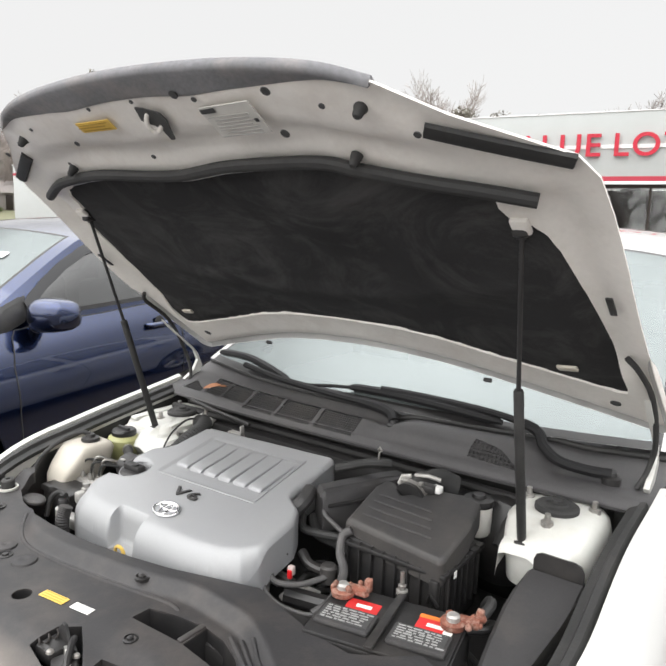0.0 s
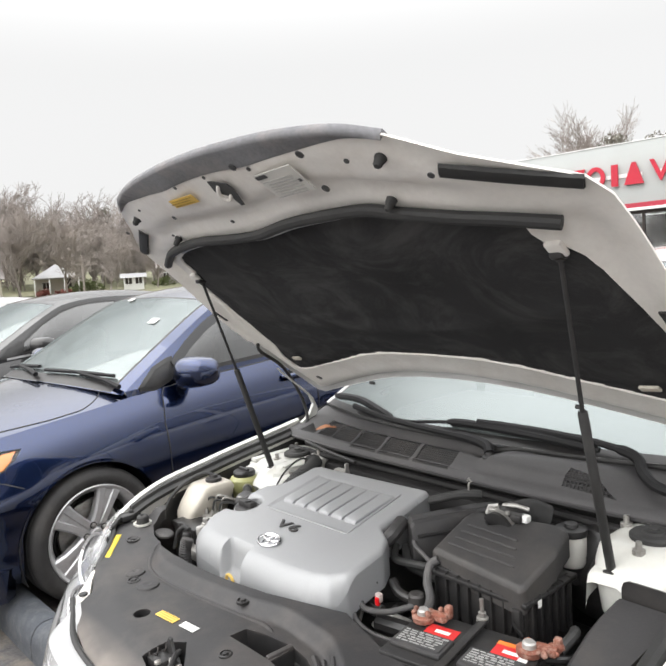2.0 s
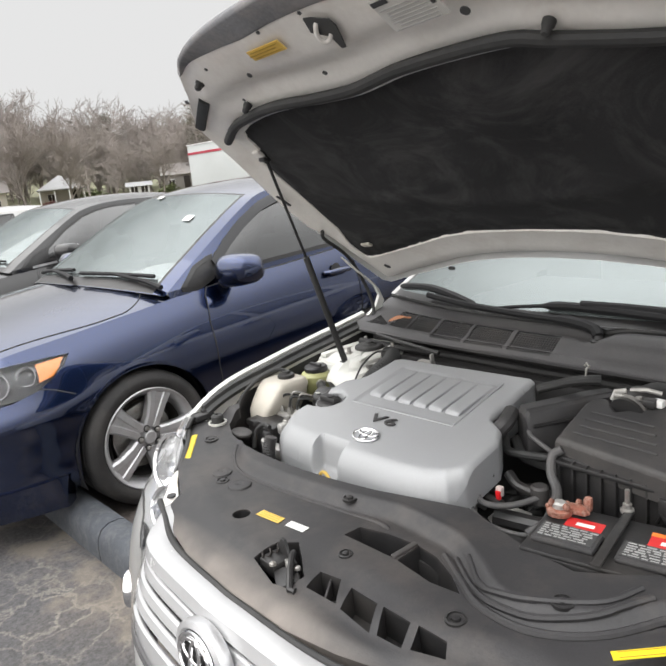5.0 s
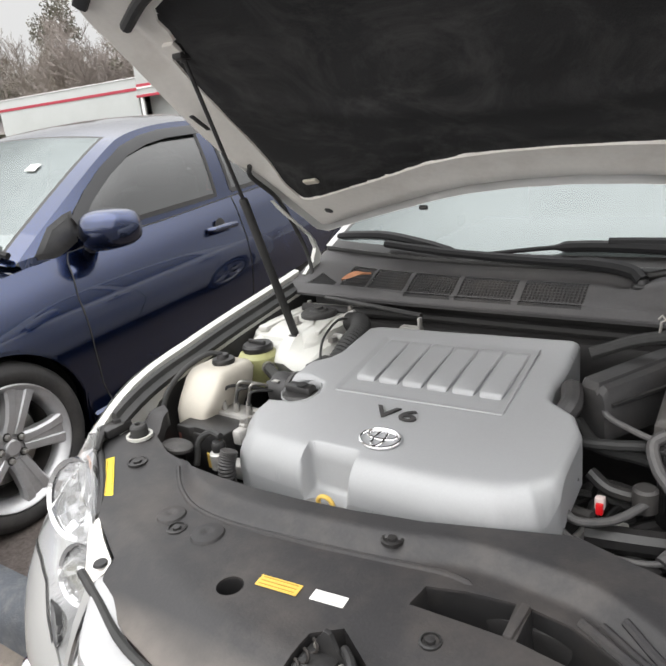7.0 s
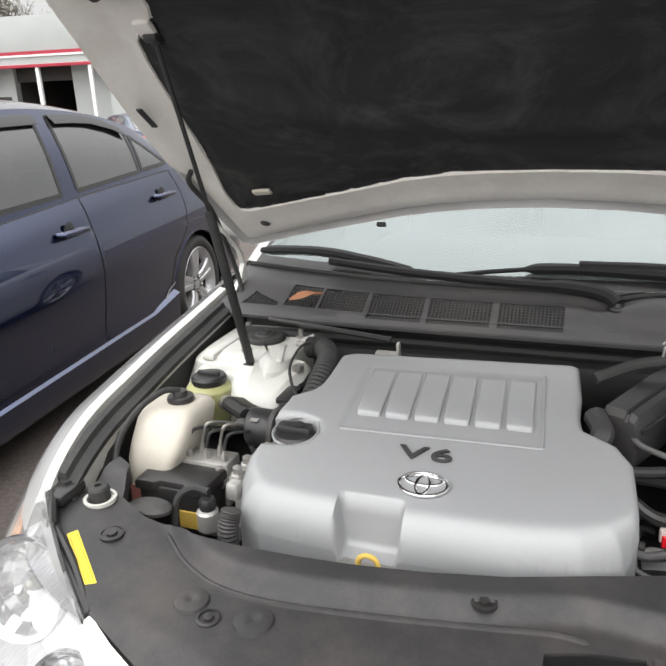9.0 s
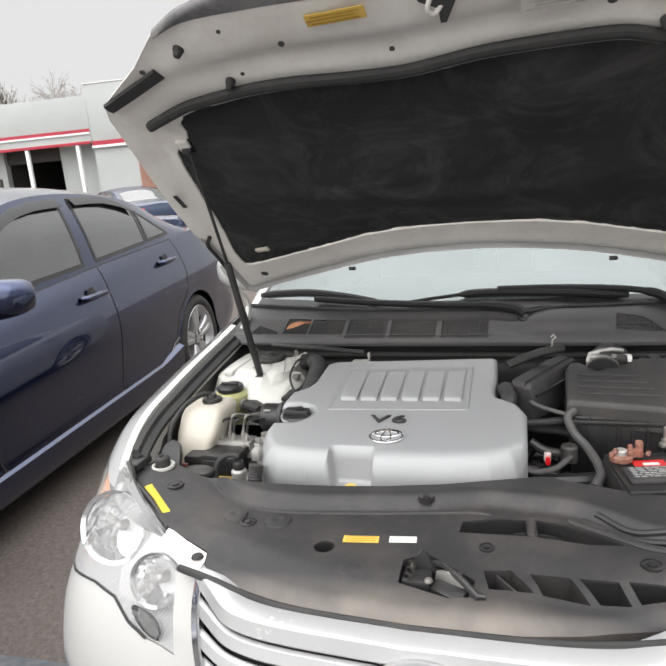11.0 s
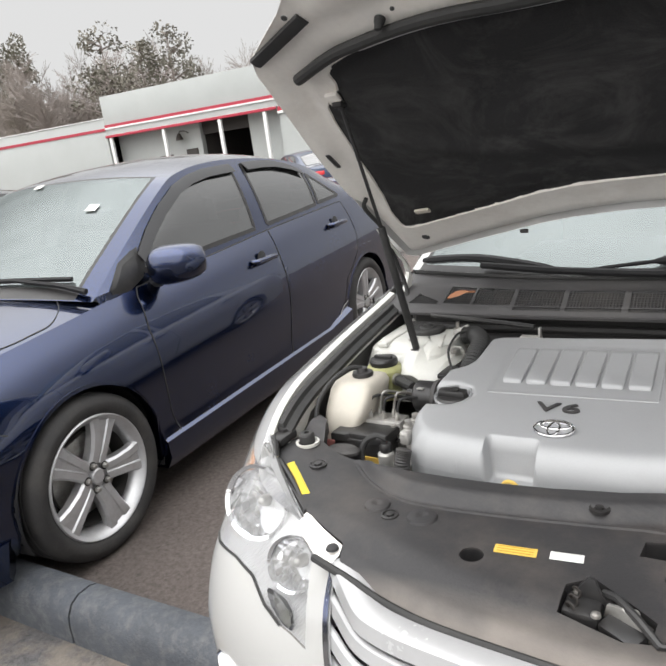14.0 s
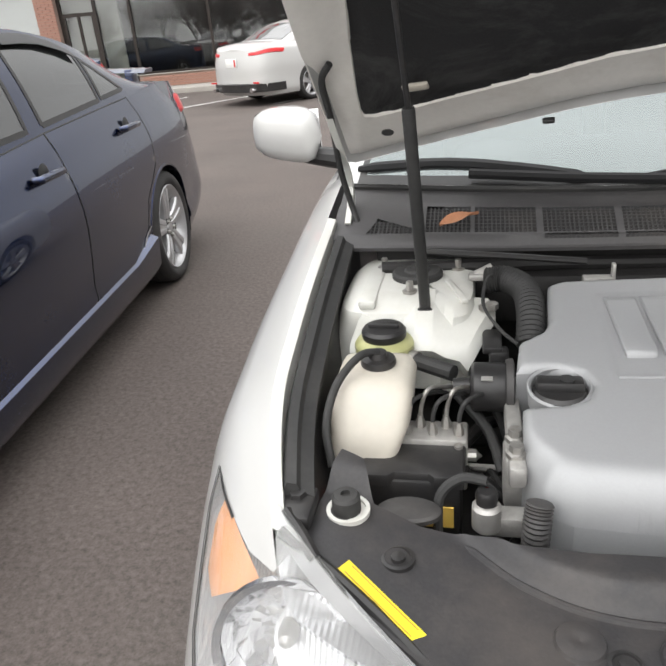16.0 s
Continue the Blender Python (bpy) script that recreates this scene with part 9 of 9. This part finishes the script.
# ---- the other parked cars ----
def lot_car(label, m, paint, shell, windows, doors, nose, hubs, chrome=False, spoiler=False, pane=BODYGLASS, tail=(0.85, 4.05, 4.51, 0.82, 1.0), hub_x=0.85, mirror=(0.92, 1.56, 1.04), mirror_mat=None, plate=None):
    car, rest = sedan(label, m, paint, shell, hubs, windows, doors, nose, hub_x=hub_x, arch=0.345, fine=0.8, handles=((2.32, 0.87), (3.3, 0.91)), mirror=mirror, window_trim=BLACK, pane=pane, group="cars on the lot", ws_edge=0.89 if shell is BLUE_SHELL else 0.94)
    for flip in (False, True):
        side = -1 if flip else 1
        for n, material in (("headlight", LAMPDARK), ("upper_grille", BLACK), ("middle_grille", BLACK), ("lower_grille", BLACK), ("fog_recess", BLACK), ("grille", BLACK), ("bumper_slot", BLACK), ("intake", BLACK)):
            if n in rest:
                d = rest[n]
                build({"upper_grille": "grille", "middle_grille": "grille", "lower_grille": "intake"}.get(n, n), *(mirrored(d) if flip else d), material, car)
        x0, y0, y1, z0, z1 = tail
        d = lamp_patch(shell, (x0 - 0.005, y0 + 0.05, z0 + 0.04), (x0 - 0.46, y1 + 0.09, z0 + 0.03), (x0 - 0.46, y1 + 0.09, z1 - 0.05), (x0 - 0.005, y0, z1 - 0.02), 0.012)
        build("tail_lamp", *(mirrored(d) if flip else d), REDLENS, car, "red tail lamp")
        if chrome:
            line = [(y, shell.belt(y)[2] + 0.018) for y in np.linspace(1.32, 3.4, 24)]
            d = ribbon(shell.glass, line, 0.018, 0.004)
            build("belt_trim", *(mirrored(d) if flip else d), GRILLE_SILVER, car, "bright chrome trim")
    for x0, x1 in ((-0.50, 0.02), (0.12, 0.60)):
        p = [Vector(shell.roof(x / 0.7, 0.42 + 0.25 * (x - x0))) + Vector((0, -0.012, 0.014)) for x in np.linspace(x0, x1, 7)]
        part("wiper", Geo().tube(p, 0.011, 6), WIPER, car)
    if spoiler:
        rings = []
        for x in np.linspace(-0.6, 0.6, 17):
            y = 4.36 - 0.10 * (x / 0.62) ** 2
            rings.append([(x, y - 0.10, 1.137), (x, y - 0.06, 1.155), (x, y + 0.085, 1.151), (x, y + 0.05, 1.135)])
        part("trunk_spoiler", Geo().loft(rings).box((-0.5, 4.27, 1.10), (0.05, 0.12, 0.09), 0.01).box((0.5, 4.27, 1.10), (0.05, 0.12, 0.09), 0.01), paint, car)
    return car


HUBS = [(0.90, 0.315), (3.50, 0.315)]
GLASSY = glass("light_side_glass", (0.35, 0.37, 0.37))
DEEPBLUE = mat("dark_blue_paint", (0.012, 0.028, 0.075), 0.35, metal=0.3, coat=1.0, var=0.06, bump=0.0)
MAROON = mat("dark_red_black_paint", (0.03, 0.018, 0.018), 0.35, metal=0.3, coat=1.0, var=0.06, bump=0.0)
lot_car("near-black saloon with chrome window trim parked on the lot", pose(-5.25, -0.30, 0, rz=7), GRAPHITE, BLUE_SHELL, BLUE_WINDOWS, BLUE_DOORS, BLUE_NOSE, HUBS, chrome=True)
lot_car("white saloon with clear side windows parked beyond a black car", pose(-7.95, -0.66, 0, rz=7), WHITE, BLUE_SHELL, BLUE_WINDOWS, BLUE_DOORS, BLUE_NOSE, HUBS, pane=GLASSY)
lot_car("dark saloon at the far end of the parked row", pose(-10.75, -0.95, 0, rz=7), MAROON, BLUE_SHELL, BLUE_WINDOWS, BLUE_DOORS, BLUE_NOSE, HUBS)
lot_car("dark blue saloon parked nose to the shop, red tail lamp showing", pose(-12.13, 15.75, 0, rz=-126.9), DEEPBLUE, BLUE_SHELL, BLUE_WINDOWS, BLUE_DOORS, BLUE_NOSE, HUBS)
far_white = lot_car("white saloon seen from behind, wide red tail lamps, black lower bumper", pose(-2.35, 16.97, 0, rz=148), WHITE, W, W_WINDOWS, W_DOORS, [("headlight", HEADLAMP), ("grille", GRILLE), ("intake", INTAKE)], [(0.97, 0.32), (3.79, 0.32)], tail=(0.88, 4.35, 4.88, 0.86, 1.0), hub_x=0.89, mirror=(1.0, 1.66, 1.03))
rings = []
for x, y in ((-0.87, 4.45), (-0.80, 4.72), (-0.66, 4.92), (-0.4, 5.02), (0, 5.05), (0.4, 5.02), (0.66, 4.92), (0.80, 4.72), (0.87, 4.45)):
    rings.append([(x * 0.9, y - 0.2, 0.24), (x, y, 0.26), (x * 1.01, y + 0.012, 0.40), (x * 0.9, y - 0.1, 0.46)])
part("rear_diffuser", Geo().loft(rings), BLACK, far_white, "black lower bumper")
for x in (-0.55, 0.55):
    part("exhaust", Geo().tube([(x, 4.85, 0.31), (x, 5.06, 0.30)], 0.04, 14), CHROME, far_white)
    part("reflector", Geo().box((x * 1.15, 4.985, 0.43), (0.16, 0.02, 0.03), 0.005), REDLENS, far_white)
part("number_plate", Geo().box((0, 5.005, 0.78), (0.31, 0.015, 0.155), 0.006), PAPER, far_white, "white number plate")
part("plate_band", Geo().box((-0.11, 5.014, 0.78), (0.04, 0.004, 0.13)), RED, far_white)


# ---- lawn, houses and trees far off ----
# distance haze is put into these pale bark, twig and needle colours
BARK = mat("bark", (0.27, 0.235, 0.215), 0.9, var=0.25, scale=0.6, bump=0.2)
TWIG = mat("twigs", (0.29, 0.255, 0.235), 0.9, var=0.2, scale=0.3, bump=0.0)
NEEDLE = mat("pine_needles", (0.16, 0.15, 0.122), 0.85, var=0.35, scale=0.5, bump=0.0)
GRASS = mat("lawn_grass", (0.15, 0.15, 0.085), 0.95, var=0.25, scale=0.15, fine=3, bump=0.3, dirt=(0.21, 0.18, 0.13), dirt_amt=0.6, dirt_scale=0.08)
SIDING = mat("cream_siding", (0.50, 0.465, 0.40), 0.8, var=0.06, bump=0.05)
SHINGLE = mat("grey_shingle", (0.24, 0.22, 0.21), 0.9, var=0.15, bump=0.1)
PALEROOF = mat("pale_roof", (0.36, 0.36, 0.365), 0.8, var=0.08, bump=0.1)
HEDGE = mat("bush_leaves", (0.12, 0.14, 0.06), 0.9, var=0.35, scale=1.0, bump=0.0)
REDBUSH = mat("red_bush", (0.22, 0.07, 0.06), 0.9, var=0.3, bump=0.0)


def at_az(az, d, z=0.0):
    return Vector((1 + d * math.sin(radians(az)), -0.5 + d * math.cos(radians(az)), z))


def lawn_z(x, y):
    r = math.hypot(x - 1, y + 0.5)
    # the last 10 m rise is added to cover sky gaps between trees
    return 3.6 * step(62, 150, r) + 10 * step(158, 225, r) + 0.25 * math.sin(x * 0.07) * step(62, 80, r)


verts, faces = [], []
na, nr = 26, 12
for i in range(na + 1):
    for j in range(nr + 1):
        az, d = -110 + 85 * i / na, 58 + (240 - 58) * (j / nr) ** 1.4
        p = at_az(az, d)
        verts.append((p.x, p.y, lawn_z(p.x, p.y) + (0.03 if j else -0.05)))
for i in range(na):
    for j in range(nr):
        a = i * (nr + 1) + j
        faces.append((a, a + nr + 1, a + nr + 2, a + 1))
tagged(build("lawn", verts, faces, GRASS), "dull winter lawn rising towards the woods", "lawn", kind="structure")


def branches(rng, height, spread, levels=4, trunk=0.16, start=0.3, fan=3, droop=0.0):
    """Segments (a, b, ra, rb, level) of a bare tree."""
    segs = []

    def grow(p, d, length, r, level):
        n = 3 if level < 2 else 2
        pts = [p]
        for k in range(n):
            d = (d + Vector((rng.gauss(0, 0.14), rng.gauss(0, 0.14), rng.gauss(0.05 - droop, 0.08)))).normalized()
            q = pts[-1] + d * (length / n)
            r1 = r * (1 - 0.45 * (k + 1) / n)
            segs.append((pts[-1], q, r * (1 - 0.45 * k / n), r1, level))
            pts.append(q)
            if level < levels and (level > 0 or (k + 1) / n > start):
                for _ in range(fan if level else 3):
                    a = rng.uniform(0, 2 * math.pi)
                    side = Vector((math.cos(a), math.sin(a), 0))
                    side = (side - d * side.dot(d)).normalized()
                    w = rng.uniform(0.45, 0.95) * spread
                    grow(pts[-1] - (q - pts[-2]) * rng.uniform(0, 0.6), (d + side * w).normalized(), length * rng.uniform(0.42, 0.66), r1 * 0.6, level + 1)

    grow(Vector((0, 0, 0)), Vector((0, 0, 1)), height * 0.62, trunk, 0)
    return segs


def tubes(segs, pick, thin):
    v, f = [], []
    for a, b, ra, rb, lv in segs:
        if not pick(lv):
            continue
        d = (b - a).normalized()
        u = d.orthogonal().normalized()
        w = d.cross(u)
        k = len(v)
        for c, r in ((a, max(ra, thin)), (b, max(rb, thin * 0.7))):
            for j in range(3):
                t = 2 * math.pi * j / 3
                v.append(tuple(c + (u * math.cos(t) + w * math.sin(t)) * r))
        f += [(k, k + 1, k + 4, k + 3), (k + 1, k + 2, k + 5, k + 4), (k + 2, k, k + 3, k + 5)]
    return v, f


def leaf_cloud(rng, centres, n, size):
    """Many small crossed leaves round the given centres (place, radius)."""
    v, f = [], []
    for c, r in centres:
        for _ in range(n):
            d = Vector((rng.gauss(0, 1), rng.gauss(0, 1), rng.gauss(0, 0.8))).normalized() * r * rng.uniform(0.35, 1) ** 0.6
            a = Vector((rng.gauss(0, 1), rng.gauss(0, 1), rng.gauss(0, 1))).normalized()
            b = a.orthogonal().normalized()
            s = size * rng.uniform(0.6, 1.4)
            p = c + d
            k = len(v)
            v += [tuple(p - a * s), tuple(p + b * s * 0.5), tuple(p + a * s), tuple(p - b * s * 0.5)]
            f.append((k, k + 1, k + 2, k + 3))
    return v, f


TREE_DATA = {}


def bare_tree(label, p, height, seed, spread=1.0, turn=0.0, levels=4, thin=0.016, group="bare trees"):
    key = (seed, spread, levels, thin)
    if key not in TREE_DATA:
        segs = branches(random.Random(seed), 10.0, spread, levels)
        made = []
        for n, sel, material in (("trunk", lambda q: q < 2, BARK), ("crown", lambda q: q >= 2, TWIG)):
            me = bpy.data.meshes.new(n)
            me.from_pydata(*(lambda vf: (vf[0], [], vf[1]))(tubes(segs, sel, thin)))
            me.materials.append(material)
            made.append((n, me, max(max(s[0].z, s[1].z) for s in segs)))
        TREE_DATA[key] = made
    top = TREE_DATA[key][0][2]
    t = thing("tree", label, "tree", group, Matrix.Translation(p) @ Matrix.Rotation(turn, 4, "Z") @ Matrix.Scale(height / top, 4))
    for n, me, _ in TREE_DATA[key]:
        new(n, me).parent = t
    return t


def pine(label, p, height, seed, width=0.22, base=0.35):
    rng = random.Random(seed)
    t = thing("pine_tree", label, "tree", "pines", Matrix.Translation(p))
    part("trunk", Geo().tube([(0, 0, 0), (0.1, 0, height * 0.5), (0.05, 0.1, height * 0.96)], [height * 0.018, height * 0.013, 0.03], 8), BARK, t)
    centres, segs = [], []
    for i in range(34):
        z = height * (base + (1 - base) * rng.random())
        k = (1 - (z / height - base) / (1 - base))
        r = height * width * (0.35 + 0.9 * k) * rng.uniform(0.4, 1.0)
        a = rng.uniform(0, 2 * math.pi)
        c = Vector((r * math.cos(a), r * math.sin(a), z + 0.15 * r))
        centres.append((c, height * rng.uniform(0.045, 0.085)))
        segs.append((Vector((0.07, 0.05, z - 0.2 * r)), c, 0.07, 0.03, 1))
    build("limbs", *tubes(segs, lambda q: True, 0.03), BARK, t)
    build("crown", *leaf_cloud(rng, centres, 60, height * 0.011), NEEDLE, t, flat=True)
    return t


# woods, as one mass of many bare trees
rng = random.Random(5)
kinds = []
for s in range(5):
    segs = branches(random.Random(40 + s), 10.0, 0.75, 4, trunk=0.13, fan=2)
    v, f = tubes(segs, lambda q: True, 0.021)
    v = np.array(v)
    kinds.append((v / v[:, 2].max(), np.array(f)))
vs, fs, k = [], [], 0
for i in range(340):
    az, d = rng.uniform(-92, -36), rng.uniform(112, 160)
    hh = d * (math.tan(radians(8.4 if az < -72 else 7.4 if az < -62 else 7.0)) * rng.uniform(0.62, 1.0))
    if i % 4 == 0:
        d, hh = rng.uniform(108, 125), rng.uniform(5, 9)
    p = at_az(az, d)
    v, f = kinds[rng.randrange(5)]
    a = rng.uniform(0, 6.28)
    rot = np.array([[math.cos(a), -math.sin(a), 0], [math.sin(a), math.cos(a), 0], [0, 0, 1]])
    vs.append((v * np.array([rng.uniform(1.0, 1.35), rng.uniform(1.0, 1.35), 1]) * hh) @ rot.T + np.array([p.x, p.y, lawn_z(p.x, p.y) - 0.2]))
    fs.append(f + k)
    k += len(v)
for i in range(150):
    # added unseen trees round the rest of the lot, to darken low reflections
    az, d = rng.uniform(25, 250), rng.uniform(75, 120)
    hh = rng.uniform(7, 13)
    p = at_az(az, d)
    v, f = kinds[rng.randrange(5)]
    vs.append(v * np.array([hh * 1.3, hh * 1.3, hh]) + np.array([p.x, p.y, -0.2]))
    fs.append(f + k)
    k += len(v)
vv, ff = np.concatenate(vs), np.concatenate(fs)
me = bpy.data.meshes.new("woods")
me.vertices.add(len(vv))
me.vertices.foreach_set("co", vv.astype(np.float32).ravel())
me.loops.add(ff.size)
me.loops.foreach_set("vertex_index", ff.astype(np.int32).ravel())
me.polygons.add(len(ff))
me.polygons.foreach_set("loop_start", np.arange(0, ff.size, 4, dtype=np.int32))
me.update(calc_edges=True)
me.validate()
me.materials.append(TWIG)
tagged(new("woods", me), "far woods of bare grey-brown winter trees", "woods", kind="stuff")


def sited(az, d):
    p = at_az(az, d)
    p.z = lawn_z(p.x, p.y) - 0.1
    return p


# single trees
for az, d, el, seed in ((-78.5, 92, 8.2, 11), (-74.6, 96, 8.0, 12), (-71.2, 92, 7.6, 13), (-67.9, 100, 6.6, 14), (-64.2, 100, 6.4, 11)):
    bare_tree("bare branching tree standing near the houses", sited(az, d), d * math.tan(radians(el)) - 1.0, seed, 1.0, az)
for az, d, el, seed in ((-32.0, 85, 12.0, 21), (-29.0, 85, 11.5, 22), (-27.6, 90, 10.6, 23), (-36.2, 88, 8.8, 24), (-39.6, 88, 9.6, 21), (-42.0, 92, 8.3, 22), (-14.6, 92, 9.7, 24), (-12.8, 92, 10.0, 23), (-10.0, 92, 9.8, 22), (-46.8, 56, 9.6, 23), (-48.6, 60, 10.4, 21), (-49.8, 58, 9.4, 24), (-51.4, 62, 10.6, 22), (-53.0, 60, 9.8, 23), (-54.6, 64, 10.2, 21), (-56.4, 66, 9.4, 24), (-58.4, 70, 9.2, 22)):
    bare_tree("thin bare tree behind the building", at_az(az, d), d * math.tan(radians(el)) + 1.4, seed, 0.8, az * 3, 4, 0.015)
for az, d, el, seed, w, b in ((-45.6, 50, 10.3, 31, 0.24, 0.3), (-47.9, 50, 9.6, 32, 0.24, 0.35), (-50.5, 54, 10.4, 33, 0.24, 0.35), (-44.2, 54, 8.0, 34, 0.22, 0.3), (-26.3, 60, 9.2, 35, 0.16, 0.4), (-23.8, 60, 9.1, 36, 0.16, 0.4), (-20.5, 64, 8.6, 37, 0.16, 0.4)):
    pine("dark shaggy pine tree rising over the roof", at_az(az, d), d * math.tan(radians(el)) + 1.4, seed, w, b)
for az, d, el, seed in ((-56.3, 100, 11.2, 38), (-57.6, 104, 9.6, 42), (-61.0, 110, 7.4, 39), (-68.0, 125, 6.6, 40), (-80.5, 112, 6.4, 41)):
    pine("tall dark pine among bare woods", sited(az, d), d * math.tan(radians(el)) - 1.5, seed, 0.17, 0.4)


def house(label, p, turn, w, dpt, wall_h, ridge, siding, roofing, hip=False, porch=False):
    h = thing("house", label, "house", m=Matrix.Translation(p) @ Matrix.Rotation(turn, 4, "Z"))
    part("wall", Geo().box((0, 0, wall_h / 2), (w, dpt, wall_h), 0.03), siding, h)
    e = 0.45
    k = dpt / 2 if hip else -e
    a = [(-w / 2 - e, -dpt / 2 - e, wall_h - 0.1), (w / 2 + e, -dpt / 2 - e, wall_h - 0.1), (w / 2 + e, dpt / 2 + e, wall_h - 0.1), (-w / 2 - e, dpt / 2 + e, wall_h - 0.1), (-w / 2 + k, 0, ridge), (w / 2 - k, 0, ridge)]
    part("roof", Geo().add(a, [(0, 1, 5, 4), (2, 3, 4, 5), (1, 2, 5), (3, 0, 4), (3, 2, 1, 0)]), roofing, h)
    n = max(2, int(w / 2.2))
    k_door = n // 2 if w > 3 else -1
    for i in range(n):
        x = -w / 2 + w * (i + 0.5) / n
        wd = part("door" if i == k_door else "window", Geo().box((x, -dpt / 2 - 0.03, 1.15 if i == k_door else 1.35), (0.95, 0.1, 2.1 if i == k_door else 1.0), 0.02), TRIMW if i != k_door else BRONZE, h)
        if i != k_door:
            for s in (-0.24, 0.24):
                part("pane", Geo().box((x + s, -dpt / 2 - 0.085, 1.35), (0.4, 0.03, 0.84)), BRONZE, wd)
    if porch:
        part("porch_roof", Geo().box((0, -dpt / 2 - 1.2, wall_h - 0.1), (w + 0.6, 2.4, 0.16), 0.03), roofing, h)
        for i in range(4):
            part("porch_post", Geo().box((-w / 2 + w * i / 3, -dpt / 2 - 2.2, wall_h / 2), (0.14, 0.14, wall_h), 0.02), TRIMW, h)
    return h


house("cream clapboard house with a grey shingle roof", sited(-78.8, 98), radians(78.8), 9.7, 7, 2.7, 4.4, SIDING, SHINGLE)
house("small house with a pale hipped roof and porch", sited(-71.9, 100), radians(71.9), 5.4, 5.4, 2.4, 4.3, SIDING, PALEROOF, True, True)
house("white garden shed with two dark windows", sited(-66.05, 98), radians(66), 2.7, 2.6, 1.9, 2.4, TRIMW, PALEROOF)
house("grey house half hidden among trees", sited(-62.2, 112), radians(62), 7, 6, 2.6, 4.3, SHINGLE, SHINGLE)
for az, d, r, material, what in ((-69.4, 97, 1.5, HEDGE, "rounded green bush on the lawn"), (-70.2, 96, 1.0, HEDGE, "rounded green bush on the lawn"), (-73.0, 95, 0.9, REDBUSH, "reddish bush before the porch"), (-71.4, 94, 0.8, REDBUSH, "reddish bush before the porch"), (-82, 110, 3.0, HEDGE, "tall green shrub beside the house"), (-79.5, 112, 3.2, HEDGE, "tall green shrub beside the house"), (-63.6, 104, 1.2, HEDGE, "rounded green bush on the lawn")):
    b = thing("bush", what, "bush", "bushes", Matrix.Translation(sited(az, d)))
    rr = random.Random(int(az * 10))
    cs = [(Vector((rr.gauss(0, 0.45), rr.gauss(0, 0.45), 0.5 + rr.uniform(-0.2, 0.4))) * r, r * 0.5) for _ in range(9)]
    build("leaves", *leaf_cloud(rr, cs, 60, r * 0.14), material, b, flat=True)
    part("stem", Geo().tube([(0, 0, -0.1), (0, 0, r * 0.6)], 0.05, 6), BARK, b)
pole = thing("utility_pole", "wooden utility pole with a crossarm", "pole", m=Matrix.Translation(sited(-69.9, 88)))
part("pole", Geo().tube([(0, 0, 0), (0, 0, 5.2)], [0.13, 0.09], 8), BARK, pole)
part("crossarm", Geo().box((0, 0, 4.6), (0.1, 1.2, 0.12), 0.01, Matrix.Rotation(0.4, 4, "Z")), BARK, pole)
